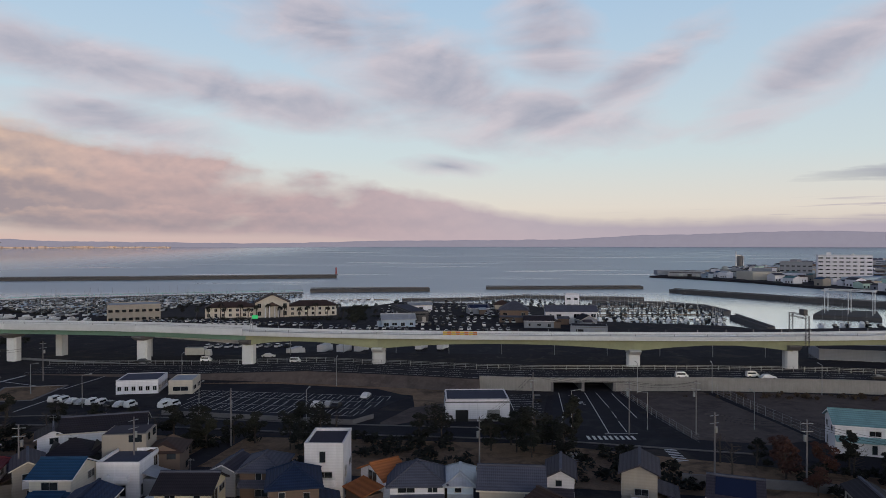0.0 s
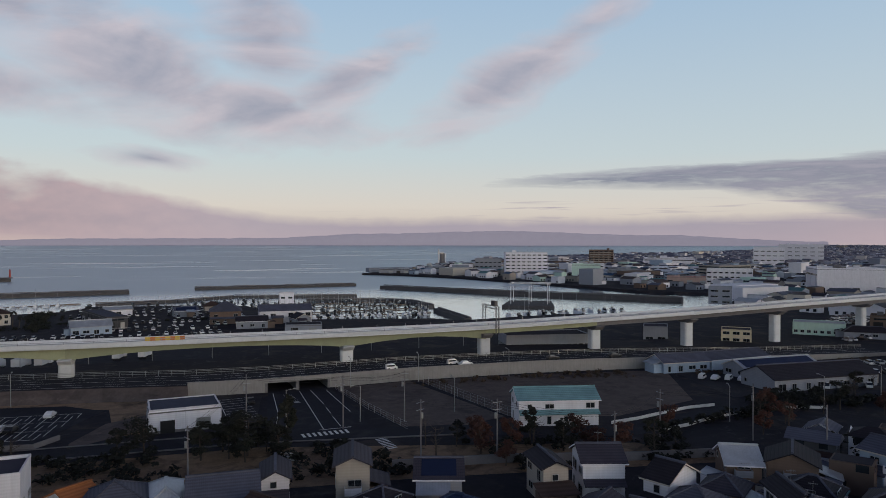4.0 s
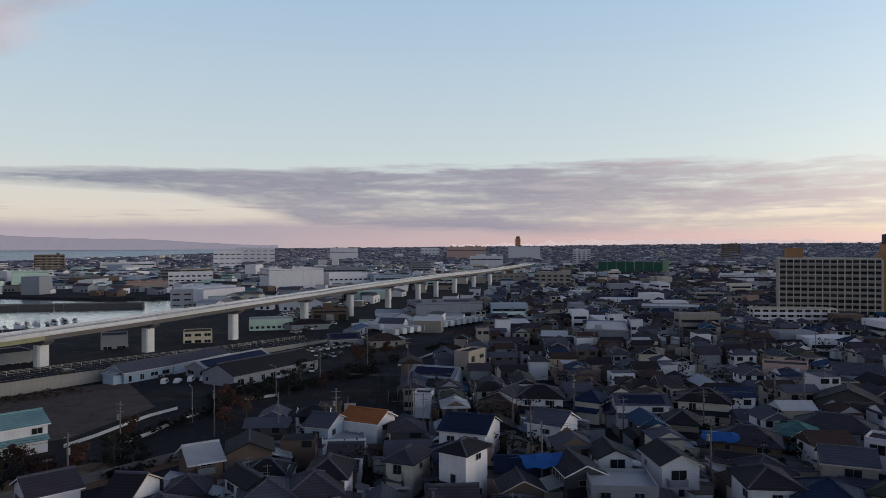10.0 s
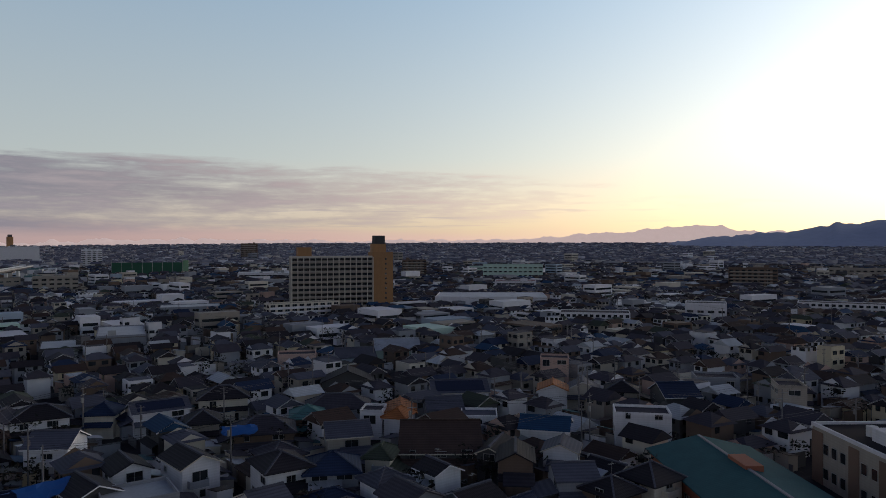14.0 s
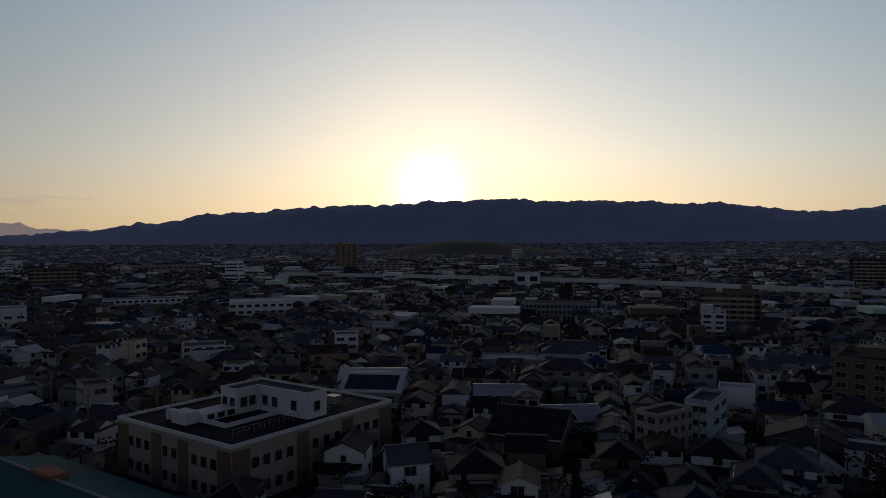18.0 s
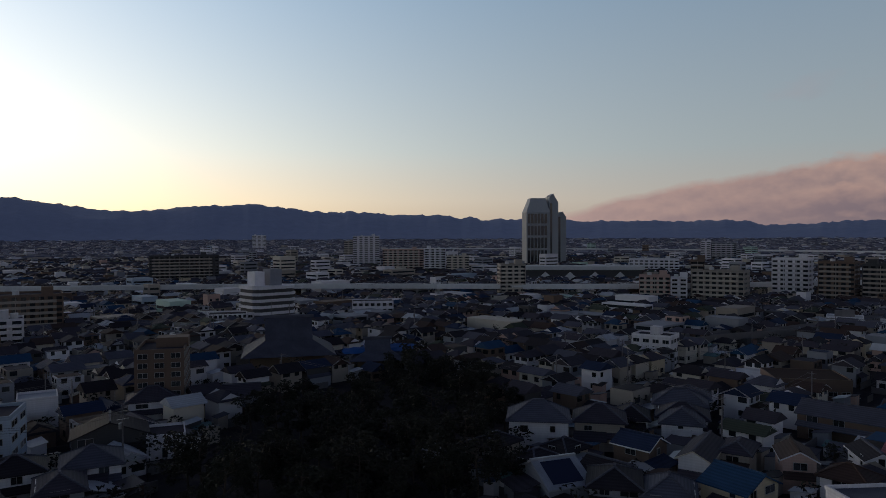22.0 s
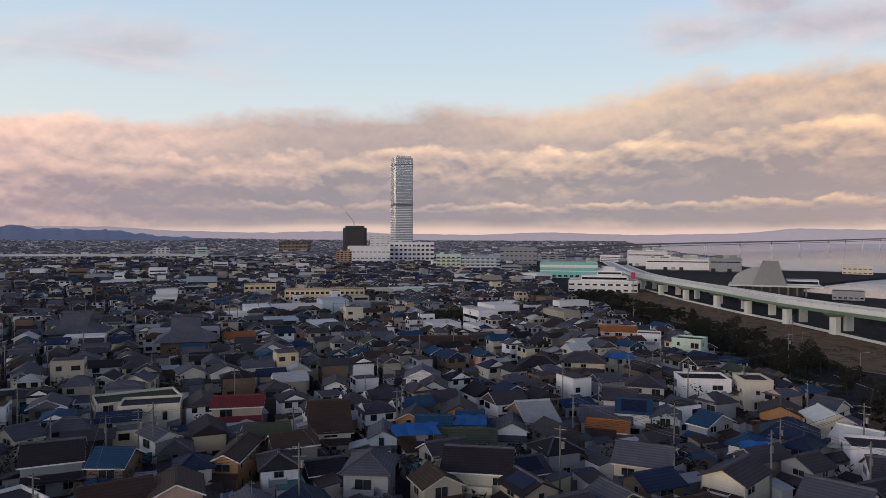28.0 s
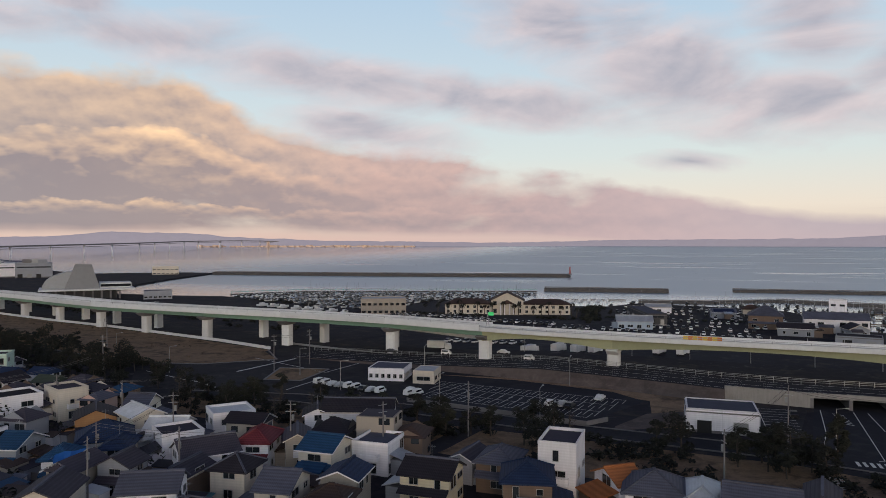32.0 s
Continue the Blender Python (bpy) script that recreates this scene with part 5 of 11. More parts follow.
TOWNWALL = mat("town_walls", (0.5, 0.5, 0.5), 0.85, 0, 0.1, 3, 0.25, 0.0, island=[WALL[c] for c in WALLS])
TOWNROOF = mat("town_roofs", (0.1, 0.1, 0.1), 0.75, 0, 0.3, 3, 0.5, 0.4, rows=0.13, spec=0.12, island=[ROOF[c] for c in ROOFS])
# far houses: distance haze put into paler, bluer wall and roof colours
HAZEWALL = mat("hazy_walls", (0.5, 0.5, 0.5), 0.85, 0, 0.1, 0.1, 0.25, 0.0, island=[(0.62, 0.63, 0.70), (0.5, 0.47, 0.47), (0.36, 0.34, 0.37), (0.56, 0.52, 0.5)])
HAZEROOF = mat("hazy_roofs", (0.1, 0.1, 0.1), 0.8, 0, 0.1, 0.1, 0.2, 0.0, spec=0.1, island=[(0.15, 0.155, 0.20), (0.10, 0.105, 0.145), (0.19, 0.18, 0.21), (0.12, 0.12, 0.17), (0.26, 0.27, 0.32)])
NEAR_R = 124

# ---- ground works ----
def patch(name, pts, material, z=0.03, label="", thick=0.3):
    return tagged(Solid().plate(pts, z - thick, z).make(name, material), label, "", "", "structure")


STATIONS = [(-130, 214, 246, 0.04), (-75, 208, 243, 1.2), (-40, 204, 241, 2.8), (-10, 197, 238, 2.8), (10, 191.5, 236, 2.8), (29.5, 189, 234, 2.8), (46.5, 189, 233, 2.8), (72, 189.5, 231, 2.8), (108, 186, 228, 2.8), (130, 182, 226, 2.8), (160, 176, 224, 2.4), (200, 170, 221, 1.2), (250, 165, 219, 0.04)]


def embankment():
    wall_, top, rail = Solid(), Solid(), Solid()
    e = thing("embankment", "concrete-walled road embankment with two underpass openings", "embankment", pose(0, 0, 0), kind="structure")
    for (x0, s0, n0, z0), (x1, s1, n1, z1) in zip(STATIONS, STATIONS[1:]):
        bank = Solid()
        lid = [(x0, s0, z0), (x1, s1, z1), (x1, n1, z1), (x0, n0, z0)]
        bot = -0.2 if x0 != 29.5 else 2.45
        bank.add([(p[0], p[1], bot if bot < 1 else 2.45) for p in lid] + lid, [(3, 2, 1, 0), (0, 1, 5, 4), (1, 2, 6, 5), (2, 3, 7, 6), (3, 0, 4, 7)], 0 if x0 > 5 else 2)
        if x1 <= 10:
            bank.add([(x0, s0 - 4 * z0 / 2.8, 0.03), (x1, s1 - 4 * z1 / 2.8, 0.03), (x1, s1 - 0.004, z1), (x0, s0 - 0.004, z0)], [(0, 1, 2, 3)], 2)
        bank.f.append((4, 5, 6, 7))
        bank.k.append(1)
        bank.make("retaining_wall", [STAINED, SOIL, DIRT], e, "stained concrete retaining wall" if x0 > 5 else "sloping earth bank")
        top.add([(x0, s0 + 1.2, z0 + 0.02), (x1, s1 + 1.2, z1 + 0.02), (x1, s1 + 15.5, z1 + 0.02), (x0, s0 + 15.5, z0 + 0.02)], [(0, 1, 2, 3)])
        if x0 > 5:
            wall_.add([(x0, s0, z0), (x1, s1, z1), (x1, s1 + 0.35, z1), (x0, s0 + 0.35, z0), (x0, s0, z0 + 0.9), (x1, s1, z1 + 0.9), (x1, s1 + 0.35, z1 + 0.9), (x0, s0 + 0.35, z0 + 0.9)], [(3, 2, 1, 0), (4, 5, 6, 7), (0, 1, 5, 4), (1, 2, 6, 5), (2, 3, 7, 6), (3, 0, 4, 7)])
        n = max(1, int((x1 - x0) / 3))
        for i in range(n):
            u, v = i / n, (i + 1) / n
            a = (x0 + (x1 - x0) * u, s0 + (s1 - s0) * u + 16.4, z0 + (z1 - z0) * u)
            b = (x0 + (x1 - x0) * v, s0 + (s1 - s0) * v + 16.4, z0 + (z1 - z0) * v)
            rail.box(a[0] - 0.06, a[1] - 0.06, a[2], a[0] + 0.06, a[1] + 0.06, a[2] + 1.4)
            for q in (0.5, 1.0, 1.35):
                rail.bar((a[0], a[1], a[2] + q), (b[0], b[1], b[2] + q), 0.05, 0.08)
    wall_.make("parapet_wall", STAINED, e)
    top.make("carriageway", ASPH, e, "dark asphalt carriageway")
    rail.make("guard_fence", STEEL, e)
    for x0, x1 in ((29.2, 29.9), (37.5, 38.3), (46.1, 46.8)):
        Solid().box(x0, 188.85, 0, x1, 233, 2.447).make("portal_wall", CONC, e)
    ln = Solid()
    for (x0, s0, n0, z0), (x1, s1, n1, z1) in zip(STATIONS, STATIONS[1:]):
        n = max(1, int((x1 - x0) / 8))
        for off, dash in ((2.0, 0), (8.3, 0), (5.2, 1), (11.5, 1), (14.7, 0)):
            for i in range(n):
                u, v = i / n, (i + (0.5 if dash else 1.0)) / n
                ln.add([(x0 + (x1 - x0) * w, s0 + (s1 - s0) * w + off + k, z0 + (z1 - z0) * w + 0.03) for w, k in ((u, 0), (v, 0), (v, 0.16), (u, 0.16))], [(0, 1, 2, 3)])
    ln.make("lane_markings", PAINT, e)


embankment()
ribbon("road_west", [(-130, 228), (-190, 258), (-262, 280), (-340, 304), (-430, 334), (-534, 372), (-771, 500)], 15, -0.2, 0.035, ASPH, label="wide dark asphalt road beside the expressway")
ribbon("road_east", [(250, 173), (330, 180), (452, 195), (600, 215), (951, 270)], 14, -0.2, 0.035, ASPH, label="wide dark asphalt road beside the expressway")
patch("junction", [(-90, 160), (-78, 205), (-80, 238), (-138, 246), (-146, 222), (-132, 208), (-150, 192), (-168, 182), (-150, 160), (-110, 152)], ASPH2, 0.045, "broad asphalt road junction")
ribbon("road_town", [(-190, 150), (-128, 152), (-95, 158), (-60, 156), (-20, 150), (20, 146), (60, 136), (92, 121), (124, 125), (172, 127), (215, 114), (300, 117), (420, 130)], 8, -0.2, 0.05, ASPH, label="two-lane asphalt street between town and shore")
ribbon("street_south", [(-42, 150), (-46, 128), (-56, 96), (-70, 60)], 5, -0.2, 0.06, ASPH2, label="narrow asphalt side street")
patch("access_road", [(30, 189), (26, 165), (20, 140), (44, 138), (46.5, 160), (46.5, 189)], ASPH, 0.055, "asphalt road leading into the underpass")
patch("underpass_floor", [(29.9, 188.9), (46.1, 188.9), (46.1, 236), (29.9, 236)], ASPH, 0.02, "dark underpass roadway")
patch("forecourt", [(11, 186), (13, 150), (20, 146), (28, 186)], ASPH2, 0.04, "marked asphalt forecourt")
patch("field_west", [(48, 188), (70, 188.5), (76, 142), (52, 134)], DIRT, 0.03, "bare earth lot behind the embankment")
patch("field_east", [(73, 188.5), (106, 184), (150, 174), (128, 138), (100, 132), (77, 142)], DIRT, 0.03, "wide bare earth playing field")
patch("car_park", [(-70, 197), (-68, 166), (-21, 156.5), (-9, 183), (-18, 192), (-46, 199)], ASPH, 0.05, "dark asphalt car park with white bays")
patch("office_yard", [(-104, 205), (-100, 178), (-71, 171), (-71, 200)], ASPH2, 0.042, "asphalt yard of the roadside office")
patch("lorry_park", [(-100, 262), (-95, 243.5), (20, 241), (24, 300), (-60, 310)], ASPH, 0.03, "asphalt lorry park beyond the expressway")
patch("marina_yard", [(-260, 412), (-150, 360), (-40, 350), (-30, 430), (-70, 440), (-120, 470)], ASPH2, 0.03, "asphalt yard of the marina")
patch("grass_verge", [(-520, 342), (-381, 294), (-308, 273), (-216, 249), (-147, 226), (-132, 208), (-150, 192), (-176, 187), (-244, 205), (-340, 228), (-520, 300)], GRASS, 0.03, "dry brown grass verge")
patch("grass_park", [(-128, 150), (-20, 143), (20, 139), (90, 113), (100, 96), (44, 110), (-60, 128), (-112, 134)], GRASS, 0.028, "brown grass strip planted with pines")
patch("grass_bank", [(-70, 200), (-40, 203), (12, 189), (10, 160), (-6, 158), (-8, 184), (-46, 199.5)], GRASS, 0.034, "grassy slope beside the car park")
patch("works_yard", [(150, 170), (240, 160), (260, 128), (175, 132), (140, 136)], ASPH2, 0.03, "asphalt yard between workshops")
patch("lorry_yard", [(250, 160), (345, 172), (350, 135), (265, 125)], ASPH2, 0.035, "asphalt yard full of parked lorries")
patch("footpath", [(-8, 170), (2, 176), (6, 186), (10, 187), (8, 172), (-2, 160), (-14, 152), (-14, 156)], DIRT, 0.05, "curved light footpath")


def markings(name, strips, z, label):
    s = Solid()
    for x0, y0, x1, y1, w in strips:
        d = Vector((x1 - x0, y1 - y0))
        n = Vector((-d.y, d.x)).normalized() * w / 2
        s.add([(x0 - n.x, y0 - n.y, z), (x1 - n.x, y1 - n.y, z), (x1 + n.x, y1 + n.y, z), (x0 + n.x, y0 + n.y, z)], [(0, 1, 2, 3)])
    return tagged(s.make(name, PAINT), label, "", "", "structure")


bays = []
for v, both in ((0.08, 0), (0.36, 1), (0.66, 1), (0.93, 0)):
    ax, ay, bx, by = -66 + 3 * v, 192 - 24 * v, -13 - 8.5 * v, 184.5 - 24.5 * v
    d = Vector((bx - ax, by - ay))
    n = int(d.length / 2.6)
    nn = Vector((-d.y, d.x)).normalized()
    for i in range(n + 1):
        px, py = ax + d.x * i / n, ay + d.y * i / n
        lo, hi = (-4.6, 4.6) if both else ((0, 4.6) if v > 0.5 else (-4.6, 0))
        bays.append((px + nn.x * lo, py + nn.y * lo, px + nn.x * hi, py + nn.y * hi, 0.17))
    bays.append((ax, ay, bx, by, 0.17))
markings("parking_lines", bays, 0.056, "white parking bay lines")
markings("crossing_stripes", [(30 + 1.15 * i, 142.2, 30 + 1.15 * i, 145.0, 0.6) for i in range(9)] + [(22.5, 128.5 + 0.9 * i, 26.5, 127.6 + 0.9 * i, 0.45) for i in range(7)] + [(42.8, 128 + 1.0 * i, 45.2, 128.6 + 1.0 * i, 0.45) for i in range(8)], 0.062, "white zebra crossing stripes")
markings("road_lines", [(38, 187, 36, 160, 0.18), (36, 160, 35, 147, 0.18), (41, 187, 40.5, 170, 0.18), (40.2, 166, 39.8, 160, 0.18), (39.5, 157, 39, 148, 0.18), (31, 187, 28.5, 165, 0.18), (28.5, 165, 25, 148, 0.18), (34, 146.6, 41, 146.6, 0.3), (45, 186, 44.5, 160, 0.18)] +
         [(33.0 + 0.18 * i, 184 - 1.6 * i, 35.2 + 0.05 * i, 183 - 1.6 * i, 0.3) for i in range(7)] + [(17, 184 - 2.6 * i, 24, 184.6 - 2.6 * i, 0.16) for i in range(9)] + [(17, 184, 17, 163, 0.16)], 0.063, "worn white road lines")
markings("junction_lines", [(-131.3, 184.2, -126.8, 211.7, 0.9), (-135.7, 168.4, -122.5, 162.2, 0.7), (-140.9, 208.3, -104.5, 191.9, 0.35), (-130.1, 217.3, -104.2, 214.8, 0.35), (-104.5, 191.9, -100.0, 224.6, 0.35), (-158.9, 176.0, -134.7, 167.1, 0.35), (-101.6, 240.8, -76.1, 232.0, 0.35), (-94.8, 228.9, -69.5, 220.7, 0.35), (-102.2, 165.6, -100.7, 185.0, 0.35), (-152.0, 149.7, -146.3, 146.5, 0.5), (-150.3, 149.6, -144.7, 146.4, 0.5), (-148.6, 149.6, -143.0, 146.4, 0.5), (-146.8, 149.5, -141.4, 146.3, 0.5), (-145.2, 149.4, -139.7, 146.2, 0.5), (-143.5, 149.3, -138.1, 146.2, 0.5)], 0.06, "white junction markings")


def guard(name, pts, h, w, material, label, category, z=0.0):
    s = Solid()
    for a, b in zip(pts, pts[1:]):
        s.bar((*a, z + h / 2), (*b, z + h / 2), w, h)
    return tagged(s.make(name, material), label, category)


guard("guard_wall", [(-470, 327), (-381, 295), (-308, 274), (-257, 262), (-216, 250), (-176, 238), (-147, 227)], 1.1, 0.4, PALE, "long low white concrete guard wall", "wall")
guard("kerb", [(-147, 225.5), (-132, 208), (-150, 192), (-176, 187), (-244, 205), (-340, 228)], 0.22, 0.5, CONC, "low concrete kerb round the verge", "kerb")
guard("kerb", [(-122, 194), (-106, 197), (-105, 178), (-116, 176), (-122, 194)], 0.22, 0.5, CONC, "low concrete kerb round a grass island", "kerb")
guard("kerb", [(-130, 156), (-95, 162), (-60, 160), (-20, 154), (20, 150)], 0.22, 0.4, CONC, "long low concrete kerb along the street", "kerb")
guard("kerb", [(-128, 148), (-95, 154), (-60, 152), (-20, 146), (20, 142), (60, 132)], 0.22, 0.4, CONC, "long low concrete kerb along the street", "kerb")
guard("crash_barrier", [(-150, 242), (-110, 231), (-90, 226)], 0.8, 0.15, STEEL, "grey steel crash barrier by the junction", "barrier")
guard("car_park_kerb", [(-66, 163.6), (-20, 154.6), (-16, 160)], 1.0, 0.3, CONC, "low concrete wall along the car park", "wall")
guard("crash_barrier", [(101.3, 117.8), (108.6, 118.7), (117.2, 121.1), (124.6, 122.2), (131.9, 123.0), (139.6, 122.2), (145.8, 120.9), (150.5, 118.2)], 0.7, 0.12, PAINT, "white roadside crash barrier", "barrier")
guard("crash_barrier", [(94.5, 126.7), (102.3, 127.5), (111.1, 129.5), (120.1, 131.2), (128.2, 130.9)], 0.7, 0.12, PAINT, "white roadside crash barrier", "barrier")
guard("crash_barrier", [(204.3, 110.6), (218.5, 110.6), (234.7, 111.3), (254.1, 110.9), (277.0, 112.7)], 0.7, 0.12, PAINT, "white roadside crash barrier", "barrier")
guard("canal_wall", [(40, 116.5), (60, 112), (82, 104), (104, 98)], 1.6, 0.4, CONC, "weathered concrete canal wall", "wall")


def wire_fence(pts, h, label):
    t = thing("wire_fence", label, "fence", pose(0, 0, 0))
    rail = Solid()
    for (x0, y0), (x1, y1) in zip(pts, pts[1:]):
        n = max(1, int(math.hypot(x1 - x0, y1 - y0) / 3))
        for i in range(n):
            u = i / n
            put("post", shared(("fpost", h), lambda s: s.tube((0, 0, 0), (0, 0, h), 0.05, n=6), STEEL), t, "", pose(x0 + (x1 - x0) * u, y0 + (y1 - y0) * u, 0))
        for z in (0.15, h * 0.38, h * 0.7, h):
            rail.bar((x0, y0, z), (x1, y1, z), 0.03, 0.035)
    rail.make("wire", STEEL, t)


wire_fence([(72.5, 188), (74.5, 165), (76.8, 142), (83, 136)], 2.2, "dark wire fence between two lots")
wire_fence([(47.5, 186), (49, 160), (51.5, 140)], 1.6, "grey wire fence beside the access road")

# ---- breakwaters and quays ----
ROCK = mat("sea_wall_concrete", (0.085, 0.08, 0.08), 0.9, 0, 0.4, 0.6, 0.7, 0.4)


def breakwater(pts, w, h, label):
    b = thing("breakwater", label, "breakwater", pose(0, 0, 0))
    for a, c in zip(pts, pts[1:]):
        Solid().bar((*a, -4 + (h + 4) / 2), (*c, -4 + (h + 4) / 2), w, h + 4).make("wall", ROCK, b)
        d = Vector((c[0] - a[0], c[1] - a[1])).normalized()
        n = Vector((-d.y, d.x)) * (w / 2 - 0.6)
        Solid().bar((a[0] + n.x, a[1] + n.y, h + 0.55), (c[0] + n.x, c[1] + n.y, h + 0.3), 1.0, 0.6).make("crest", CONC, b)


breakwater([(-590, 778), (-366, 812), (-131, 860)], 8, 1.9, "long straight concrete breakwater")
breakwater([(-115, 606), (-12, 618)], 6, 1.1, "short concrete breakwater off the marina")
breakwater([(40, 646), (120, 648), (186, 652)], 7, 0.4, "broad dark concrete breakwater")
breakwater([(62, 546), (105, 530), (150, 521)], 4, -0.4, "low inner concrete breakwater")
breakwater([(197, 601), (256, 512), (275, 488), (350, 388)], 7, 1.0, "long dark harbour mole")
breakwater([(105, 492), (152, 478), (169, 457), (170, 417)], 4, -0.3, "angled boat harbour mole")
breakwater([(163, 392), (157, 334)], 4, 0.0, "short concrete quay arm")
breakwater([(-30, 512), (20, 520), (62, 546)], 4, -0.6, "low dark rubble mole")
screen = mat("pale_teal_paint", (0.22, 0.40, 0.40), 0.6)
ws = thing("wave_screen", "long floating wave screen with a pale teal rail", "pontoon", pose(0, 0, 0))
wpts = [(-347, 479), (-328, 505), (-305, 528), (-225, 559), (-172, 577), (-119, 594)]
for (ax, ay), (bx, by) in zip(wpts, wpts[1:]):
    Solid().bar((ax, ay, -1.6), (bx, by, -1.6), 3.0, 0.9).make("float", ROCK, ws)
    rl = Solid()
    rl.bar((ax, ay + 1, 0.3), (bx, by + 1, 0.3), 0.2, 0.5)
    nn_ = max(2, int(math.hypot(bx - ax, by - ay) / 6))
    for i in range(nn_):
        u = i / nn_
        rl.box(ax + (bx - ax) * u - .15, ay + (by - ay) * u + .85, -1.2, ax + (bx - ax) * u + .15, ay + (by - ay) * u + 1.15, 1.2)
    rl.make("rail", screen, ws)
patch("quay", [(211, 398), (238, 378), (259, 416), (234, 430)], ROCK, -0.4, "dark concrete working quay", 4)


def lighthouse(x, y):
    t = thing("harbour_light", "small red harbour light on a breakwater head", "beacon", pose(x, y, 1.9))
    red = mat("red_paint", (0.35, 0.05, 0.04), 0.5)
    Solid().tube((0, 0, 0), (0, 0, 1.2), 2.6, 2.6, 12).make("base", CONC, t)
    Solid().tube((0, 0, 1.2), (0, 0, 8), 1.0, 0.7, 12).make("tower", red, t)
    Solid().tube((0, 0, 8), (0, 0, 9.6), 0.9, 0.5, 10).make("lantern", red, t)


lighthouse(-130, 849)


def steel_frame(x, y, turn):
    t = thing("steel_frame", "tall white steel frame standing on the quay", "frame", pose(x, y, -0.4, 0, 0, turn))
    for u in (-12, 0, 12):
        for v in (-7, 7):
            Solid().box(u - 0.22, v - 0.22, 0, u + 0.22, v + 0.22, 13).make("post", PALE, t)
    for v in (-7, 7):
        Solid().bar((-14, v, 13.4), (14, v, 13.4), 0.4, 0.6).make("beam", PALE, t)
    for u in (-12, -6, 0, 6, 12):
        Solid().bar((u, -7, 13.4), (u, 7, 13.4), 0.5, 0.6).make("cross_beam", PALE, t)


steel_frame(236, 405, -36)


def silo_tower(x, y):
    t = thing("silo_tower", "pale concrete cement silo tower by the harbour mouth", "silo", pose(x, y, 0))
    Solid().tube((0, 0, 5), (0, 0, 21), 4.2, 4.2, 20).make("silo", CONC, t)
    Solid().tube((-6.5, 0, 0), (-6.5, 0, 28), 1.3, 1.1, 10).make("lift_shaft", PALE, t)
    Solid().box(-10, -6, 0, 8, 6, 5).make("base", CONC, t)
    Solid().box(-7.5, -1, 21, 3, 1, 22.5).make("bridge", STEEL, t)
    Solid().tube((3.8, -4, 5), (3.8, -4, 22), 0.8, 0.8, 8).make("pipe", PALE, t)


silo_tower(470, 1105)

# ---- expressway gantry and masts ----


def gantry(x, y, turn, z):
    t = thing("sign_gantry", "dark steel sign gantry spanning the expressway", "gantry", pose(x, y, z, 0, 0, turn))
    dark = mat("dark_steel", (0.10, 0.10, 0.11), 0.5, 0.6)
    for v in (-6.2, 5.6):
        p = Solid()
        for a, b in ((-0.5, -0.3), (0.5, -0.3), (0.5, 0.3), (-0.5, 0.3)):
            p.tube((a, v + b, -2.6 if v < 0 else -1), (a, v + b, 6.6), 0.09, n=6)
        for i in range(9):
            p.bar((-0.5, v - 0.3, -1 + i * 0.85), (0.5, v - 0.3, -0.15 + i * 0.85), 0.07, 0.07)
        p.make("mast", dark, t)
    b = Solid()
    for a, c in ((-0.5, 5.6), (0.5, 5.6), (-0.5, 6.6), (0.5, 6.6)):
        b.bar((a, -6.5, c), (a, 5.9, c), 0.12, 0.12)
    for i in range(12):
        b.bar((-0.5, -6.3 + i, 5.6), (-0.5, -5.3 + i, 6.6), 0.07, 0.07)
    b.make("truss", dark, t)
    Solid().box(-0.9, -5.8, 6.7, 0.2, -2.6, 8.4).make("sign_box", dark, t)


gantry(107, 210, -5, 12.3)


def lamp_mast(x, y, z, h, turn, arm=1.6):
    t = thing("lamp_post", "slim grey steel road lamp post", "lamp post", pose(x, y, z, 0, 0, turn), "road lamps")
    put("shaft", shared(("shaft", h), lambda s: s.tube((0, 0, 0), (0, 0, h), 0.12, 0.07, 6), STEEL), t)
    put("arm", shared(("arm", h, arm), lambda s: s.bar((0, 0, h - 0.05), (arm, 0, h + 0.2), 0.08, 0.08), STEEL), t)
    put("lantern", shared(("lant", h, arm), lambda s: s.box(arm - 0.1, -0.15, h + 0.12, arm + 0.6, 0.15, h + 0.3), STEEL), t)
    return t


def tripod_sign(x, y, z):
    t = thing("road_sign", "green lit road sign on a steel trestle", "sign", pose(x, y, z))
    Solid().bar((-0.6, 0, 0), (0, 0, 5), 0.15, 0.15).make("leg", STEEL, t)
    Solid().bar((0.6, 0, 0), (0, 0, 5), 0.15, 0.15).make("leg", STEEL, t)
    m = bpy.data.materials.new("green_sign_light")
    m.use_nodes = True
    b = m.node_tree.nodes["Principled BSDF"]
    b.inputs["Base Color"].default_value = (0.02, 0.35, 0.12, 1)
    b.inputs["Emission Color"].default_value, b.inputs["Emission Strength"].default_value = (0.03, 0.9, 0.25, 1), 0.35
    Solid().box(0.3, -0.1, 4.2, 2.0, 0.1, 5.3).make("panel", m, t)


tripod_sign(-60, 218.5, 12.4)

# ---- trees ----


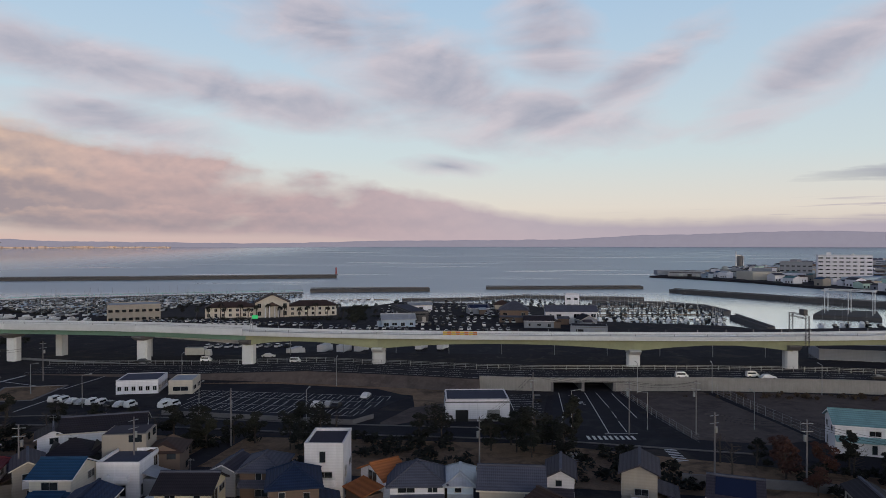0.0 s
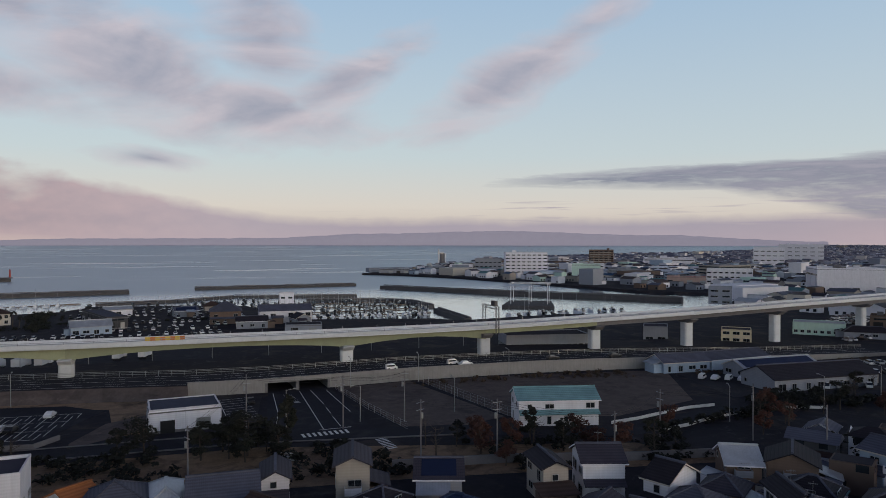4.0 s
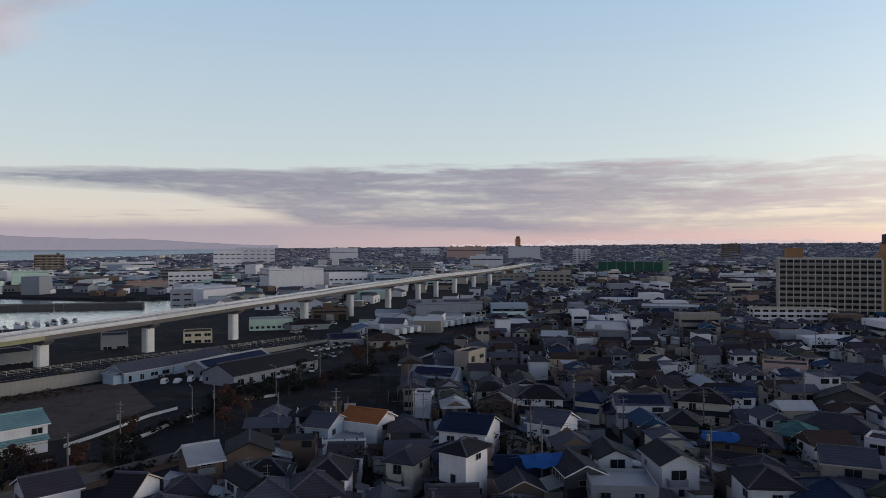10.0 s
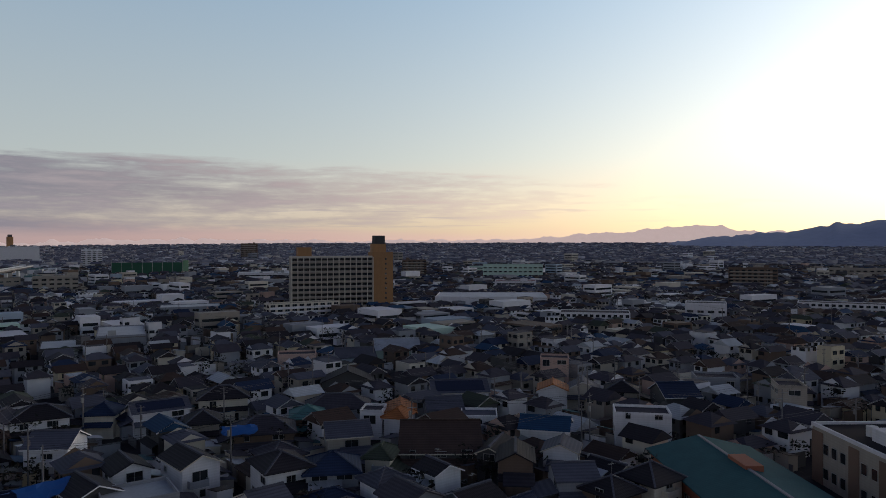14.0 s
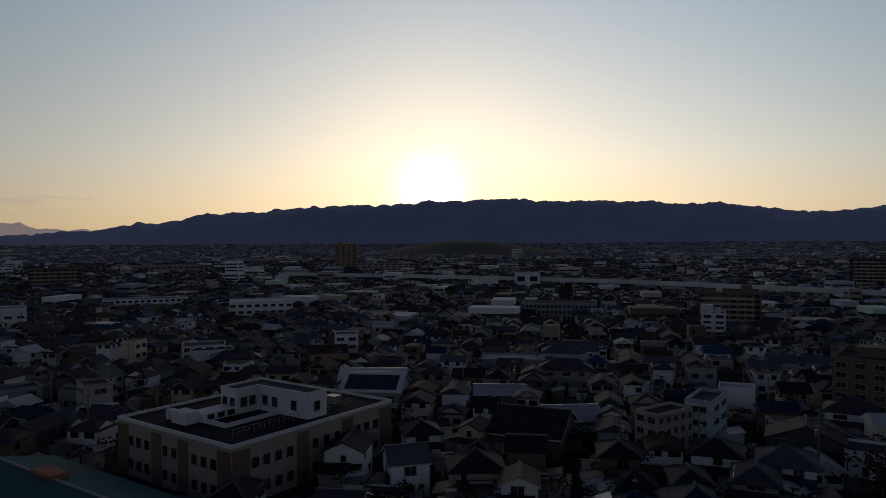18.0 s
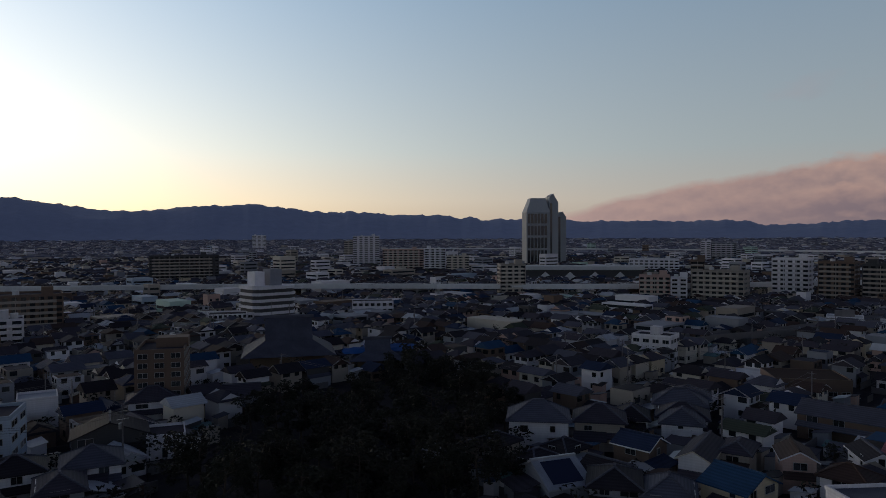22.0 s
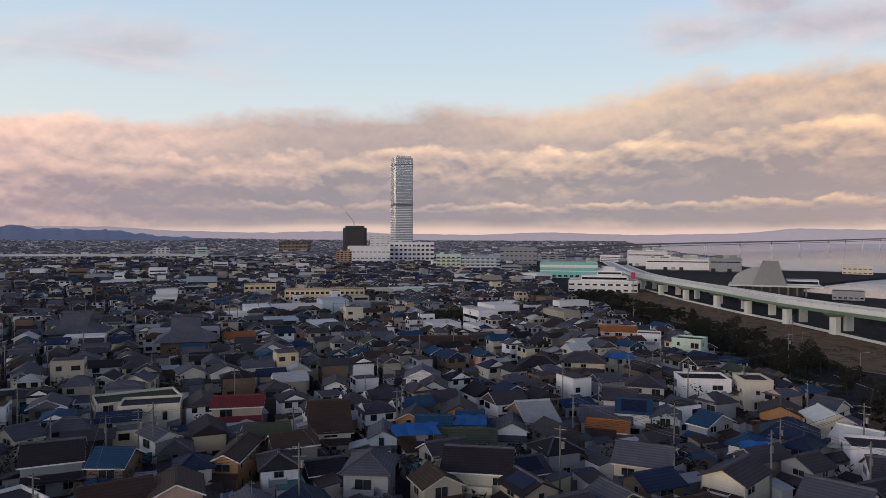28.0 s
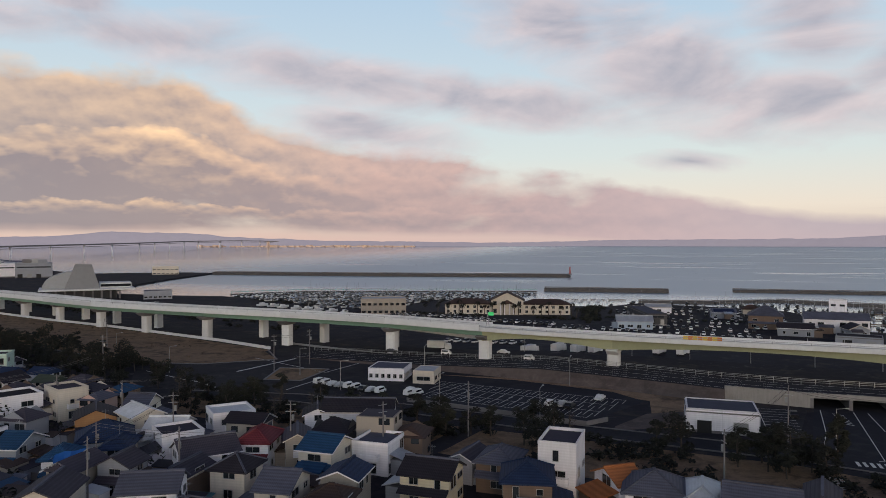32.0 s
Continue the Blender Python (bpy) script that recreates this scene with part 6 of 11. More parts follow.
def crown_cloud(s, rng, c, rad, n, size, flat=0.7):
    """Small leaf clumps scattered through an uneven volume."""
    for _ in range(n):
        v = Vector((rng.gauss(0, 1), rng.gauss(0, 1), rng.gauss(0, 1))).normalized() * rad * rng.uniform(0.55, 1.05)
        p = Vector(c) + Vector((v.x, v.y, v.z * flat))
        a = Vector((rng.uniform(-1, 1), rng.uniform(-1, 1), rng.uniform(-0.6, 0.6))).normalized() * size * rng.uniform(0.6, 1.3)
        b = Vector((rng.uniform(-1, 1), rng.uniform(-1, 1), rng.uniform(-0.6, 0.6))).normalized() * size * rng.uniform(0.6, 1.3)
        e = Vector((0, 0, size * rng.uniform(0.2, 0.7)))
        s.add([p - a - b * 0.4, p + a - b * 0.4, p + b, p + e], [(0, 1, 3), (1, 2, 3), (2, 0, 3), (0, 2, 1)])


def tree_pattern(kind, seed):
    rng = random.Random(seed)
    h = {"pine": 7.0, "broad": 8.5, "conifer": 10.0, "bare": 6.5, "russet": 7.5}[kind]
    words = {"pine": "dark green pine with an uneven layered crown", "broad": "dark evergreen tree with a full crown", "conifer": "slim dark conifer beside the road", "bare": "leafless winter tree with thin grey twigs", "russet": "tree with russet winter leaves"}[kind]
    t = thing("tree", words, "tree", pose(0, 0, -500))
    tr, cr = Solid(), Solid()
    bend = [Vector((0, 0, 0)), Vector((rng.uniform(-.2, .2), rng.uniform(-.2, .2), h * .35)), Vector((rng.uniform(-.4, .4), rng.uniform(-.4, .4), h * .7)), Vector((rng.uniform(-.3, .3), rng.uniform(-.3, .3), h * .95))]
    for i in range(3):
        tr.tube(bend[i], bend[i + 1], 0.22 - i * 0.06, 0.16 - i * 0.06, 7)
    nl = {"pine": 9, "broad": 10, "conifer": 16, "bare": 16, "russet": 10}[kind]
    for i in range(nl):
        u = 0.2 + 0.75 * i / nl
        b = bend[1].lerp(bend[3], max(0.0, (u - 0.3) / 0.7)) * (u / 0.3 if u < 0.3 else 1.0)
        a = rng.uniform(0, 6.28)
        L = h * (0.3 if kind != "conifer" else 0.24 * (1.15 - u)) * rng.uniform(0.6, 1.1)
        e = b + Vector((math.cos(a) * L, math.sin(a) * L, L * rng.uniform(0.1, 0.7)))
        tr.tube(b, e, 0.07, 0.025, 5)
        if kind == "bare":
            for _ in range(5):
                q = b.lerp(e, rng.uniform(0.3, 1))
                tr.tube(q, q + Vector((rng.uniform(-1, 1), rng.uniform(-1, 1), rng.uniform(0, 1))) * 0.9, 0.02, 0.008, 3)
        else:
            r = {"pine": 1.15, "broad": 1.5, "conifer": 0.75, "russet": 1.2}[kind] * rng.uniform(0.75, 1.2)
            crown_cloud(cr, rng, e, r, 78, 0.34, 0.55 if kind == "pine" else 0.8)
    if kind != "bare":
        crown_cloud(cr, rng, bend[3], 1.0 if kind != "conifer" else 0.4, 40, 0.3)
    tr.make("trunk", BARK, t)
    if kind != "bare":
        cr.make("crown", RUSSET if kind == "russet" else LEAF, t)
    return t


TREES = {}
for kind_ in ("pine", "broad", "conifer", "bare", "russet"):
    TREES[kind_] = [tree_pattern(kind_, 11 + i * 7) for i in range(2 if kind_ in ("pine", "broad") else 1)]
USED = set()


def tree(kind, x, y, s=1.0, rng=random.Random(77)):
    src = rng.choice(TREES[kind])
    m = pose(x, y, lift(x, y), 0, 0, rng.uniform(0, 360))
    if src.name not in USED:
        USED.add(src.name)
        t, src.matrix_basis = src, m
    else:
        t = copy_thing(src, m)
    t.scale = (s * rng.uniform(0.9, 1.15), s * rng.uniform(0.9, 1.15), s)
    return t


def scatter(poly, n, kinds, s0, s1, seed, gap=3.0):
    rng, made = random.Random(seed), []
    xs, ys = [p[0] for p in poly], [p[1] for p in poly]
    for _ in range(n * 30):
        if len(made) >= n:
            break
        x, y = rng.uniform(min(xs), max(xs)), rng.uniform(min(ys), max(ys))
        if inside(x, y, poly) and all((x - a) ** 2 + (y - b) ** 2 > gap * gap for a, b in made):
            made.append((x, y))
            tree(rng.choice(kinds), x, y, rng.uniform(s0, s1))


scatter([(-128, 150), (-20, 144), (-22, 132), (-112, 135)], 26, ["pine", "pine", "broad", "bare"], 0.6, 1.0, 1)
scatter([(-6, 146), (22, 140), (24, 128), (-6, 134)], 12, ["broad", "pine", "broad"], 0.6, 0.95, 2, 2.6)
scatter([(46, 134), (88, 116), (98, 100), (50, 112)], 16, ["bare", "pine", "russet", "bare"], 0.6, 0.9, 3)
scatter([(-330, 240), (-234, 214), (-178, 188), (-160, 178), (-150, 152), (-170, 156), (-222, 178), (-330, 208)], 74, ["pine", "pine", "broad", "pine"], 0.55, 0.95, 4)
scatter([(-150, 176), (-128, 160), (-100, 156), (-100, 148), (-150, 152)], 10, ["pine", "pine", "broad"], 0.5, 0.75, 14, 4)
scatter([(150, 134), (215, 118), (225, 126), (160, 146)], 9, ["bare", "pine", "russet", "broad"], 0.5, 0.8, 15, 4)
scatter([(100, 118), (150, 121), (185, 120), (170, 108), (112, 102)], 12, ["bare", "russet", "pine"], 0.6, 1.0, 5)
tree("conifer", 25.5, 137, 1.05)
tree("conifer", 70, 120, 0.8)
for x, y in ((-100, 160), (-84, 152), (-75, 150), (-52, 149), (-31, 151)):
    tree("pine", x, y, 0.8)
WOODS = [(-15, -94), (-60, -84), (-66, -98), (-98, -140), (-96, -178), (-62, -156), (-36, -148), (-18, -122)]
scatter(WOODS, 85, ["broad", "broad", "broad", "pine", "bare"], 0.8, 1.25, 6, 4.2)
for i in range(14):
    take(-30 - 3 * i, -108 - 4.5 * i, 18 if i < 11 else 10)
take(-25, -112, 14); take(-45, -100, 14); take(-70, -125, 16); take(-80, -150, 14); take(-50, -140, 16)

# ---- poles, lamps, cars, lorries, boats ----


def utility_pole():
    t = thing("utility_pole", "grey concrete utility pole with crossarms and a transformer", "utility pole", pose(0, 0, -500), "utility poles")
    Solid().tube((0, 0, 0), (0, 0, 11.5), 0.17, 0.11, 8).make("shaft", CONC, t)
    for z in (10.9, 9.6):
        Solid().bar((-0.95, 0.12, z), (0.95, 0.12, z), 0.1, 0.1).make("crossarm", STEEL, t)
    Solid().tube((0.4, 0.1, 8.0), (0.4, 0.1, 9.0), 0.26, n=10).make("transformer", STEEL, t)
    return t


POLE = utility_pole()
POLES = []


def pole(x, y, turn=0.0):
    if POLES:
        t = copy_thing(POLE, pose(x, y, 0, 0, 0, turn))
    else:
        t = POLE
        t.matrix_basis = pose(x, y, 0, 0, 0, turn)
    POLES.append((x, y))
    return t


def cable(pts, z=11.1, sag=0.7):
    """Service wires from pole to pole."""
    t = thing("overhead_wires", "thin black overhead service wires between poles", "cable", pose(0, 0, 0))
    for off in (-0.8, 0.0, 0.8):
        s, prev = Solid(), None
        for (x0, y0), (x1, y1) in zip(pts, pts[1:]):
            for i in range(6):
                u = i / 5
                p = (x0 + (x1 - x0) * u + off * 0.7, y0 + (y1 - y0) * u + off * 0.7, z - sag * 4 * u * (1 - u) - (0.6 if off == 0 else 0))
                for q in ((-0.025, 0), (0.025, 0), (0, 0.04)):
                    s.v.append((p[0] + q[0], p[1] + q[0], p[2] + q[1]))
                n = len(s.v)
                if n > 3:
                    s.f += [(n - 6 + c, n - 6 + (c + 1) % 3, n - 3 + (c + 1) % 3, n - 3 + c) for c in range(3)]
                    s.k += [0] * 3
        s.make("wire", RUBBER, t)


for run in ([(-67, 110), (-51, 115), (-42, 138)], [(6, 115), (20, 155), (39, 146), (53, 146)], [(46, 118), (59, 113), (73, 97), (92, 108), (113, 105)], [(110, 86), (118, 78), (155, 39)], [(197, 118), (195, 102)],
            [(229, -20), (208, -76)], [(-104, -84), (-126, -130)], [(-136, -48), (-130, -46), (-124, -31), (-126, -11), (-130, -9)], [(-132, 36), (-128, 34), (-95, 51), (-102, 77)], [(-74, 89), (-83, 80), (-92, 109), (-110, 115)],
            [(-170, 170), (-209, 211)], [(-121, 189), (-117, 204)], [(110, 33), (122, 8), (128, -24), (124, -58)], [(20, -118), (8, -124), (-10, -128)], [(-95, -20), (-98, 12)], [(118, -96), (140, -120)], [(40, -130), (52, -160)]):
    for x, y in run:
        pole(x, y, random.Random(int(x * 7 + y)).uniform(0, 180))
    cable(run)
for x, y, a in ((-76, 203, 90), (-30, 196, 90), (52, 186.6, 90), (72, 186.6, 80), (100, 184, 90), (-110, 186, 0), (-88, 170, 20), (-56, 160, 80), (-30, 153, 80), (44, 150, 180), (28, 152, 0), (67, 150, 90), (120, 118, 60), (150, 118, 90), (176, 122, 90), (-150, 176, 40), (-190, 196, 40)):
    lamp_mast(x, y, 0, 8.0, a)
for i in range(12):
    lamp_mast(-52 + 18 * i, 238, 0, 9.5, 90)


def car_pattern(kind, colour):
    """A parked vehicle: body shaped from a side outline, glass, four wheels, lamps."""
    van = kind == "van"
    L, W = (3.4, 1.5) if van else (4.3, 1.7)
    label = {"white": "white", "silver": "silver", "black": "black", "dark": "dark blue"}[colour] + (" small parked van" if van else " parked family car")
    paint = mat("car_" + colour, {"white": (0.7, 0.7, 0.7), "silver": (0.4, 0.41, 0.42), "black": (0.02, 0.02, 0.022), "dark": (0.03, 0.04, 0.08)}[colour], 0.3, 0.1, 0.05, 2, 0.1, 0.0, spec=0.6)
    t = thing("car", label, "car", pose(0, 0, -500), "parked cars")
    side = [(-L / 2, 0.35), (-L / 2, 0.95), (-L / 2 + 0.15, 1.7), (L / 2 - 0.9, 1.75), (L / 2 - 0.35, 1.0), (L / 2, 0.9), (L / 2, 0.35)] if van else [(-L / 2, 0.35), (-L / 2, 0.85), (-L / 2 + 0.5, 0.95), (-L / 2 + 1.0, 1.42), (0.35, 1.45), (1.05, 0.98), (L / 2 - 0.1, 0.82), (L / 2, 0.35)]
    s = Solid()
    n = len(side)
    v = [(x, -W / 2 + (0.14 if z > 1.2 else 0), z) for x, z in side] + [(x, W / 2 - (0.14 if z > 1.2 else 0), z) for x, z in side]
    s.add(v, [tuple(range(n))[::-1], tuple(range(n, 2 * n))] + [(i, (i + 1) % n, n + (i + 1) % n, n + i) for i in range(n)])
    s.make("body", paint, t)
    g = Solid()
    if van:
        g.box(-L / 2 + 0.25, -W / 2 + 0.02, 1.05, L / 2 - 0.85, W / 2 - 0.02, 1.5)
    else:
        g.add([(-1.35, -W / 2 + 0.03, 0.98), (0.95, -W / 2 + 0.03, 0.98), (0.35, -W / 2 + 0.12, 1.36), (-1.05, -W / 2 + 0.12, 1.36), (-1.35, W / 2 - 0.03, 0.98), (0.95, W / 2 - 0.03, 0.98), (0.35, W / 2 - 0.12, 1.36), (-1.05, W / 2 - 0.12, 1.36)], [(0, 1, 2, 3), (7, 6, 5, 4), (0, 4, 5, 1), (1, 5, 6, 2), (2, 6, 7, 3), (3, 7, 4, 0)])
    g.make("glass", GLASS, t)
    for u in (-L / 2 + 0.75, L / 2 - 0.75):
        for w in (-1, 1):
            put("wheel", shared("wheel", lambda q: q.tube((0, -0.1, 0), (0, 0.1, 0), 0.31, n=10), RUBBER), t, "", pose(u, w * (W / 2 - 0.08), 0.31))
    return t


CARS = [car_pattern("car", "white"), car_pattern("van", "white"), car_pattern("car", "silver"), car_pattern("car", "black"), car_pattern("van", "dark")]
CARUSED = set()


def car(x, y, turn, kind, z=0.05):
    src = CARS[kind]
    if kind in CARUSED:
        return copy_thing(src, pose(x, y, z, 0, 0, turn))
    CARUSED.add(kind)
    src.matrix_basis = pose(x, y, z, 0, 0, turn)
    return src


for x, y, a, k in ((-31, 171, 80, 0), (-28, 171, 80, 2), (-26, 170, 80, 3), (-20, 181, 80, 0), (-68, 170, 75, 1), (-66, 171, 75, 1), (-69, 174, 75, 0), (-76, 224, 0, 1), (-47, 222, 0, 1), (-95, 221, 0, 3), (-58, 232, 0, 0), (24, 178, 90, 3)):
    car(x, y, a, k, 0.06 if y < 205 else 2.2)
for i in range(9):
    car(-98 + 2.7 * i, 176 - 0.7 * i, 78, (1, 1, 0, 2, 1, 1, 3, 0, 1)[i])
for x, y, a, k in ((66, 193, 0, 1), (86, 194, 0, 1), (89, 191, 0, 0), (119, 190, -6, 3), (140, 186, -8, 3)):
    car(x, y, a, k, 2.84)
for i in range(8):
    car(150 + 2.9 * i, 158 - 2.2 * i, 30, (1, 0, 1, 0, 2, 0, 1, 3)[i], 0.06)
for i in range(9):
    car(165 + 3.4 * (i % 5), 139 + 5 * (i // 5), 40, (0, 3, 1, 2, 0, 1, 0, 2, 3)[i], 0.06)
for i in range(7):
    car(90.5 - 2.6 * i, -72.5 - 1.6 * i * 0.6, -100, (3, 4, 2, 0, 2, 3, 4)[i] if i < 5 else 3, 0.05)
for i in range(10):
    car(186 + 2.8 * (i % 5), 152 - 0.8 * i + 3 * (i // 5), 55, (0, 1, 2, 0, 3)[i % 5], 0.06)
for x, y, a, k in ((-104, 60, 60, 0), (-44, -75, 20, 0), (112, 60, 30, 1), (126, 52, 20, 0), (-64, -112, 60, 0), (48, -112, 20, 1), (52, -115, 20, 0), (56, -119, 20, 1), (-160, 40, 10, 1), (-163, 44, 10, 0), (-166, 40, 10, 2), (-168, 47, 10, 1)):
    car(x, y, a, k, 0.02)


def lorry_pattern():
    t = thing("lorry", "parked lorry with a pale box body", "lorry", pose(0, 0, -500), "parked lorries")
    Solid().box(-4.6, -1.2, 1.0, 2.2, 1.2, 3.5).make("box_body", PALE, t)
    c = Solid()
    c.add([(2.4, -1.15, 0.6), (4.3, -1.15, 0.6), (4.3, -1.15, 1.5), (4.0, -1.1, 2.7), (2.4, -1.1, 2.75), (2.4, 1.15, 0.6), (4.3, 1.15, 0.6), (4.3, 1.15, 1.5), (4.0, 1.1, 2.7), (2.4, 1.1, 2.75)], [(4, 3, 2, 1, 0), (5, 6, 7, 8, 9), (0, 1, 6, 5), (1, 2, 7, 6), (2, 3, 8, 7), (3, 4, 9, 8), (4, 0, 5, 9)])
    c.make("cab", mat("car_white", (0.7, 0.7, 0.7)), t)
    Solid().box(-4.5, -0.5, 0.6, 2.4, 0.5, 0.98).make("chassis", RUBBER, t)
    for u in (-3.2, 3.3):
        for w in (-1, 1):
            put("wheel", shared("lwheel", lambda q: q.tube((0, -0.15, 0), (0, 0.15, 0), 0.48, n=10), RUBBER), t, "", pose(u, w * 0.98, 0.48))
    return t


LORRY = lorry_pattern()
lorries = [(-86, 246, 0), (-52, 247, 70), (-43, 255, 75), (-36, 255, 75), (-30, 257, 75), (-8, 262, 75), (0, 262, 75)]
lorries += [(270 + 5.2 * i, 150 - 1.0 * i, 70) for i in range(14)] + [(285 + 5.4 * i, 166 - 1.4 * i, 70) for i in range(9)]
for i, (x, y, a) in enumerate(lorries):
    m_ = pose(x, y, 0.05, 0, 0, a)
    if i:
        copy_thing(LORRY, m_)
    else:
        LORRY.matrix_basis = m_


def boat_pattern(sail):
    t = thing("sailing_boat" if sail else "motor_boat", "white sailing yacht with a bare mast" if sail else "white motor boat moored in the marina", "boat", pose(0, 0, -500), "marina boats")
    hull = Solid()
    st = [(-4, 1.2, 0.0, 1.0), (-1.5, 1.4, -0.2, 1.0), (1.5, 1.2, -0.2, 1.1), (3.2, 0.6, -0.1, 1.3), (4.4, 0.05, 0.3, 1.5)]
    for x, w, z0, z1 in st:
        hull.v += [(x, -w, z1), (x, -w * 0.6, z0), (x, w * 0.6, z0), (x, w, z1)]
    for i in range(len(st) - 1):
        o = i * 4
        hull.f += [(o, o + 1, o + 5, o + 4), (o + 1, o + 2, o + 6, o + 5), (o + 2, o + 3, o + 7, o + 6), (o + 3, o, o + 4, o + 7)]
        hull.k += [0] * 4
    hull.f += [(0, 3, 2, 1)]
    hull.k += [0]
    white = mat("gel_coat", (0.68, 0.69, 0.70), 0.3, 0, 0.1, 2, 0.2, 0.0)
    hull.make("hull", white, t)
    c = Solid()
    c.add([(-2, -0.9, 1.0), (1.8, -0.8, 1.05), (1.1, -0.65, 2.1), (-1.8, -0.75, 2.1), (-2, 0.9, 1.0), (1.8, 0.8, 1.05), (1.1, 0.65, 2.1), (-1.8, 0.75, 2.1)], [(0, 1, 2, 3), (7, 6, 5, 4), (1, 5, 6, 2), (3, 2, 6, 7), (4, 0, 3, 7)])
    c.make("cabin", white, t)
    if sail:
        Solid().box(-1.6, -0.86, 1.45, 1.3, 0.86, 1.8).make("cabin_window", GLASS, t)
    if sail:
        Solid().tube((0.6, 0, 1), (0.6, 0, 12), 0.09, 0.06, 6).make("mast", STEEL, t)
    return t


BOATS = [boat_pattern(False), boat_pattern(True)]
brng = random.Random(9)
spots = []
for i in range(8):
    for j in range(1):
        spots.append((-252 + 10 * i + brng.uniform(-1, 1) + 4 * j, 381 + 6.0 * j - 3.5 * i + brng.uniform(-1, 1), 0.8))
for i in range(11):
    spots.append((-112 + 6 * i, 492 + 2 * i, -1.9))
for i in range(16):
    for j in range(1):
        spots.append((80 + 4.6 * i + brng.uniform(-.6, .6), 372 + 26 * j + (3 if i % 2 else 0), -1.9))
for i in range(7):
    spots.append((190 + 12 * i, 350 + 3 * (i % 3), -1.9))
for i, (x, y, z) in enumerate(spots):
    k_ = 1 if brng.random() < 0.28 else 0
    zz = -1.9 if not inside(x, y, LAND) else 0.35
    m_ = pose(x, y, zz, 0, 0, brng.choice((70, 75, 250, 255, 90)))
    if BOATS[k_].location.z < -400:
        BOATS[k_].matrix_basis = m_
    else:
        copy_thing(BOATS[k_], m_)
for x0, y0, x1, y1 in ((-112, 503, -40, 526), (80, 379, 156, 385), (72, 406, 160, 412), (68, 436, 162, 440), (64, 466, 160, 466)):
    tagged(Solid().bar((x0, y0, -1.5), (x1, y1, -1.5), 2.0, 0.5).make("pontoon", WOOD), "grey floating timber pontoon", "pontoon")


def shrubs(poly, n, h0, h1, seed, material, label):
    """Low growth too dense to count."""
    rng, s, made = random.Random(seed), Solid(), 0
    xs, ys = [p[0] for p in poly], [p[1] for p in poly]
    while made < n:
        x, y = rng.uniform(min(xs), max(xs)), rng.uniform(min(ys), max(ys))
        if not inside(x, y, poly) or noise.noise(Vector((x * 0.05, y * 0.05, seed))) < -0.12:
            continue
        h = rng.uniform(h0, h1)
        for _ in range(2):
            crown_cloud(s, rng, (x + rng.uniform(-h, h) * 0.4, y + rng.uniform(-h, h) * 0.4, h * 0.45), h * 0.5, 11, h * 0.28)
        made += 1
    return tagged(s.make("shrubs", material), label, "shrubs", "", "stuff")


DRY = mat("dry_scrub", (0.085, 0.058, 0.038), 0.9, 0, 0.6, 3.0, 0.6, 0.5, each=0.35)
shrubs([(-480, 300), (-330, 242), (-234, 218), (-178, 190), (-146, 178), (-146, 150), (-170, 154), (-222, 174), (-330, 204), (-480, 262)], 520, 1.2, 3.4, 61, LEAF, "dark evergreen shrubs beneath the pine belt")
shrubs([(-128, 151), (-20, 145), (22, 139), (90, 114), (98, 98), (44, 110), (-60, 129), (-112, 135)], 420, 0.8, 2.4, 62, LEAF, "dark evergreen shrubs and hedges along the street")
shrubs([(-520, 340), (-308, 271), (-150, 226), (-134, 208), (-178, 192), (-340, 230), (-520, 300)], 260, 0.3, 0.9, 63, DRY, "dry brown tufts on the verge")
shrubs([(48, 187), (106, 184), (150, 173), (250, 162), (250, 150), (160, 160), (104, 176), (56, 182)], 160, 0.5, 1.6, 64, DRY, "dry brown scrub along the embankment foot")
shrubs([(96, 132), (130, 136), (160, 134), (215, 117), (300, 116), (300, 106), (205, 106), (150, 118), (100, 118)], 300, 0.8, 2.6, 65, LEAF, "dark roadside scrub between street and workshops")
shrubs([(215, 130), (255, 128), (262, 155), (225, 160)], 150, 0.5, 1.8, 66, DRY, "overgrown dry vacant lot")


def crates(name, spots, size, material, label, category):
    for x, y, a, z in spots:
        b = thing(name, label, category, pose(x, y, z, 0, 0, a), "container rows")
        L, W, H = size
        put("box", shared((name, "box"), lambda s: s.box(-L / 2, -W / 2, 0.12, L / 2, W / 2, H), material), b)
        put("door", shared((name, "door"), lambda s: s.box(L / 2 + 0.003, -W / 2 + 0.1, 0.2, L / 2 + 0.05, -0.02, H - 0.1).box(L / 2 + 0.003, 0.02, 0.2, L / 2 + 0.05, W / 2 - 0.1, H - 0.1), STEEL), b)
        put("skid", shared((name, "skid"), lambda s: s.box(-L / 2, -W / 2, 0, -L / 2 + 0.3, W / 2, 0.12).box(L / 2 - 0.3, -W / 2, 0, L / 2, W / 2, 0.12), RUBBER), b)


crates("container", [(288 + 3.1 * i, 178 - 1.0 * i, 72, 0.05) for i in range(16)] + [(312 + 3.1 * i, 186 - 1.0 * i, 72, 0.05) for i in range(12)], (6.0, 2.4, 2.6), PALE, "pale grey steel freight container in a row", "container")


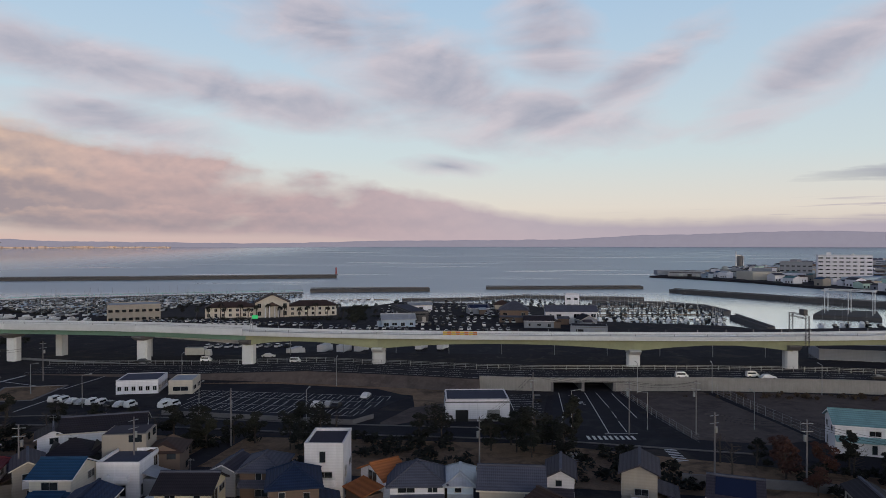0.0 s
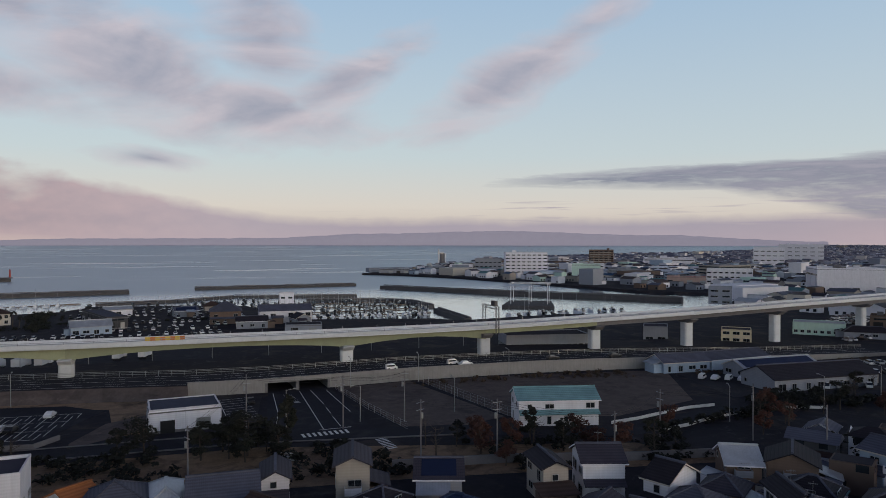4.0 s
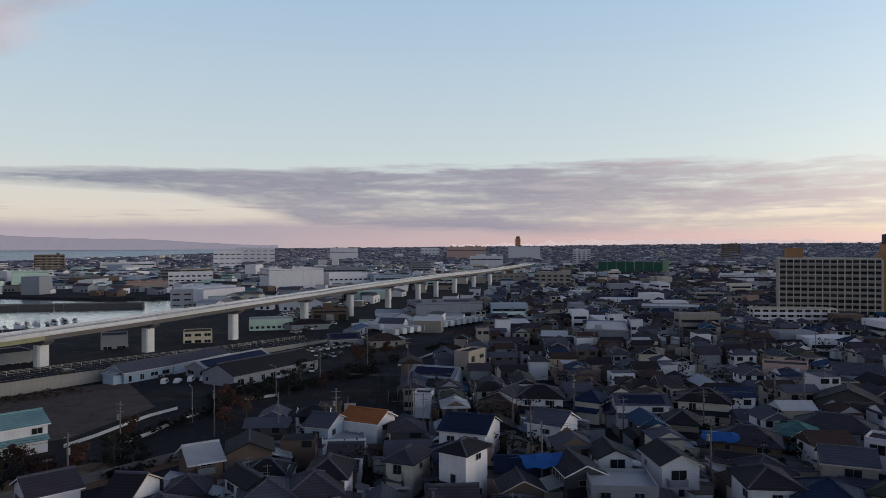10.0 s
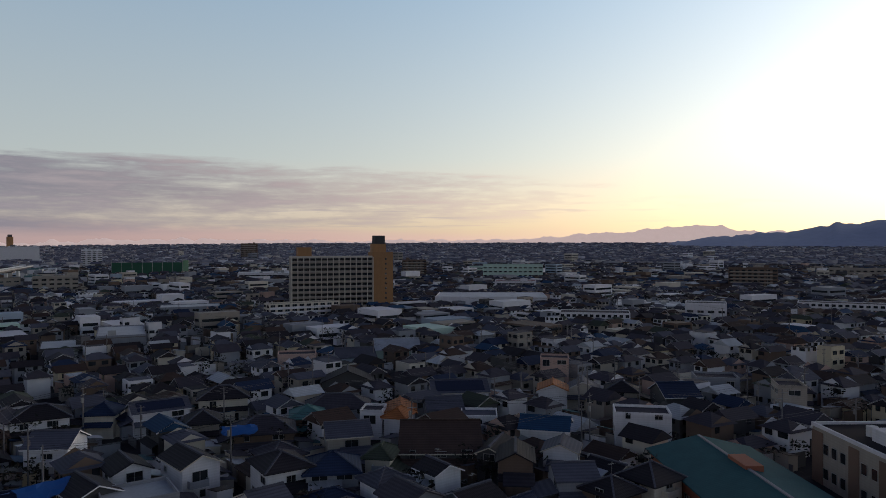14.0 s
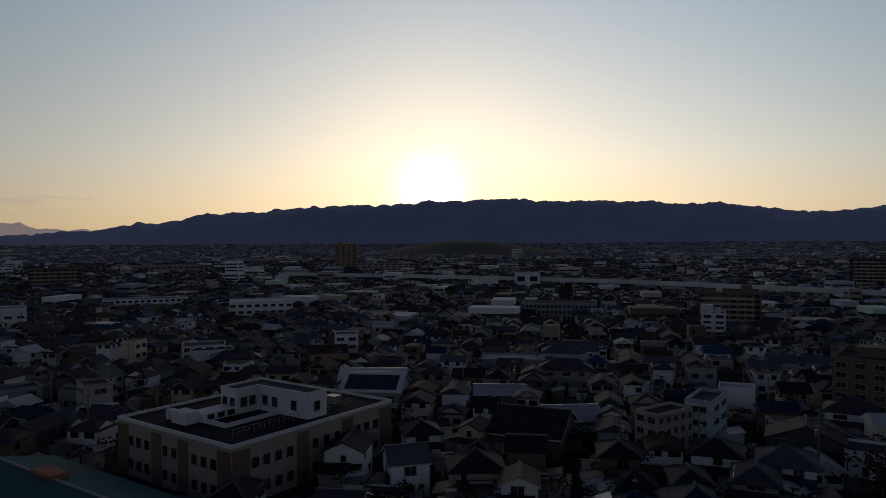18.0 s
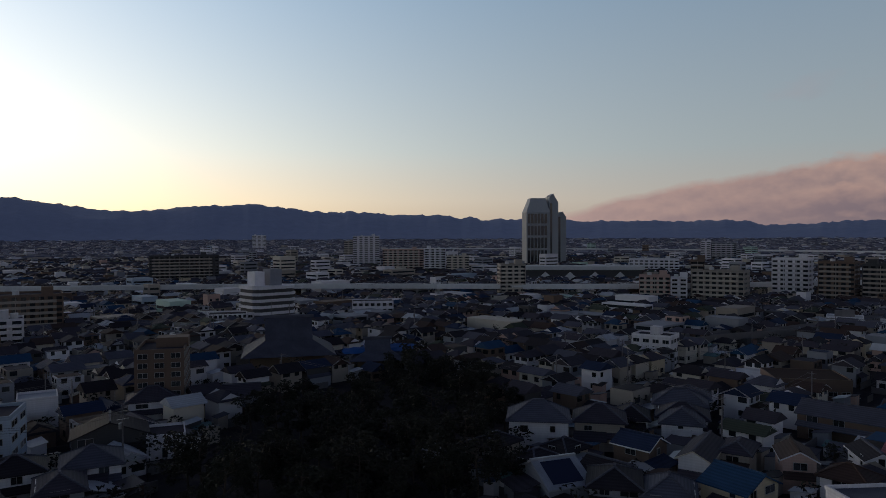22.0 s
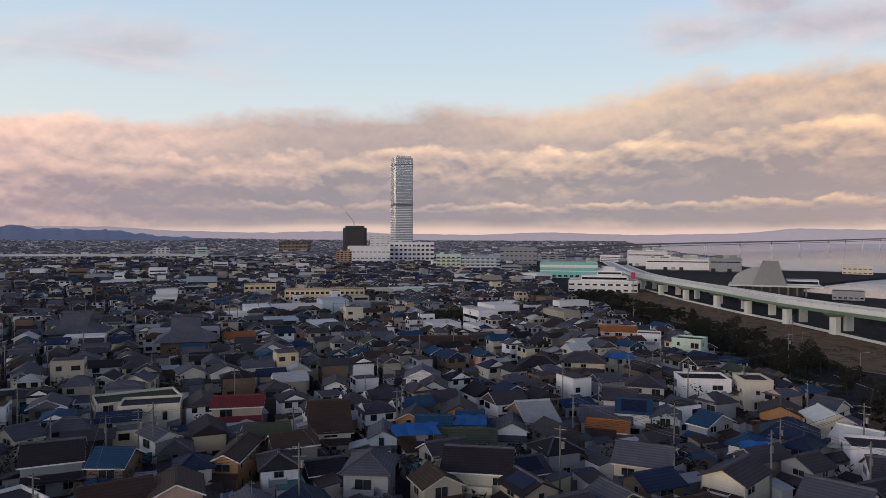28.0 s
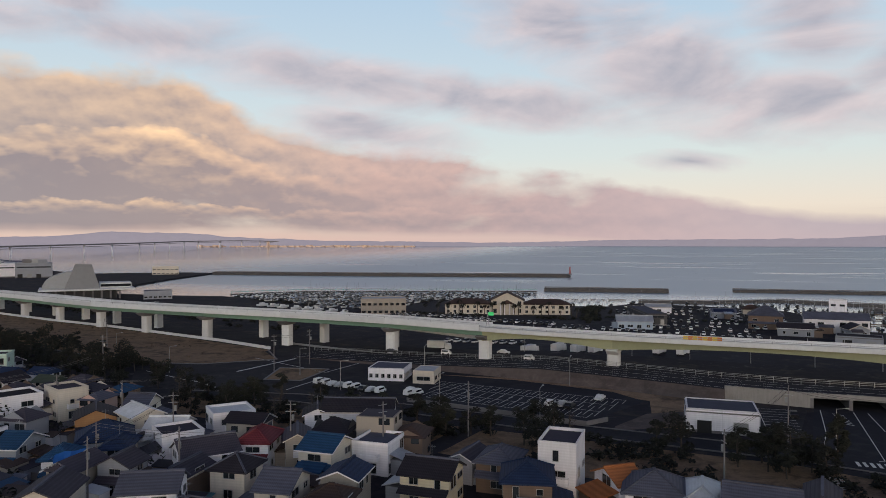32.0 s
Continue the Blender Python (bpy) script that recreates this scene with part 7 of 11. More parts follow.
def fleet(poly, seed, masts, tones, label, step=4.4, cabs=(0, 0, 4)):
    """Boats laid up close together, past counting."""
    rng, s, made = random.Random(seed), Solid(), 0
    xs, ys = [p[0] for p in poly], [p[1] for p in poly]
    j = 0
    y = min(ys)
    while y < max(ys):
        x = min(xs)
        while x < max(xs):
            if inside(x, y, poly) and rng.random() < 0.74 and noise.noise(Vector((x * 0.06, y * 0.06, seed))) > -0.22 and j % 4 != 3:
                z = 0.03 if inside(x, y, LAND) else -2.2
                a = radians(rng.choice((72, 76, 254, 80)))
                c, q, L = math.cos(a), math.sin(a), rng.uniform(2.6, 4.2)
                px, py = x + rng.uniform(-.7, .7), y + rng.uniform(-.7, .7)

                def P(u, v, e):
                    return (px + u * c - v * q, py + u * q + v * c, z + e)
                W = L * 0.25
                k = rng.choice(tones)
                s.add([P(-L, -W, 1.3), P(L * .4, -W, 1.4), P(L, 0, 1.7), P(L * .4, W, 1.4), P(-L, W, 1.3), P(-L, -W * .6, .4), P(L * .4, -W * .5, .4), P(L * .85, 0, .7), P(L * .4, W * .5, .4), P(-L, W * .6, .4)],
                      [(0, 1, 2, 3, 4), (0, 5, 6, 1), (1, 6, 7, 2), (2, 7, 8, 3), (3, 8, 9, 4), (4, 9, 5, 0)], k)
                cab = [P(-L * .4, -W * .7, 1.3), P(L * .3, -W * .6, 1.35), P(L * .3, W * .6, 1.35), P(-L * .4, W * .7, 1.3), P(-L * .35, -W * .6, 2.3), P(L * .15, -W * .5, 2.3), P(L * .15, W * .5, 2.3), P(-L * .35, W * .6, 2.3)]
                s.add(cab, [(0, 1, 5, 4), (1, 2, 6, 5), (2, 3, 7, 6), (3, 0, 4, 7)], 4)
                s.add([(a_, b_, c_ + 0.02) for a_, b_, c_ in cab[4:]] + [(a_, b_, c_ + 0.16) for a_, b_, c_ in cab[4:]], [(4, 5, 6, 7), (0, 1, 5, 4), (1, 2, 6, 5), (2, 3, 7, 6), (3, 0, 4, 7)], rng.choice(cabs))
                s.box(px - 0.5, py - 0.5, min(z, 0.03), px + 0.5, py + 0.5, z + 0.45, 3)
                if rng.random() < masts:
                    s.tube((px, py, z + 1.3), (px, py, z + rng.uniform(7, 11)), 0.09, 0.05, 4, 5)
            x += step
        y += step * 1.55
        j += 1
    tagged(s.make("laid_up_boats", [mat("gel_coat", (0.6, 0.6, 0.6)), wall_mat("grey"), wall_mat("blue"), RUBBER, GLASS, STEEL]), label, "boats", "", "stuff")


fleet([(-338, 470), (-272, 410), (-200, 378), (-165, 392), (-160, 430), (-120, 470), (-112, 560), (-225, 546), (-300, 518)], 71, 0.45, (0, 0, 0, 1, 2, 3, 3), "crowded rows of white boats in the marina")
fleet([(-60, 470), (-20, 485), (20, 500), (58, 515), (110, 500), (160, 474), (166, 420), (158, 380), (140, 346), (90, 362), (70, 420), (60, 470)], 72, 0.8, (1, 3, 3, 3), "moored fishing boats with dark hulls and thin masts", 4.8, (0, 1, 1, 4, 4, 4))
fleet([(185, 344), (236, 340), (280, 346), (276, 352), (236, 374), (200, 356)], 73, 0.6, (0, 1, 3, 3), "moored fishing boats with dark hulls and thin masts", 5.4, (0, 1, 4))


def lot(rows, seed, label):
    """Rows of parked cars far off, past counting."""
    rng, s = random.Random(seed), Solid()
    for x0, y0, x1, y1, n, turn in rows:
        for i in range(n):
            if rng.random() < 0.25:
                continue
            u = i / max(1, n - 1)
            a = radians(turn + rng.uniform(-3, 3))
            c, q = math.cos(a), math.sin(a)
            px, py = x0 + (x1 - x0) * u, y0 + (y1 - y0) * u

            def P(f, w, e):
                return (px + f * c - w * q, py + f * q + w * c, 0.06 + e)
            k = rng.choice((0, 0, 0, 1, 2, 2))
            H = rng.choice((1.45, 1.5, 1.8))
            s.add([P(-2, -.8, .25), P(2, -.8, .25), P(2, .8, .25), P(-2, .8, .25), P(-2, -.8, .9), P(2, -.8, .85), P(2, .8, .85), P(-2, .8, .9)], [(0, 1, 5, 4), (1, 2, 6, 5), (2, 3, 7, 6), (3, 0, 4, 7), (4, 5, 6, 7)], k)
            s.add([P(-1.8, -.74, .9), P(1.1, -.74, .87), P(1.1, .74, .87), P(-1.8, .74, .9), P(-1.4, -.62, H), P(.5, -.62, H), P(.5, .62, H), P(-1.4, .62, H)], [(0, 1, 5, 4), (1, 2, 6, 5), (2, 3, 7, 6), (3, 0, 4, 7)], 3)
            s.add([P(-1.4, -.62, H + .01), P(.5, -.62, H + .01), P(.5, .62, H + .01), P(-1.4, .62, H + .01)], [(0, 1, 2, 3)], k)
            for f in (-1.3, 1.3):
                s.add([P(f - .35, -.82, -.04), P(f + .35, -.82, -.04), P(f + .35, -.82, .5), P(f - .35, -.82, .5), P(f - .35, .82, -.04), P(f + .35, .82, -.04), P(f + .35, .82, .5), P(f - .35, .82, .5)], [(0, 1, 2, 3), (4, 5, 6, 7), (0, 3, 7, 4), (1, 2, 6, 5)], 4)
    tagged(s.make("parked_cars", [mat("car_white", (0.7, 0.7, 0.7)), mat("car_silver", (0.4, 0.4, 0.4)), mat("car_black", (0.02, 0.02, 0.02)), GLASS, RUBBER]), label, "cars", "", "stuff")


lot([(-150, 352, -60, 340, 30, 90), (-150, 360, -100, 354, 14, 90), (-60, 330, 30, 322, 26, 90), (-52, 318, 30, 312, 24, 90), (-50, 300, 20, 292, 18, 80), (-90, 268, -60, 270, 9, 80), (-24, 286, 20, 280, 12, 80), (-20, 345, 30, 340, 16, 90)], 81, "rows of parked cars beside the marina")
lot([(185, 152, 215, 140, 10, 50), (205, 160, 240, 150, 11, 60), (168, 136, 184, 131, 5, 40), (262, 196, 300, 200, 12, 80), (300, 236, 420, 250, 34, 85), (310, 246, 420, 259, 30, 85), (330, 256, 430, 268, 28, 85)], 82, "rows of parked cars between workshops and expressway")
lot([(-196, 92, -180, 104, 7, 20), (-205, 100, -188, 112, 7, 20), (-150, 42, -138, 48, 5, 15), (150, -30, 160, -60, 8, 20), (-140, -100, -130, -118, 6, 30), (60, -190, 84, -200, 9, 70)], 83, "small parking lots among the houses")


def palm(x, y, h, seed):
    rng = random.Random(seed)
    t = thing("palm_tree", "tall palm with a tuft of drooping fronds", "tree", pose(x, y, 0), "marina palms")
    Solid().tube((0, 0, 0), (0.3, 0, h), 0.26, 0.18, 7).make("trunk", BARK, t)
    f = Solid()
    for i in range(15):
        a, up = rng.uniform(0, 6.28), rng.uniform(0.1, 1.0)
        c, q = math.cos(a), math.sin(a)
        L = rng.uniform(1.5, 2.2)
        pts = [Vector((0.3 + c * L * k, q * L * k, h + up * L * k - 1.5 * L * k * k)) for k in (0, 0.35, 0.7, 1.0)]
        for (p0, p1), (w0, w1) in zip(zip(pts, pts[1:]), ((.1, .3), (.3, .26), (.26, .03))):
            f.add([p0 + Vector((-q * w0, c * w0, 0)), p0 - Vector((-q * w0, c * w0, 0)), p1 - Vector((-q * w1, c * w1, 0)), p1 + Vector((-q * w1, c * w1, 0)), p0 - Vector((0, 0, .1)), p1 - Vector((0, 0, .1))], [(0, 1, 2, 3), (0, 3, 5, 4), (1, 4, 5, 2)])
    f.make("crown", LEAF, t)


for i in range(16):
    palm(-132 + 5.2 * i + (2 if i % 3 else 0), 374 + 0.4 * i - 4 * (i % 2), 5.5 + (i * 7 % 5) * 0.6, i)
patch("grass_island", [(-122, 194), (-106, 197), (-105, 178), (-116, 176)], GRASS, 0.06, "dry grass island beside the junction")
shrubs([(-150, 372), (-40, 372), (-40, 362), (-150, 364)], 130, 0.6, 1.8, 67, LEAF, "clipped dark hedges before the clubhouse")
shrubs([(-430, 110), (-418, 95), (-436, 90), (-446, 104)], 60, 3, 7, 68, LEAF, "grove of dark evergreen trees in town")
shrubs([(-322, 118), (-304, 112), (-308, 98), (-326, 100)], 60, 3, 7, 69, LEAF, "grove of dark evergreen trees in town")
shrubs([(-440, 222), (-400, 250), (-350, 225), (-335, 195), (-360, 192), (-410, 215)], 190, 2.5, 6, 70, LEAF, "belt of dark evergreen trees at the town edge")
for gx, gy in ((-432, 100), (-315, 108), (-425, 228), (-405, 238), (-385, 225), (-355, 208)):
    take(gx, gy, 10)
lot([(-470, 372, -330, 330, 40, 70), (-460, 384, -330, 344, 36, 70), (-520, 420, -440, 404, 22, 80), (-330, 372, -290, 356, 12, 70)], 84, "rows of parked cars by the harbour hall")
shrubs([(-540, 400), (-430, 350), (-300, 310), (-296, 300), (-430, 336), (-540, 380)], 130, 0.8, 2.6, 75, LEAF, "roadside shrubs beyond the expressway")
shrubs([(-290, 345), (-200, 300), (-160, 285), (-160, 272), (-220, 285), (-290, 322)], 110, 0.8, 2.4, 76, LEAF, "roadside shrubs beyond the expressway")
lot([(-30, 360, 52, 352, 26, 92), (-34, 376, 50, 368, 24, 92), (-36, 394, 48, 390, 22, 88), (-36, 412, 48, 410, 22, 92), (-32, 432, 44, 430, 18, 88), (-34, 448, 30, 448, 14, 92)], 85, "rows of parked cars on the harbour yard")
shrubs([(-40, 384), (52, 380), (52, 377), (-40, 381)], 60, 0.6, 1.6, 77, LEAF, "hedge across the harbour yard")
shrubs([(-58, 440), (-50, 360), (-46, 345), (-42, 360), (-46, 440)], 70, 1.0, 3.0, 78, LEAF, "row of evergreen shrubs beside the boat shed")
house(20, 402, 8, 12, 8, 3.2, "g", "slate", "grey", 501, name="quay_shed", lower=False)
house(-14, 422, 12, 14, 7, 3.2, "g", "tin", "white", 502, name="quay_shed", lower=False)
house(36, 430, 4, 9, 7, 3.0, "h", "brown", "beige", 503, name="quay_shed", lower=False)
house(-22, 340, 10, 16, 9, 3.6, "g", "tin", "blue", 504, name="quay_shed", lower=False)
house(46, 336, -6, 14, 8, 3.4, "g", "black", "grey", 505, name="quay_shed", lower=False)

# ---- houses of the nearer streets ----
house(-64.0, 132.4, 17.8, 14.2, 8.0, 5.6, "g", "black", "white", 0, lower=True)
take(-67, 131, 4.7)
take(-61, 133, 4.7)
house(-71.9, 128.6, 29.2, 5.2, 6.0, 5.0, "G", "black", "white", 1)
take(-72, 129, 3.2)
house(-18.4, 112.2, -0.7, 6.0, 9.0, 8.7, "f", "grey", "white", 4, lower=False)
take(-18, 111, 3.6)
take(-18, 114, 3.6)
house(-21.9, 102.3, 12.1, 7.0, 8.0, 5.7, "h", "navy", "brown", 5)
take(-22, 102, 4.2)
house(-9.2, 108.8, 36.8, 4.3, 7.0, 4.5, "g", "orange", "white", 9)
take(-8, 108, 2.6)
take(-10, 110, 2.6)
house(-3.9, 105.3, 2.1, 7.9, 8.0, 5.0, "h", "slate", "white", 10)
take(-4, 105, 4.7)
house(2.6, 105.3, -1.4, 3.8, 8.0, 5.0, "h", "tin", "blue", 11)
take(3, 103, 2.4)
take(3, 107, 2.4)
house(10.0, 101.8, -5.6, 9.0, 8.0, 5.4, "g", "slate", "beige", 12)
take(10, 102, 4.7)
house(18.2, 107.8, -9.6, 4.0, 8.0, 5.2, "G", "grey", "white", 13)
take(18, 106, 2.5)
take(19, 110, 2.5)
house(29.3, 104.0, -15.7, 5.0, 8.0, 7.0, "G", "grey", "beige", 14)
take(29, 103, 3.0)
take(30, 105, 3.0)
house(-65.8, 110.4, 30.8, 4.1, 8.0, 5.5, "G", "grey", "beige", 16)
take(-65, 109, 2.5)
take(-67, 112, 2.5)
house(90.1, 86.8, -32.1, 5.3, 8.0, 4.5, "g", "tin", "brown", 17)
take(89, 86, 3.2)
take(91, 88, 3.2)
house(96.9, 82.0, -49.8, 7.4, 8.0, 5.0, "G", "black", "brown", 18)
take(97, 82, 4.4)
house(81.4, 69.1, -25.7, 4.0, 8.0, 5.8, "G", "black", "white", 19)
take(81, 67, 2.5)
take(82, 71, 2.5)
house(90.4, 61.0, -66.0, 6.0, 8.0, 5.7, "h", "black", "white", 20)
take(90, 61, 3.6)
house(120.4, 72.0, -91.1, 8.3, 7.0, 5.7, "g", "orange", "white", 21)
take(120, 72, 4.2)
house(113.9, 77.6, -83.7, 5.0, 8.0, 5.7, "g", "slate", "blue", 22)
take(112, 77, 3.1)
take(115, 78, 3.1)
house(113.9, 73.5, -57.2, 8.1, 8.0, 3.4, "f", "tin", "white", 23)
take(114, 73, 4.7)
house(123.2, 51.1, -85.5, 8.9, 10.0, 5.6, "g", "navy", "white", 26)
take(123, 51, 5.2)
house(154.0, 54.3, -94.6, 6.2, 8.0, 5.7, "G", "grey", "white", 28)
take(154, 54, 3.7)
house(148.9, 55.0, -69.7, 7.7, 8.0, 4.0, "h", "brown", "brown", 29)
take(149, 55, 4.6)
house(156.6, 47.4, -73.1, 10.3, 8.0, 5.6, "h", "black", "white", 30)
take(157, 47, 4.7)
house(134.0, 38.0, -99.2, 7.1, 8.0, 5.6, "g", "slate", "white", 31)
take(134, 38, 4.2)
house(190.7, 79.1, -97.5, 4.9, 10.0, 9.0, "f", "grey", "beige", 32)
take(188, 79, 3.0)
take(193, 79, 3.0)
house(176.6, 83.4, -84.7, 12.8, 9.0, 4.0, "g", "tin", "blue", 33)
take(177, 83, 5.2)
house(58.1, 94.4, -11.6, 4.0, 8.0, 5.8, "G", "black", "beige", 34)
take(58, 92, 2.5)
take(58, 96, 2.5)
house(66.5, 92.7, -21.7, 6.5, 8.0, 6.0, "g", "grey", "white", 35)
take(67, 93, 3.9)
house(71.7, 81.9, -71.2, 4.0, 8.0, 5.6, "g", "black", "white", 36)
take(70, 81, 2.5)
take(74, 83, 2.5)
house(42.6, 101.4, -22.8, 7.0, 8.0, 4.0, "g", "grey", "grey", 37)
take(43, 101, 4.2)
house(80.1, 64.6, -51.1, 7.4, 8.0, 5.0, "h", "slate", "grey", 38)
take(80, 65, 4.4)
house(84.9, 60.0, -54.7, 7.5, 8.0, 5.0, "h", "grey", "grey", 39)
take(85, 60, 4.4)
house(107.5, 26.6, -56.1, 6.0, 8.0, 5.5, "G", "black", "dark", 41)
take(107, 27, 3.6)
house(112.0, -8.1, -94.1, 8.0, 8.0, 5.0, "h", "navy", "grey", 46)
take(112, -8, 4.7)
house(147.5, -25.1, -99.6, 6.3, 8.0, 5.0, "G", "orange", "white", 49)
take(148, -25, 3.8)
house(123.4, -28.4, -103.0, 13.6, 16.0, 4.5, "g", "brown", "dark", 52)
take(123, -28, 7.8)
house(137.1, 2.9, -88.8, 10.8, 8.0, 5.2, "h", "grey", "brown", 55)
take(137, 3, 4.7)
house(153.7, -12.4, -94.6, 13.3, 8.0, 5.2, "h", "grey", "grey", 56)
take(154, -10, 4.7)
take(154, -15, 4.7)
house(167.8, 12.6, -85.7, 10.5, 8.0, 5.6, "h", "black", "cream", 57)
take(168, 13, 4.7)
house(181.6, -17.2, -95.4, 12.8, 8.0, 5.2, "G", "black", "dark", 58)
take(182, -15, 4.7)
take(181, -20, 4.7)
house(184.6, -75.6, -112.3, 7.8, 7.0, 8.0, "f", "grey", "pink", 62)
take(185, -76, 4.2)
house(134.8, -111.3, -117.6, 5.8, 8.0, 8.4, "f", "grey", "beige", 66)
take(135, -111, 3.5)
house(108.8, -37.7, -109.1, 5.5, 8.0, 5.5, "G", "black", "brown", 69)
take(109, -38, 3.3)
house(155.8, -171.6, -137.8, 12.7, 8.0, 6.0, "f", "grey", "white", 71)
take(158, -170, 4.7)
take(154, -173, 4.7)
house(141.3, -165.7, -139.5, 13.6, 8.0, 5.6, "h", "grey", "beige", 72)
take(143, -164, 4.7)
take(139, -168, 4.7)
house(62.4, -101.4, -162.4, 6.3, 8.0, 5.6, "G", "black", "white", 73)
take(62, -101, 3.8)
house(38.5, -130.1, -179.5, 13.8, 14.0, 4.0, "g", "black", "brown", 77)
take(39, -130, 7.9)
house(88.5, -156.1, -158.5, 16.4, 12.0, 4.5, "g", "white", "grey", 79)
take(88, -156, 6.9)
house(120.5, -184.0, -146.8, 11.3, 8.0, 5.6, "g", "brown", "orange", 80)
take(120, -184, 4.7)
house(66.2, -204.5, -162.1, 20.0, 12.0, 4.0, "f", "tin", "grey", 81)
take(70, -203, 6.9)
take(62, -206, 6.9)
house(53.0, -211.1, -165.9, 11.9, 8.0, 6.0, "h", "slate", "blue", 82)
take(53, -211, 4.7)
house(46.2, -186.5, -166.1, 13.5, 8.0, 5.6, "h", "grey", "beige", 83)
take(49, -186, 4.7)
take(43, -187, 4.7)
house(55.3, -158.9, -160.8, 11.9, 8.0, 3.5, "g", "tin", "brown", 85)
take(55, -159, 4.7)
house(-5.1, -122.6, 177.6, 8.2, 8.0, 5.2, "h", "slate", "white", 86)
take(-5, -123, 4.7)
house(-0.6, -113.7, 179.7, 6.0, 8.0, 4.8, "h", "grey", "grey", 87)
take(-1, -114, 3.6)
house(-8.8, -139.3, 176.4, 12.1, 8.0, 5.0, "G", "black", "dark", 88)
take(-7, -139, 4.7)
take(-11, -139, 4.7)
house(-18.9, -163.1, 173.4, 9.8, 8.0, 5.4, "h", "grey", "white", 89)
take(-19, -163, 4.7)
house(-18.1, -137.7, 172.5, 6.6, 8.0, 4.0, "f", "grey", "white", 90)
take(-18, -138, 3.9)
house(3.1, -172.4, -179.0, 7.6, 8.0, 6.0, "f", "tin", "white", 91)
take(3, -172, 4.5)
house(50.7, -216.5, -166.8, 13.9, 8.0, 6.0, "g", "slate", "white", 93)
take(54, -216, 4.7)
take(48, -217, 4.7)
house(-38.2, -164.5, 166.9, 7.9, 8.0, 4.0, "g", "grey", "grey", 94)
take(-38, -164, 4.7)
house(-80.8, -107.1, 143.0, 10.9, 9.0, 6.0, "h", "slate", "white", 95)
take(-81, -107, 5.2)
house(-90.9, -101.3, 138.1, 9.0, 8.0, 5.6, "h", "grey", "beige", 96)
take(-91, -101, 4.7)
house(-105.4, -94.3, 131.8, 7.3, 8.0, 4.8, "h", "slate", "white", 97)
take(-105, -94, 4.3)
house(-100.9, -102.2, 135.4, 4.5, 8.0, 4.0, "f", "grey", "white", 98)
take(-100, -101, 2.8)
take(-102, -103, 2.8)
house(-65.4, -83.2, 171.8, 6.7, 10.0, 4.0, "g", "tin", "grey", 99)
take(-65, -83, 4.0)
house(-70.6, -75.5, 136.9, 6.9, 8.0, 5.0, "h", "black", "grey", 100)
take(-71, -76, 4.1)
house(-75.2, -69.5, 132.7, 6.6, 8.0, 4.5, "h", "slate", "grey", 101)
take(-75, -69, 3.9)
house(-85.3, -65.9, 95.7, 7.0, 8.0, 4.8, "g", "blue", "yellow", 103)
take(-85, -66, 4.2)
house(-122.3, -107.6, 131.4, 8.4, 8.0, 5.0, "h", "slate", "grey", 105)
take(-122, -108, 4.7)
house(-115.2, -64.1, 139.1, 4.4, 8.0, 4.6, "G", "black", "white", 107)
take(-114, -63, 2.7)
take(-116, -66, 2.7)
house(-134.7, -77.7, 106.0, 19.1, 8.0, 5.0, "g", "slate", "brown", 108)
take(-133, -83, 4.7)
take(-136, -72, 4.7)
house(-109.4, -97.7, 131.8, 9.2, 8.0, 4.6, "h", "grey", "white", 110)
take(-109, -98, 4.7)
house(-116.3, -104.6, 132.0, 10.3, 8.0, 5.0, "h", "slate", "grey", 111)
take(-116, -105, 4.7)
house(-100.1, -102.4, 135.7, 6.3, 8.0, 4.6, "h", "black", "white", 112)
take(-100, -102, 3.8)
house(-95.8, -37.3, 111.3, 8.2, 8.0, 4.6, "h", "slate", "dark", 113)
take(-96, -37, 4.7)
house(-165.4, -14.7, 103.1, 16.8, 10.0, 5.0, "f", "green", "cream", 119)
take(-165, -18, 5.8)
take(-166, -11, 5.8)
house(-102.9, -12.0, 104.6, 8.9, 8.0, 5.0, "g", "brown", "cream", 124)
take(-103, -12, 4.7)
house(-103.1, -4.2, 92.3, 6.6, 8.0, 5.4, "G", "brown", "pink", 125)
take(-103, -4, 3.9)
house(-115.3, 43.2, 69.5, 10.1, 8.0, 4.6, "g", "green", "cream", 130)
take(-115, 43, 4.7)
house(-134.2, 48.8, 70.0, 6.7, 8.0, 5.0, "G", "grey", "orange", 133)
take(-134, 49, 4.0)
house(-122.9, 39.7, 72.1, 6.1, 8.0, 5.0, "g", "blue", "grey", 134)
take(-123, 40, 3.7)
house(-126.8, 48.4, 69.1, 4.9, 8.0, 4.6, "g", "blue", "white", 135)
take(-125, 48, 3.0)
take(-128, 49, 3.0)
house(-121.7, 55.1, 65.6, 5.3, 8.0, 4.4, "G", "slate", "white", 136)
take(-120, 55, 3.2)
take(-123, 56, 3.2)
house(-169.1, 51.6, 73.0, 8.3, 8.0, 5.4, "G", "slate", "white", 137)
take(-169, 52, 4.7)
house(-158.7, 51.2, 72.1, 6.0, 8.0, 5.0, "G", "grey", "white", 138)
take(-159, 51, 3.6)
house(-167.2, 29.1, 80.1, 5.3, 8.0, 5.2, "G", "grey", "white", 139)
take(-166, 29, 3.2)
take(-169, 29, 3.2)
house(-231.0, 75.5, 71.9, 22.8, 8.0, 4.0, "g", "brown", "brown", 140)
take(-233, 69, 4.7)
take(-231, 76, 4.7)
take(-229, 83, 4.7)
house(-103.7, 113.3, 64.5, 6.3, 8.0, 5.8, "G", "white", "cream", 146)
take(-104, 113, 3.8)
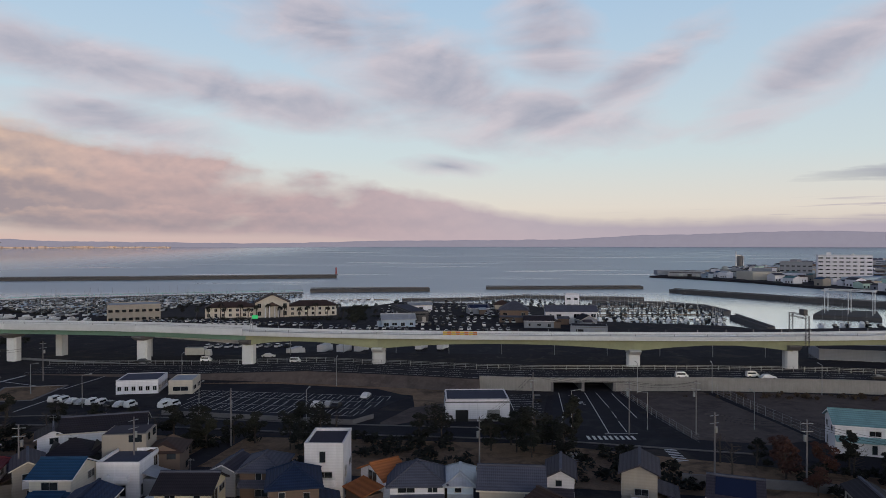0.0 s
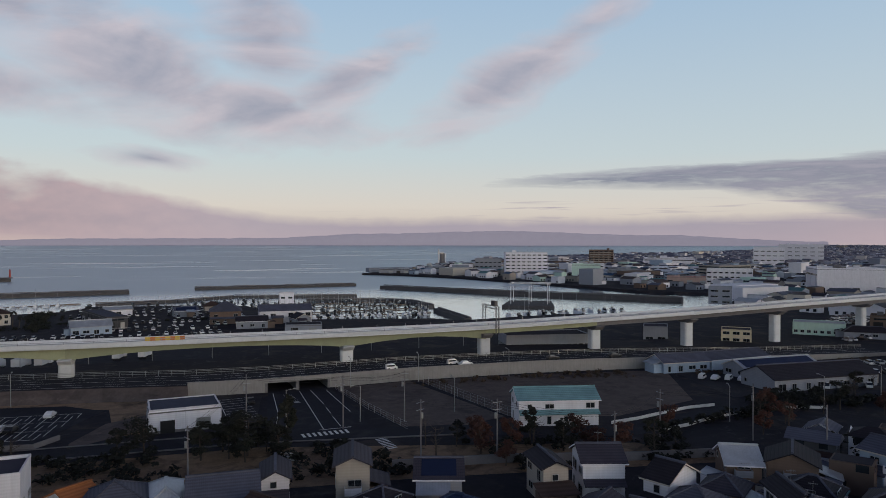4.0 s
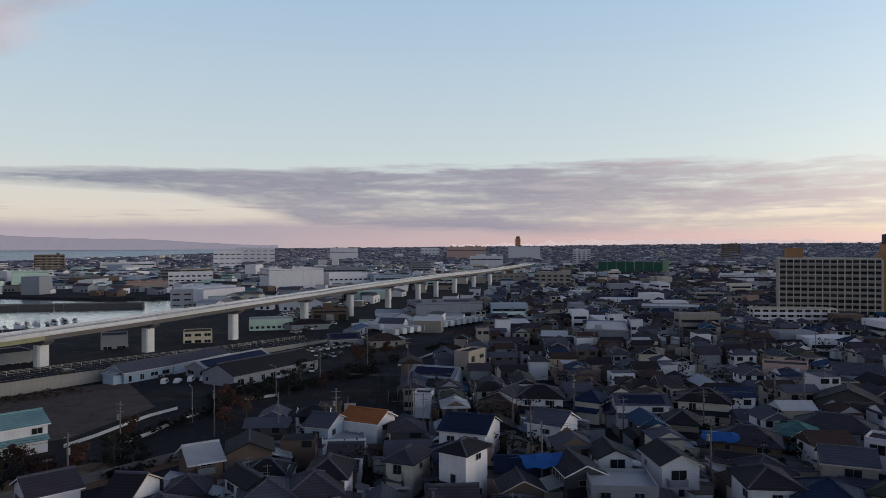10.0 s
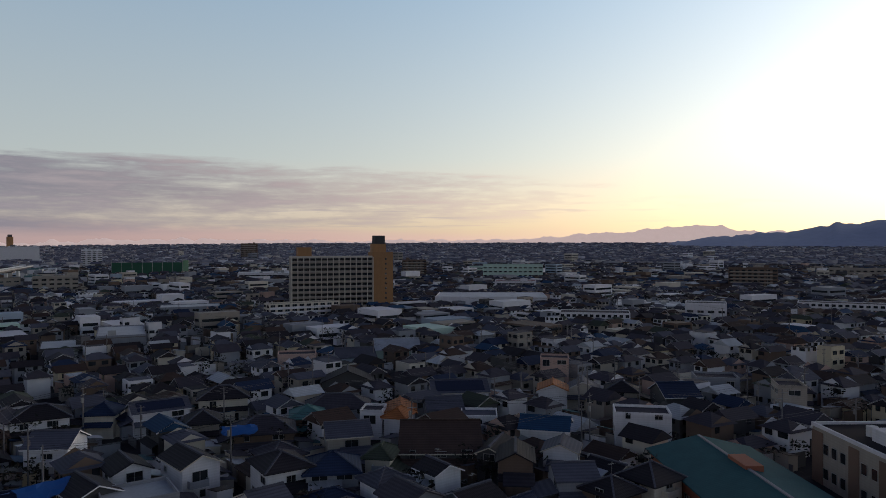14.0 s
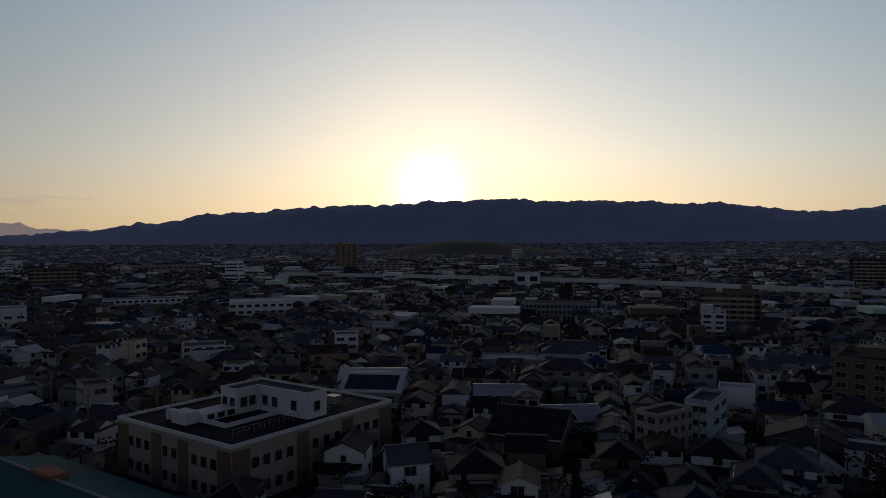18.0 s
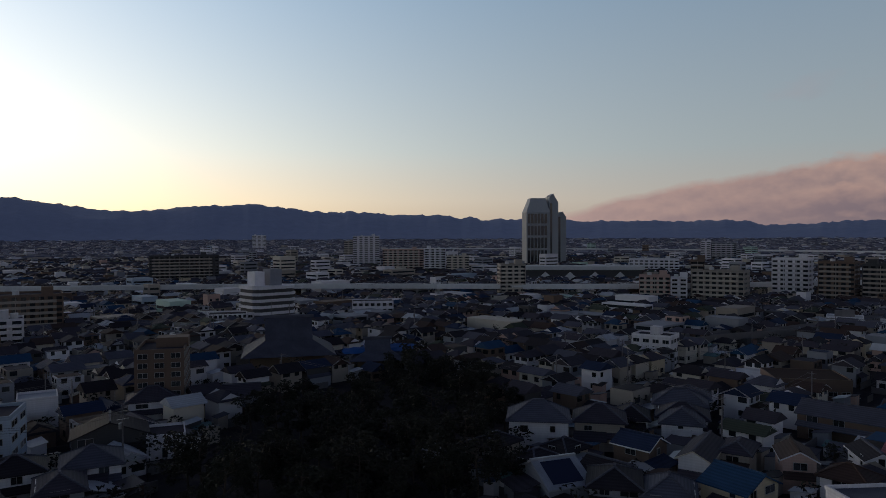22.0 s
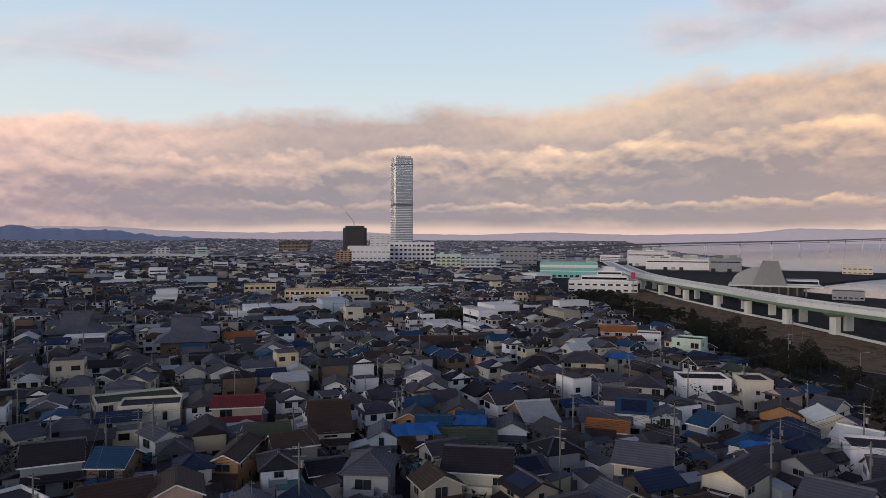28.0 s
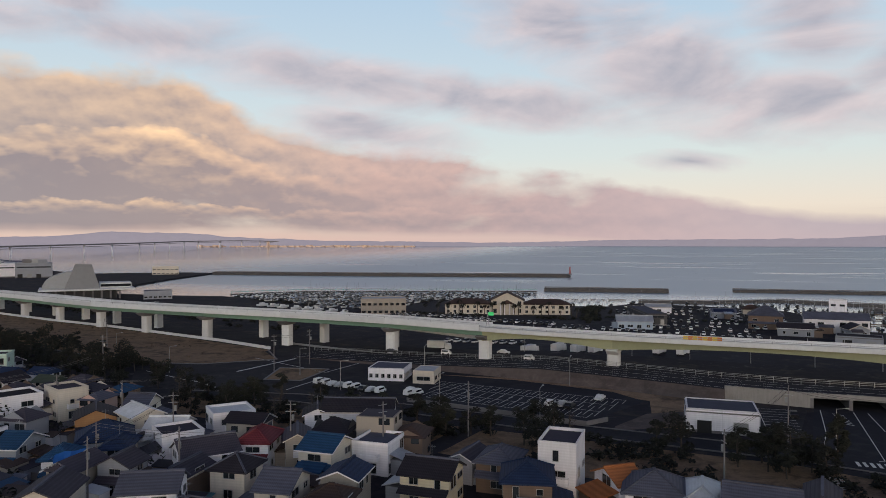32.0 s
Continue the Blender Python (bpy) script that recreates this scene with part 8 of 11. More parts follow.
house(-87.8, 121.0, 48.0, 8.3, 8.0, 5.8, "f", "white", "white", 147)
take(-88, 121, 4.7)
house(-88.6, 106.2, 53.8, 7.4, 8.0, 5.4, "f", "grey", "white", 148)
take(-89, 106, 4.4)
house(-142.7, 115.7, 66.0, 11.5, 9.0, 6.0, "f", "black", "white", 152)
take(-143, 116, 5.2)
house(-134.4, 123.6, 66.0, 6.5, 9.0, 6.8, "f", "grey", "cream", 153)
take(-133, 121, 3.6)
house(-215.0, 151.1, 54.9, 8.2, 8.0, 6.0, "f", "grey", "white", 154)
take(-215, 151, 4.7)
house(-231.3, 148.9, 57.2, 12.9, 8.0, 5.0, "g", "orange", "cream", 155)
take(-233, 147, 4.7)
take(-230, 151, 4.7)
house(-142.9, 99.6, 55.1, 8.2, 8.0, 5.6, "h", "grey", "cream", 157)
take(-143, 100, 4.7)
house(-125.0, 77.6, 58.2, 9.7, 8.0, 3.4, "g", "slate", "white", 158)
take(-125, 78, 4.7)
house(-123.4, 83.2, 56.0, 6.5, 8.0, 5.0, "g", "blue", "white", 160)
take(-123, 83, 3.9)
house(-177.0, 102.1, 60.0, 12.1, 8.0, 5.4, "h", "grey", "yellow", 161)
take(-178, 100, 4.7)
take(-176, 104, 4.7)
house(-132.4, 85.8, 57.0, 6.9, 8.0, 5.4, "g", "grey", "white", 162)
take(-132, 86, 4.1)
house(-100.2, 100.7, 44.8, 8.9, 8.0, 5.0, "h", "navy", "grey", 163)
take(-100, 101, 4.7)
house(-113.7, 111.8, 45.5, 7.5, 8.0, 5.0, "G", "black", "orange", 164)
take(-114, 112, 4.4)
house(-76.9, 99.0, 51.8, 9.2, 8.0, 5.0, "g", "grey", "white", 165)
take(-77, 99, 4.7)
house(-176.9, 88.1, 63.5, 10.8, 8.0, 5.0, "h", "black", "brown", 166)
take(-177, 88, 4.7)
house(84.4, 134.2, -18.2, 17.7, 9.0, 5.6, "g", "aqua", "white", 167)
take(80, 136, 5.2)
take(89, 133, 5.2)
house(242.9, 137.9, -50.4, 11.8, 8.0, 3.0, "h", "brown", "beige", 171)
take(243, 138, 4.7)
house(238.3, 153.8, -47.2, 12.0, 8.0, 3.0, "g", "grey", "grey", 172)
take(237, 155, 4.7)
take(240, 152, 4.7)
house(278.7, 199.5, -44.4, 17.7, 7.0, 3.0, "h", "black", "grey", 173)
take(275, 203, 4.2)
take(279, 199, 4.2)
take(283, 196, 4.2)
house(36.7, 361.3, -5.8, 14.6, 13.0, 6.5, "h", "slate", "brown", 174, lower=True)
take(37, 361, 7.5)
house(64.6, 354.5, -4.3, 25.3, 12.0, 6.0, "g", "slate", "white", 175, lower=False)
take(58, 355, 6.9)
take(71, 354, 6.9)
house(69.6, 340.7, 8.4, 7.8, 10.0, 3.4, "G", "black", "grey", 176, lower=False)
take(70, 341, 4.6)
house(100.9, 43.0, -98.9, 4.9, 6.5, 8.4, "h", "black", "white", 300)
take(101, 43, 3.0)
house(101.7, 53.2, -87.4, 4.7, 7, 5.6, "h", "grey", "cream", 301)
take(102, 53, 3.0)
house(117.8, 14.0, -61.2, 6.0, 9, 5.8, "G", "black", "white", 302)
take(118, 14, 3.6)
house(112.1, -0.1, -70.1, 7.0, 8, 6.0, "h", "black", "white", 303)
take(112, -0, 4.1)
house(118.5, 23.7, -63.7, 5.6, 7, 5.2, "G", "black", "white", 304)
take(118, 24, 3.4)
house(146.3, -5.6, -92.2, 6.5, 7, 5.2, "h", "teal", "brown", 305)
take(146, -6, 3.9)
house(128.9, -12.0, -87.3, 7.6, 7, 5.6, "g", "slate", "beige", 306)
take(129, -12, 4.1)
house(141.2, -23.8, -119.6, 4.2, 6, 5.4, "h", "orange", "white", 307)
take(141, -24, 2.7)
house(145.3, -19.1, -107.5, 4.6, 6, 5.6, "f", "grey", "white", 308)
take(145, -19, 2.9)
house(146.1, -34.2, -93.2, 7.2, 7, 5.4, "g", "slate", "grey", 309)
take(146, -34, 4.1)
house(161.2, -41.5, -96.4, 13.0, 9, 5.6, "g", "slate", "white", 310)
take(161, -41, 5.1)
house(117.0, -16.8, -113.2, 4.2, 6, 5.0, "h", "green", "cream", 311)
take(117, -17, 2.7)
house(219.7, -5.3, -91.4, 11.5, 8, 6.4, "f", "grey", "pink", 312)
take(220, -5, 4.6)
house(104.1, 19.3, -69.5, 9.4, 8, 5.4, "f", "tin", "grey", 313)
take(104, 19, 4.6)
house(159.0, 25.2, -69.0, 11.1, 7, 5.2, "g", "slate", "white", 315)
take(158, 28, 4.1)
take(160, 23, 4.1)
house(146.9, 15.0, -84.2, 6.1, 7, 5.2, "h", "black", "beige", 316)
take(147, 15, 3.6)
house(159.4, 35.8, -97.3, 5.7, 7, 5.2, "h", "navy", "cream", 317)
take(159, 36, 3.4)
house(219.4, -22.8, -85.9, 11.7, 9, 5.4, "g", "slate", "blue", 318)
take(219, -23, 5.1)
house(240.9, -39.7, -94.4, 15.0, 12, 4.2, "g", "tin", "mint", 319)
take(241, -40, 6.6)
house(-134.0, 21.9, 84.7, 7.2, 16, 4.6, "g", "brown", "cream", 320)
take(-134, 22, 4.2)
house(-118.0, 4.4, 69.9, 4.2, 12, 5.4, "G", "brown", "orange", 321)
take(-118, 4, 2.7)
house(-110.7, 10.4, 88.6, 5.4, 7, 5.3, "h", "black", "white", 322)
take(-111, 10, 3.3)
house(-102.8, 23.2, 67.3, 6.5, 8, 6.0, "h", "slate", "grey", 323)
take(-103, 23, 3.9)
house(-122.5, 30.0, 76.2, 4.7, 7, 5.0, "G", "slate", "blue", 324)
take(-123, 30, 3.0)
house(-119.0, -13.7, 71.6, 5.4, 7, 5.2, "g", "blue", "brown", 325)
take(-119, -14, 3.3)
house(-132.3, -8.3, 118.6, 4.2, 7, 5.2, "G", "slate", "white", 326)
take(-132, -8, 2.7)
house(-151.4, 6.0, 83.7, 9.8, 7, 5.4, "g", "red", "beige", 327)
take(-151, 6, 4.1)
house(-154.5, -11.0, 88.1, 11.6, 8, 6.0, "f", "grey", "cream", 328)
take(-154, -11, 4.6)
house(-140.1, -31.4, 127.6, 4.6, 7, 5.2, "g", "slate", "cream", 329)
take(-140, -31, 2.9)
house(-212.1, -32.6, 83.7, 6.7, 7, 5.4, "h", "slate", "white", 330)
take(-212, -33, 3.9)
house(-190.0, -23.4, 77.0, 4.4, 7, 5.2, "G", "black", "cream", 331)
take(-190, -23, 2.8)
house(-184.8, -15.8, 79.9, 5.7, 7, 5.2, "G", "slate", "cream", 332)
take(-185, -16, 3.5)
house(-193.1, -4.4, 101.3, 6.3, 7, 5.2, "G", "slate", "cream", 333)
take(-193, -4, 3.7)
house(-192.1, 4.1, 98.8, 7.5, 7, 5.2, "G", "grey", "white", 334)
take(-192, 4, 4.1)
house(-124.6, -23.3, 96.6, 8.3, 9, 5.2, "g", "black", "grey", 335)
take(-125, -23, 4.8)
house(-132.3, 38.3, 63.8, 5.0, 7, 5.0, "G", "grey", "orange", 336)
take(-132, 38, 3.1)
house(-99.4, 39.5, 62.3, 9.9, 9, 5.6, "g", "black", "cream", 337)
take(-99, 39, 5.1)
house(-220.3, 18.8, 85.1, 9.5, 7, 5.2, "G", "slate", "white", 338)
take(-220, 19, 4.1)
house(-255.4, 10.5, 92.6, 9.8, 7, 5.0, "g", "orange", "cream", 339)
take(-255, 11, 4.1)
house(-125.7, 61.2, 86.0, 6.5, 11, 5.0, "g", "tin", "brown", 340)
take(-126, 61, 3.8)
house(-118.7, 74.2, 53.0, 7.5, 6, 3.2, "g", "orange", "brown", 341)
take(-119, 74, 3.6)
house(-93.4, 65.1, 47.1, 8.2, 8, 5.6, "g", "slate", "cream", 342)
take(-93, 65, 4.6)
house(-83.7, 74.1, 26.5, 6.3, 9, 5.5, "G", "grey", "cream", 343)
take(-84, 74, 3.7)
house(-71.5, 80.5, 27.6, 7.8, 7, 5.6, "g", "slate", "white", 344)
take(-72, 80, 4.1)
house(-110.2, 91.5, 15.3, 4.2, 8, 5.0, "g", "blue", "grey", 345)
take(-110, 92, 2.7)
house(-97.2, 88.5, 27.7, 4.2, 6, 5.2, "h", "blue", "white", 346)
take(-97, 89, 2.7)
house(-111.4, 122.3, 17.3, 5.0, 7, 5.4, "g", "slate", "cream", 347)
take(-111, 122, 3.1)
house(-184.4, 144.7, 36.9, 9.0, 8, 8.6, "f", "grey", "mint", 348)
take(-184, 145, 4.6)
house(-235.4, 99.2, 62.2, 8.9, 8, 6.0, "f", "tin", "pink", 349)
take(-235, 99, 4.6)
house(-71.5, 107.0, 15.8, 5.5, 8, 5.6, "h", "red", "white", 350)
take(-72, 107, 3.4)
house(-57.8, 106.3, 0.5, 6.1, 8, 5.5, "g", "blue", "cream", 351)
take(-58, 106, 3.6)
house(-51.1, 113.4, 0.2, 6.8, 8, 5.2, "f", "slate", "white", 352)
take(-51, 113, 4.0)
house(-55.1, 88.3, 8.0, 5.1, 8, 5.2, "g", "slate", "cream", 353)
take(-55, 88, 3.1)
house(-36.5, 100.8, -0.1, 7.8, 7, 5.2, "g", "black", "yellow", 354)
take(-37, 101, 4.1)
house(-34.4, 113.8, -8.2, 4.2, 7, 4.0, "G", "grey", "grey", 355)
take(-34, 114, 2.7)
house(-28.4, 111.6, -0.7, 6.0, 8, 5.0, "h", "slate", "brown", 356)
take(-28, 112, 3.6)
house(-94.8, 111.4, 20.4, 7.0, 7, 4.6, "g", "white", "white", 357)
take(-95, 111, 4.1)
house(-93.0, 96.6, 28.9, 4.4, 7, 5.2, "h", "navy", "beige", 358)
take(-93, 97, 2.8)
house(-117.8, 86.9, 53.6, 5.2, 7, 5.0, "G", "slate", "blue", 359)
take(-118, 87, 3.2)
house(-91.4, -77.6, 118.3, 4.6, 12, 5.4, "G", "grey", "white", 360)
take(-91, -78, 2.9)
house(-120.1, -58.7, 98.0, 8.9, 8, 5.0, "g", "pink", "white", 361)
take(-120, -59, 4.6)
house(-105.1, -32.6, 127.2, 4.2, 8, 5.2, "g", "black", "white", 362)
take(-105, -33, 2.7)
house(-104.6, -24.7, 125.3, 6.2, 8, 5.2, "f", "grey", "white", 364)
take(-105, -25, 3.7)
house(-97.7, -75.6, 117.7, 4.3, 7, 5.4, "h", "grey", "beige", 365)
take(-98, -76, 2.7)
house(-123.3, -43.5, 97.4, 7.2, 8, 4.8, "g", "slate", "brown", 366)
take(-123, -43, 4.2)
house(-102.4, -68.8, 133.9, 4.7, 7, 5.4, "G", "brown", "pink", 367)
take(-102, -69, 3.0)
house(-144.5, -59.6, 120.4, 12.5, 8, 4.2, "g", "slate", "brown", 368)
take(-143, -62, 4.6)
take(-146, -57, 4.6)
house(-219.0, -33.4, 86.7, 7.6, 7, 5.6, "h", "slate", "cream", 369)
take(-219, -33, 4.1)
house(123.4, -68.6, -113.1, 10.4, 7, 7.4, "f", "grey", "white", 400)
take(123, -69, 4.1)
house(125.3, -49.5, -117.6, 8.8, 7, 5.4, "g", "blue", "white", 401)
take(125, -50, 4.1)
house(111.8, -47.1, -118.8, 5.6, 6, 5.2, "G", "slate", "white", 402)
take(112, -47, 3.4)
house(98.8, -43.4, -99.7, 5.9, 7, 5.2, "g", "slate", "grey", 403)
take(99, -43, 3.5)
house(158.4, -64.4, -112.1, 6.7, 7, 5.4, "G", "orange", "white", 404)
take(158, -64, 4.0)
house(145.0, -89.1, -99.6, 7.9, 10, 5.6, "g", "navy", "dark", 405)
take(145, -89, 4.5)
house(115.4, -36.5, -122.6, 4.2, 9, 5.0, "G", "black", "dark", 406)
take(115, -36, 2.7)
house(138.3, -40.0, -106.1, 7.4, 7, 5.0, "f", "slate", "white", 407)
take(138, -40, 4.1)
house(160.9, -110.6, -114.5, 10.6, 8, 5.4, "f", "grey", "grey", 408)
take(161, -111, 4.6)
house(142.5, -118.5, -119.8, 7.7, 7, 5.6, "h", "grey", "beige", 409)
take(142, -119, 4.1)
house(154.9, -80.8, -117.6, 7.3, 7, 5.0, "h", "black", "beige", 410)
take(155, -81, 4.1)
house(159.2, -72.6, -114.5, 7.6, 7, 4.8, "G", "slate", "cream", 411)
take(159, -73, 4.1)
house(50.6, -99.4, -141.0, 6.1, 7, 5.4, "g", "slate", "white", 412)
take(51, -99, 3.7)
house(33.7, -139.2, -152.4, 11.0, 9, 4.5, "g", "tin", "dark", 413)
take(34, -139, 5.1)
house(47.8, -122.2, -178.6, 4.2, 6, 5.2, "G", "grey", "yellow", 414)
take(48, -122, 2.7)
house(56.1, -116.3, -144.2, 6.1, 7, 5.2, "h", "black", "white", 415)
take(56, -116, 3.7)
house(80.7, -143.2, -164.6, 13.7, 12, 6.0, "g", "white", "grey", 416)
take(81, -143, 6.6)
house(39.8, -102.3, -153.8, 8.0, 8, 5.0, "h", "black", "beige", 417)
take(40, -102, 4.6)
house(5.3, -123.0, -177.5, 7.5, 7, 5.4, "h", "black", "white", 418)
take(5, -123, 4.1)

house(154.2, 172.6, -7.0, 16.4, 9, 3.2, "g", "slate", "blue", 440, lower=False)
take(150, 173, 5.0)
take(158, 172, 5.0)
house(175.1, 172.2, 0.7, 24.3, 9, 3.2, "g", "slate", "blue", 441, lower=False)
take(167, 172, 5.0)
take(175, 172, 5.0)
take(183, 172, 5.0)
house(175.9, 156.6, -3.7, 28.2, 9, 3.0, "g", "tin", "grey", 442, lower=False)
take(167, 157, 5.0)
take(176, 157, 5.0)
take(185, 156, 5.0)
house(172.3, 140.5, -6.7, 34.9, 13, 3.4, "g", "black", "grey", 443, lower=False)
take(161, 142, 7.2)
take(172, 141, 7.2)
take(184, 139, 7.2)
house(147.4, 72.9, -73.7, 4.2, 5.0, 5.4, "f", "grey", "white", 444)
take(144, 72, 3)

# ---- larger buildings ----
block(518.5, 754.8, -34.5, 52.2, 25.0, 12.3, "white", "building", "low white shed on the island", 1, 1, "tin", wins=False)
take(507, 762, 15)
take(519, 755, 15)
take(530, 747, 15)
block(711.0, 983.1, -35.9, 40.3, 18.0, 27.1, "brown", "building", "dark brown office building", 7, 5, "grey")
take(702, 990, 11)
take(711, 983, 11)
take(720, 977, 11)
block(527.9, 681.7, -37.8, 40.9, 25.0, 8.2, "grey", "building", "grey flat-roofed harbour shed", 1, 1, "grey", wins=False)
take(522, 687, 15)
take(534, 677, 15)
block(835.3, 959.8, -41.0, 83.0, 40.0, 13.2, "white", "building", "long white factory hall", 1, 1, "white", wins=False)
take(819, 974, 24)
take(835, 960, 24)
take(852, 946, 24)
block(485.4, 532.9, -42.3, 35.7, 20.0, 6.9, "pink", "building", "low factory hall with a pink roof", 1, 1, "pink", wins=False)
take(480, 538, 12)
take(491, 528, 12)
block(350.0, 847.5, -22.4, 25.8, 14.0, 8.3, "grey", "building", "small grey harbour sheds", 1, 1, "grey", wins=False)
take(345, 850, 8)
take(355, 845, 8)
block(389.7, 851.0, -24.6, 30.4, 14.0, 10.0, "white", "building", "small white harbour building", 2, 5, "grey")
take(382, 854, 8)
take(390, 851, 8)
take(397, 848, 8)
block(433.5, 857.4, -26.8, 35.5, 20.0, 17.0, "grey", "building", "grey industrial building with flat roof", 3, 6, "grey")
take(427, 861, 12)
take(440, 854, 12)
block(992.2, 889.4, -48.1, 48.2, 30.0, 31.9, "white", "building", "stepped white factory block", 4, 5, "white")
take(986, 896, 18)
take(998, 883, 18)
block(1111.7, 924.3, -50.3, 73.7, 30.0, 36.3, "white", "building", "tall white factory block", 5, 6, "white")
take(1098, 941, 18)
take(1112, 924, 18)
take(1126, 908, 18)
block(537.2, 529.3, -45.4, 42.3, 25.0, 13.3, "white", "building", "white two-storey factory works", 3, 8, "grey")
take(531, 535, 15)
take(543, 523, 15)
block(523.1, 393.8, -39.0, 48.8, 40.0, 19.1, "white", "building", "large white windowless factory hall", 1, 1, "white", wins=False)
take(520, 397, 24)
take(526, 391, 24)
block(569.3, 365.2, -43.3, 36.8, 24.0, 13.9, "white", "building", "white factory annexe with strip windows", 2, 8, "white")
take(565, 370, 14)
take(574, 361, 14)
block(702.5, 462.9, -56.6, 70.2, 40.0, 14.7, "grey", "building", "pale grey factory hall", 1, 1, "tin", wins=False)
take(694, 476, 24)
take(711, 450, 24)
block(585.9, 323.2, -47.1, 39.0, 16.0, 11.4, "blue", "building", "long pale blue loading shed", 1, 1, "tin", wins=False)
take(578, 332, 10)
take(586, 323, 10)
take(594, 315, 10)
block(1458.7, 940.1, -57.2, 67.1, 20.0, 33.6, "white", "silos", "row of tall white storage silos", 1, 1, "white", wins=False)
take(1446, 960, 12)
take(1454, 947, 12)
take(1463, 934, 12)
take(1471, 920, 12)
block(2258.0, 1090.6, -64.2, 66.9, 30.0, 31.9, "white", "building", "white three-storey waterfront works", 3, 5, "grey")
take(2250, 1107, 18)
take(2258, 1091, 18)
take(2266, 1074, 18)
block(1767.6, 743.7, -67.2, 106.3, 40.0, 36.7, "pink", "building", "gabled pinkish factory hall", 1, 1, "tin", wins=False)
take(1755, 774, 24)
take(1768, 744, 24)
take(1780, 713, 24)
block(1162.4, 450.0, -68.8, 57.5, 30.0, 20.9, "white", "building", "white and yellow warehouse", 1, 1, "white", wins=False)
take(1157, 463, 18)
take(1167, 437, 18)
block(1736.2, 567.1, -71.9, 80.4, 40.0, 36.5, "white", "building", "large white waterfront warehouse", 1, 1, "white", wins=False)
take(1730, 586, 24)
take(1736, 567, 24)
take(1742, 548, 24)
block(1314.7, 713.1, -61.5, 69.2, 20.0, 9.4, "grey", "building", "low grey quay shed", 1, 1, "grey", wins=False)
take(1303, 735, 12)
take(1311, 720, 12)
take(1319, 706, 12)
take(1326, 691, 12)
block(735.1, 258.4, -70.6, 37.3, 20.0, 8.7, "beige", "building", "low beige works building", 2, 6, "grey")
take(732, 267, 12)
take(738, 250, 12)
block(137.7, 226.6, -15.3, 31.4, 14.0, 5.9, "grey", "building", "long grey sliding-door warehouse", 1, 14, "black", glass_h=2.0, fill=0.70)
take(129, 229, 8)
take(138, 227, 8)
take(146, 224, 8)
block(-18.3, 375.9, 16.8, 8.8, 45.0, 5.4, "dark", "building", "long dark sheet-metal boat shed", 1, 1, "slate", wins=False)
take(-13, 359, 5)
take(-15, 364, 5)
take(-17, 370, 5)
take(-18, 376, 5)
take(-20, 382, 5)
take(-22, 388, 5)
take(-24, 393, 5)
block(81.5, 440.4, -10.5, 8.7, 7.0, 8.1, "white", "building", "small white harbour tower", 2, 2, "grey")
take(81, 441, 4)
take(82, 440, 4)
block(-162.5, 367.1, 23.9, 25.2, 18.0, 8.4, "beige", "building", "grey-beige two-storey boat storage hall", 2, 8, "tin")
take(-166, 366, 11)
take(-159, 369, 11)
block(-82.4, 191.2, 9.3, 10.7, 11.0, 3.5, "white", "office_building", "flat white roadside office with dark strip windows", 1, 6, "slate")
take(-82, 191, 6)
block(-70.3, 189.9, 6.3, 6.2, 9.0, 3.5, "cream", "building", "low cream annexe with a flat roof", 1, 2, "tin")
take(-70, 188, 4)
take(-70, 191, 4)
block(7.7, 162.7, 1.3, 14.3, 11.0, 4.7, "white", "storage_building", "white windowless sheet-metal box building", 1, 1, "slate", wins=False)
take(6, 163, 7)
take(9, 163, 7)
block(66.4, 317.4, -11.8, 16.1, 10.0, 3.0, "grey", "building", "low grey quay shed", 1, 1, "black", wins=False)
take(63, 318, 6)
take(69, 317, 6)
block(192.8, 229.3, -40.1, 9.5, 12.0, 5.9, "grey", "building", "pale grey works shed", 1, 3, "grey")
take(192, 228, 6)
take(194, 230, 6)
block(347.6, 159.4, -51.4, 36.3, 24.0, 9.4, "grey", "building", "grey gabled warehouse with green panel", 1, 1, "slate", wins=False)
take(344, 164, 14)
take(351, 155, 14)
block(219.0, 212.1, -45.9, 11.1, 10.0, 5.2, "yellow", "building", "yellow gabled works house", 2, 3, "grey")
take(219, 212, 6)
block(272.0, 216.9, -51.4, 20.3, 12.0, 5.1, "mint", "building", "low pale green shed", 1, 8, "tin")
take(269, 220, 7)
take(275, 214, 7)
block(320.9, 215.9, -56.1, 19.7, 12.0, 5.9, "brown", "building", "low shed with brown roof", 1, 1, "brown", wins=False)
take(319, 219, 7)
take(323, 213, 7)
block(272.2, 73.3, -74.9, 17.1, 22.0, 4.8, "dark", "building", "black-fronted hall with a white roof", 1, 1, "white", wins=False)
take(270, 73, 10)
take(275, 74, 10)
block(291.9, 59.7, -78.4, 16.7, 34.0, 6.6, "grey", "building", "grey sheet-metal hall with a white roof", 1, 1, "white", wins=False)
take(283, 58, 10)
take(292, 60, 10)
take(300, 61, 10)
block(790.5, 13.6, -89.0, 59.2, 40.0, 9.4, "white", "building", "long white roofed hall", 1, 1, "white", wins=False)
take(790, 23, 24)
take(791, 4, 24)
block(1831.4, 73.6, -87.7, 41.2, 16.0, 42.8, "brown", "building", "brown mid-rise apartment tower", 9, 4, "grey")
take(1831, 86, 10)
take(1831, 74, 10)
take(1832, 61, 10)
block(412.5, 48.3, -83.3, 31.6, 20.0, 5.9, "grey", "building", "flat grey two-storey works", 2, 6, "white")
take(412, 54, 12)
take(413, 43, 12)
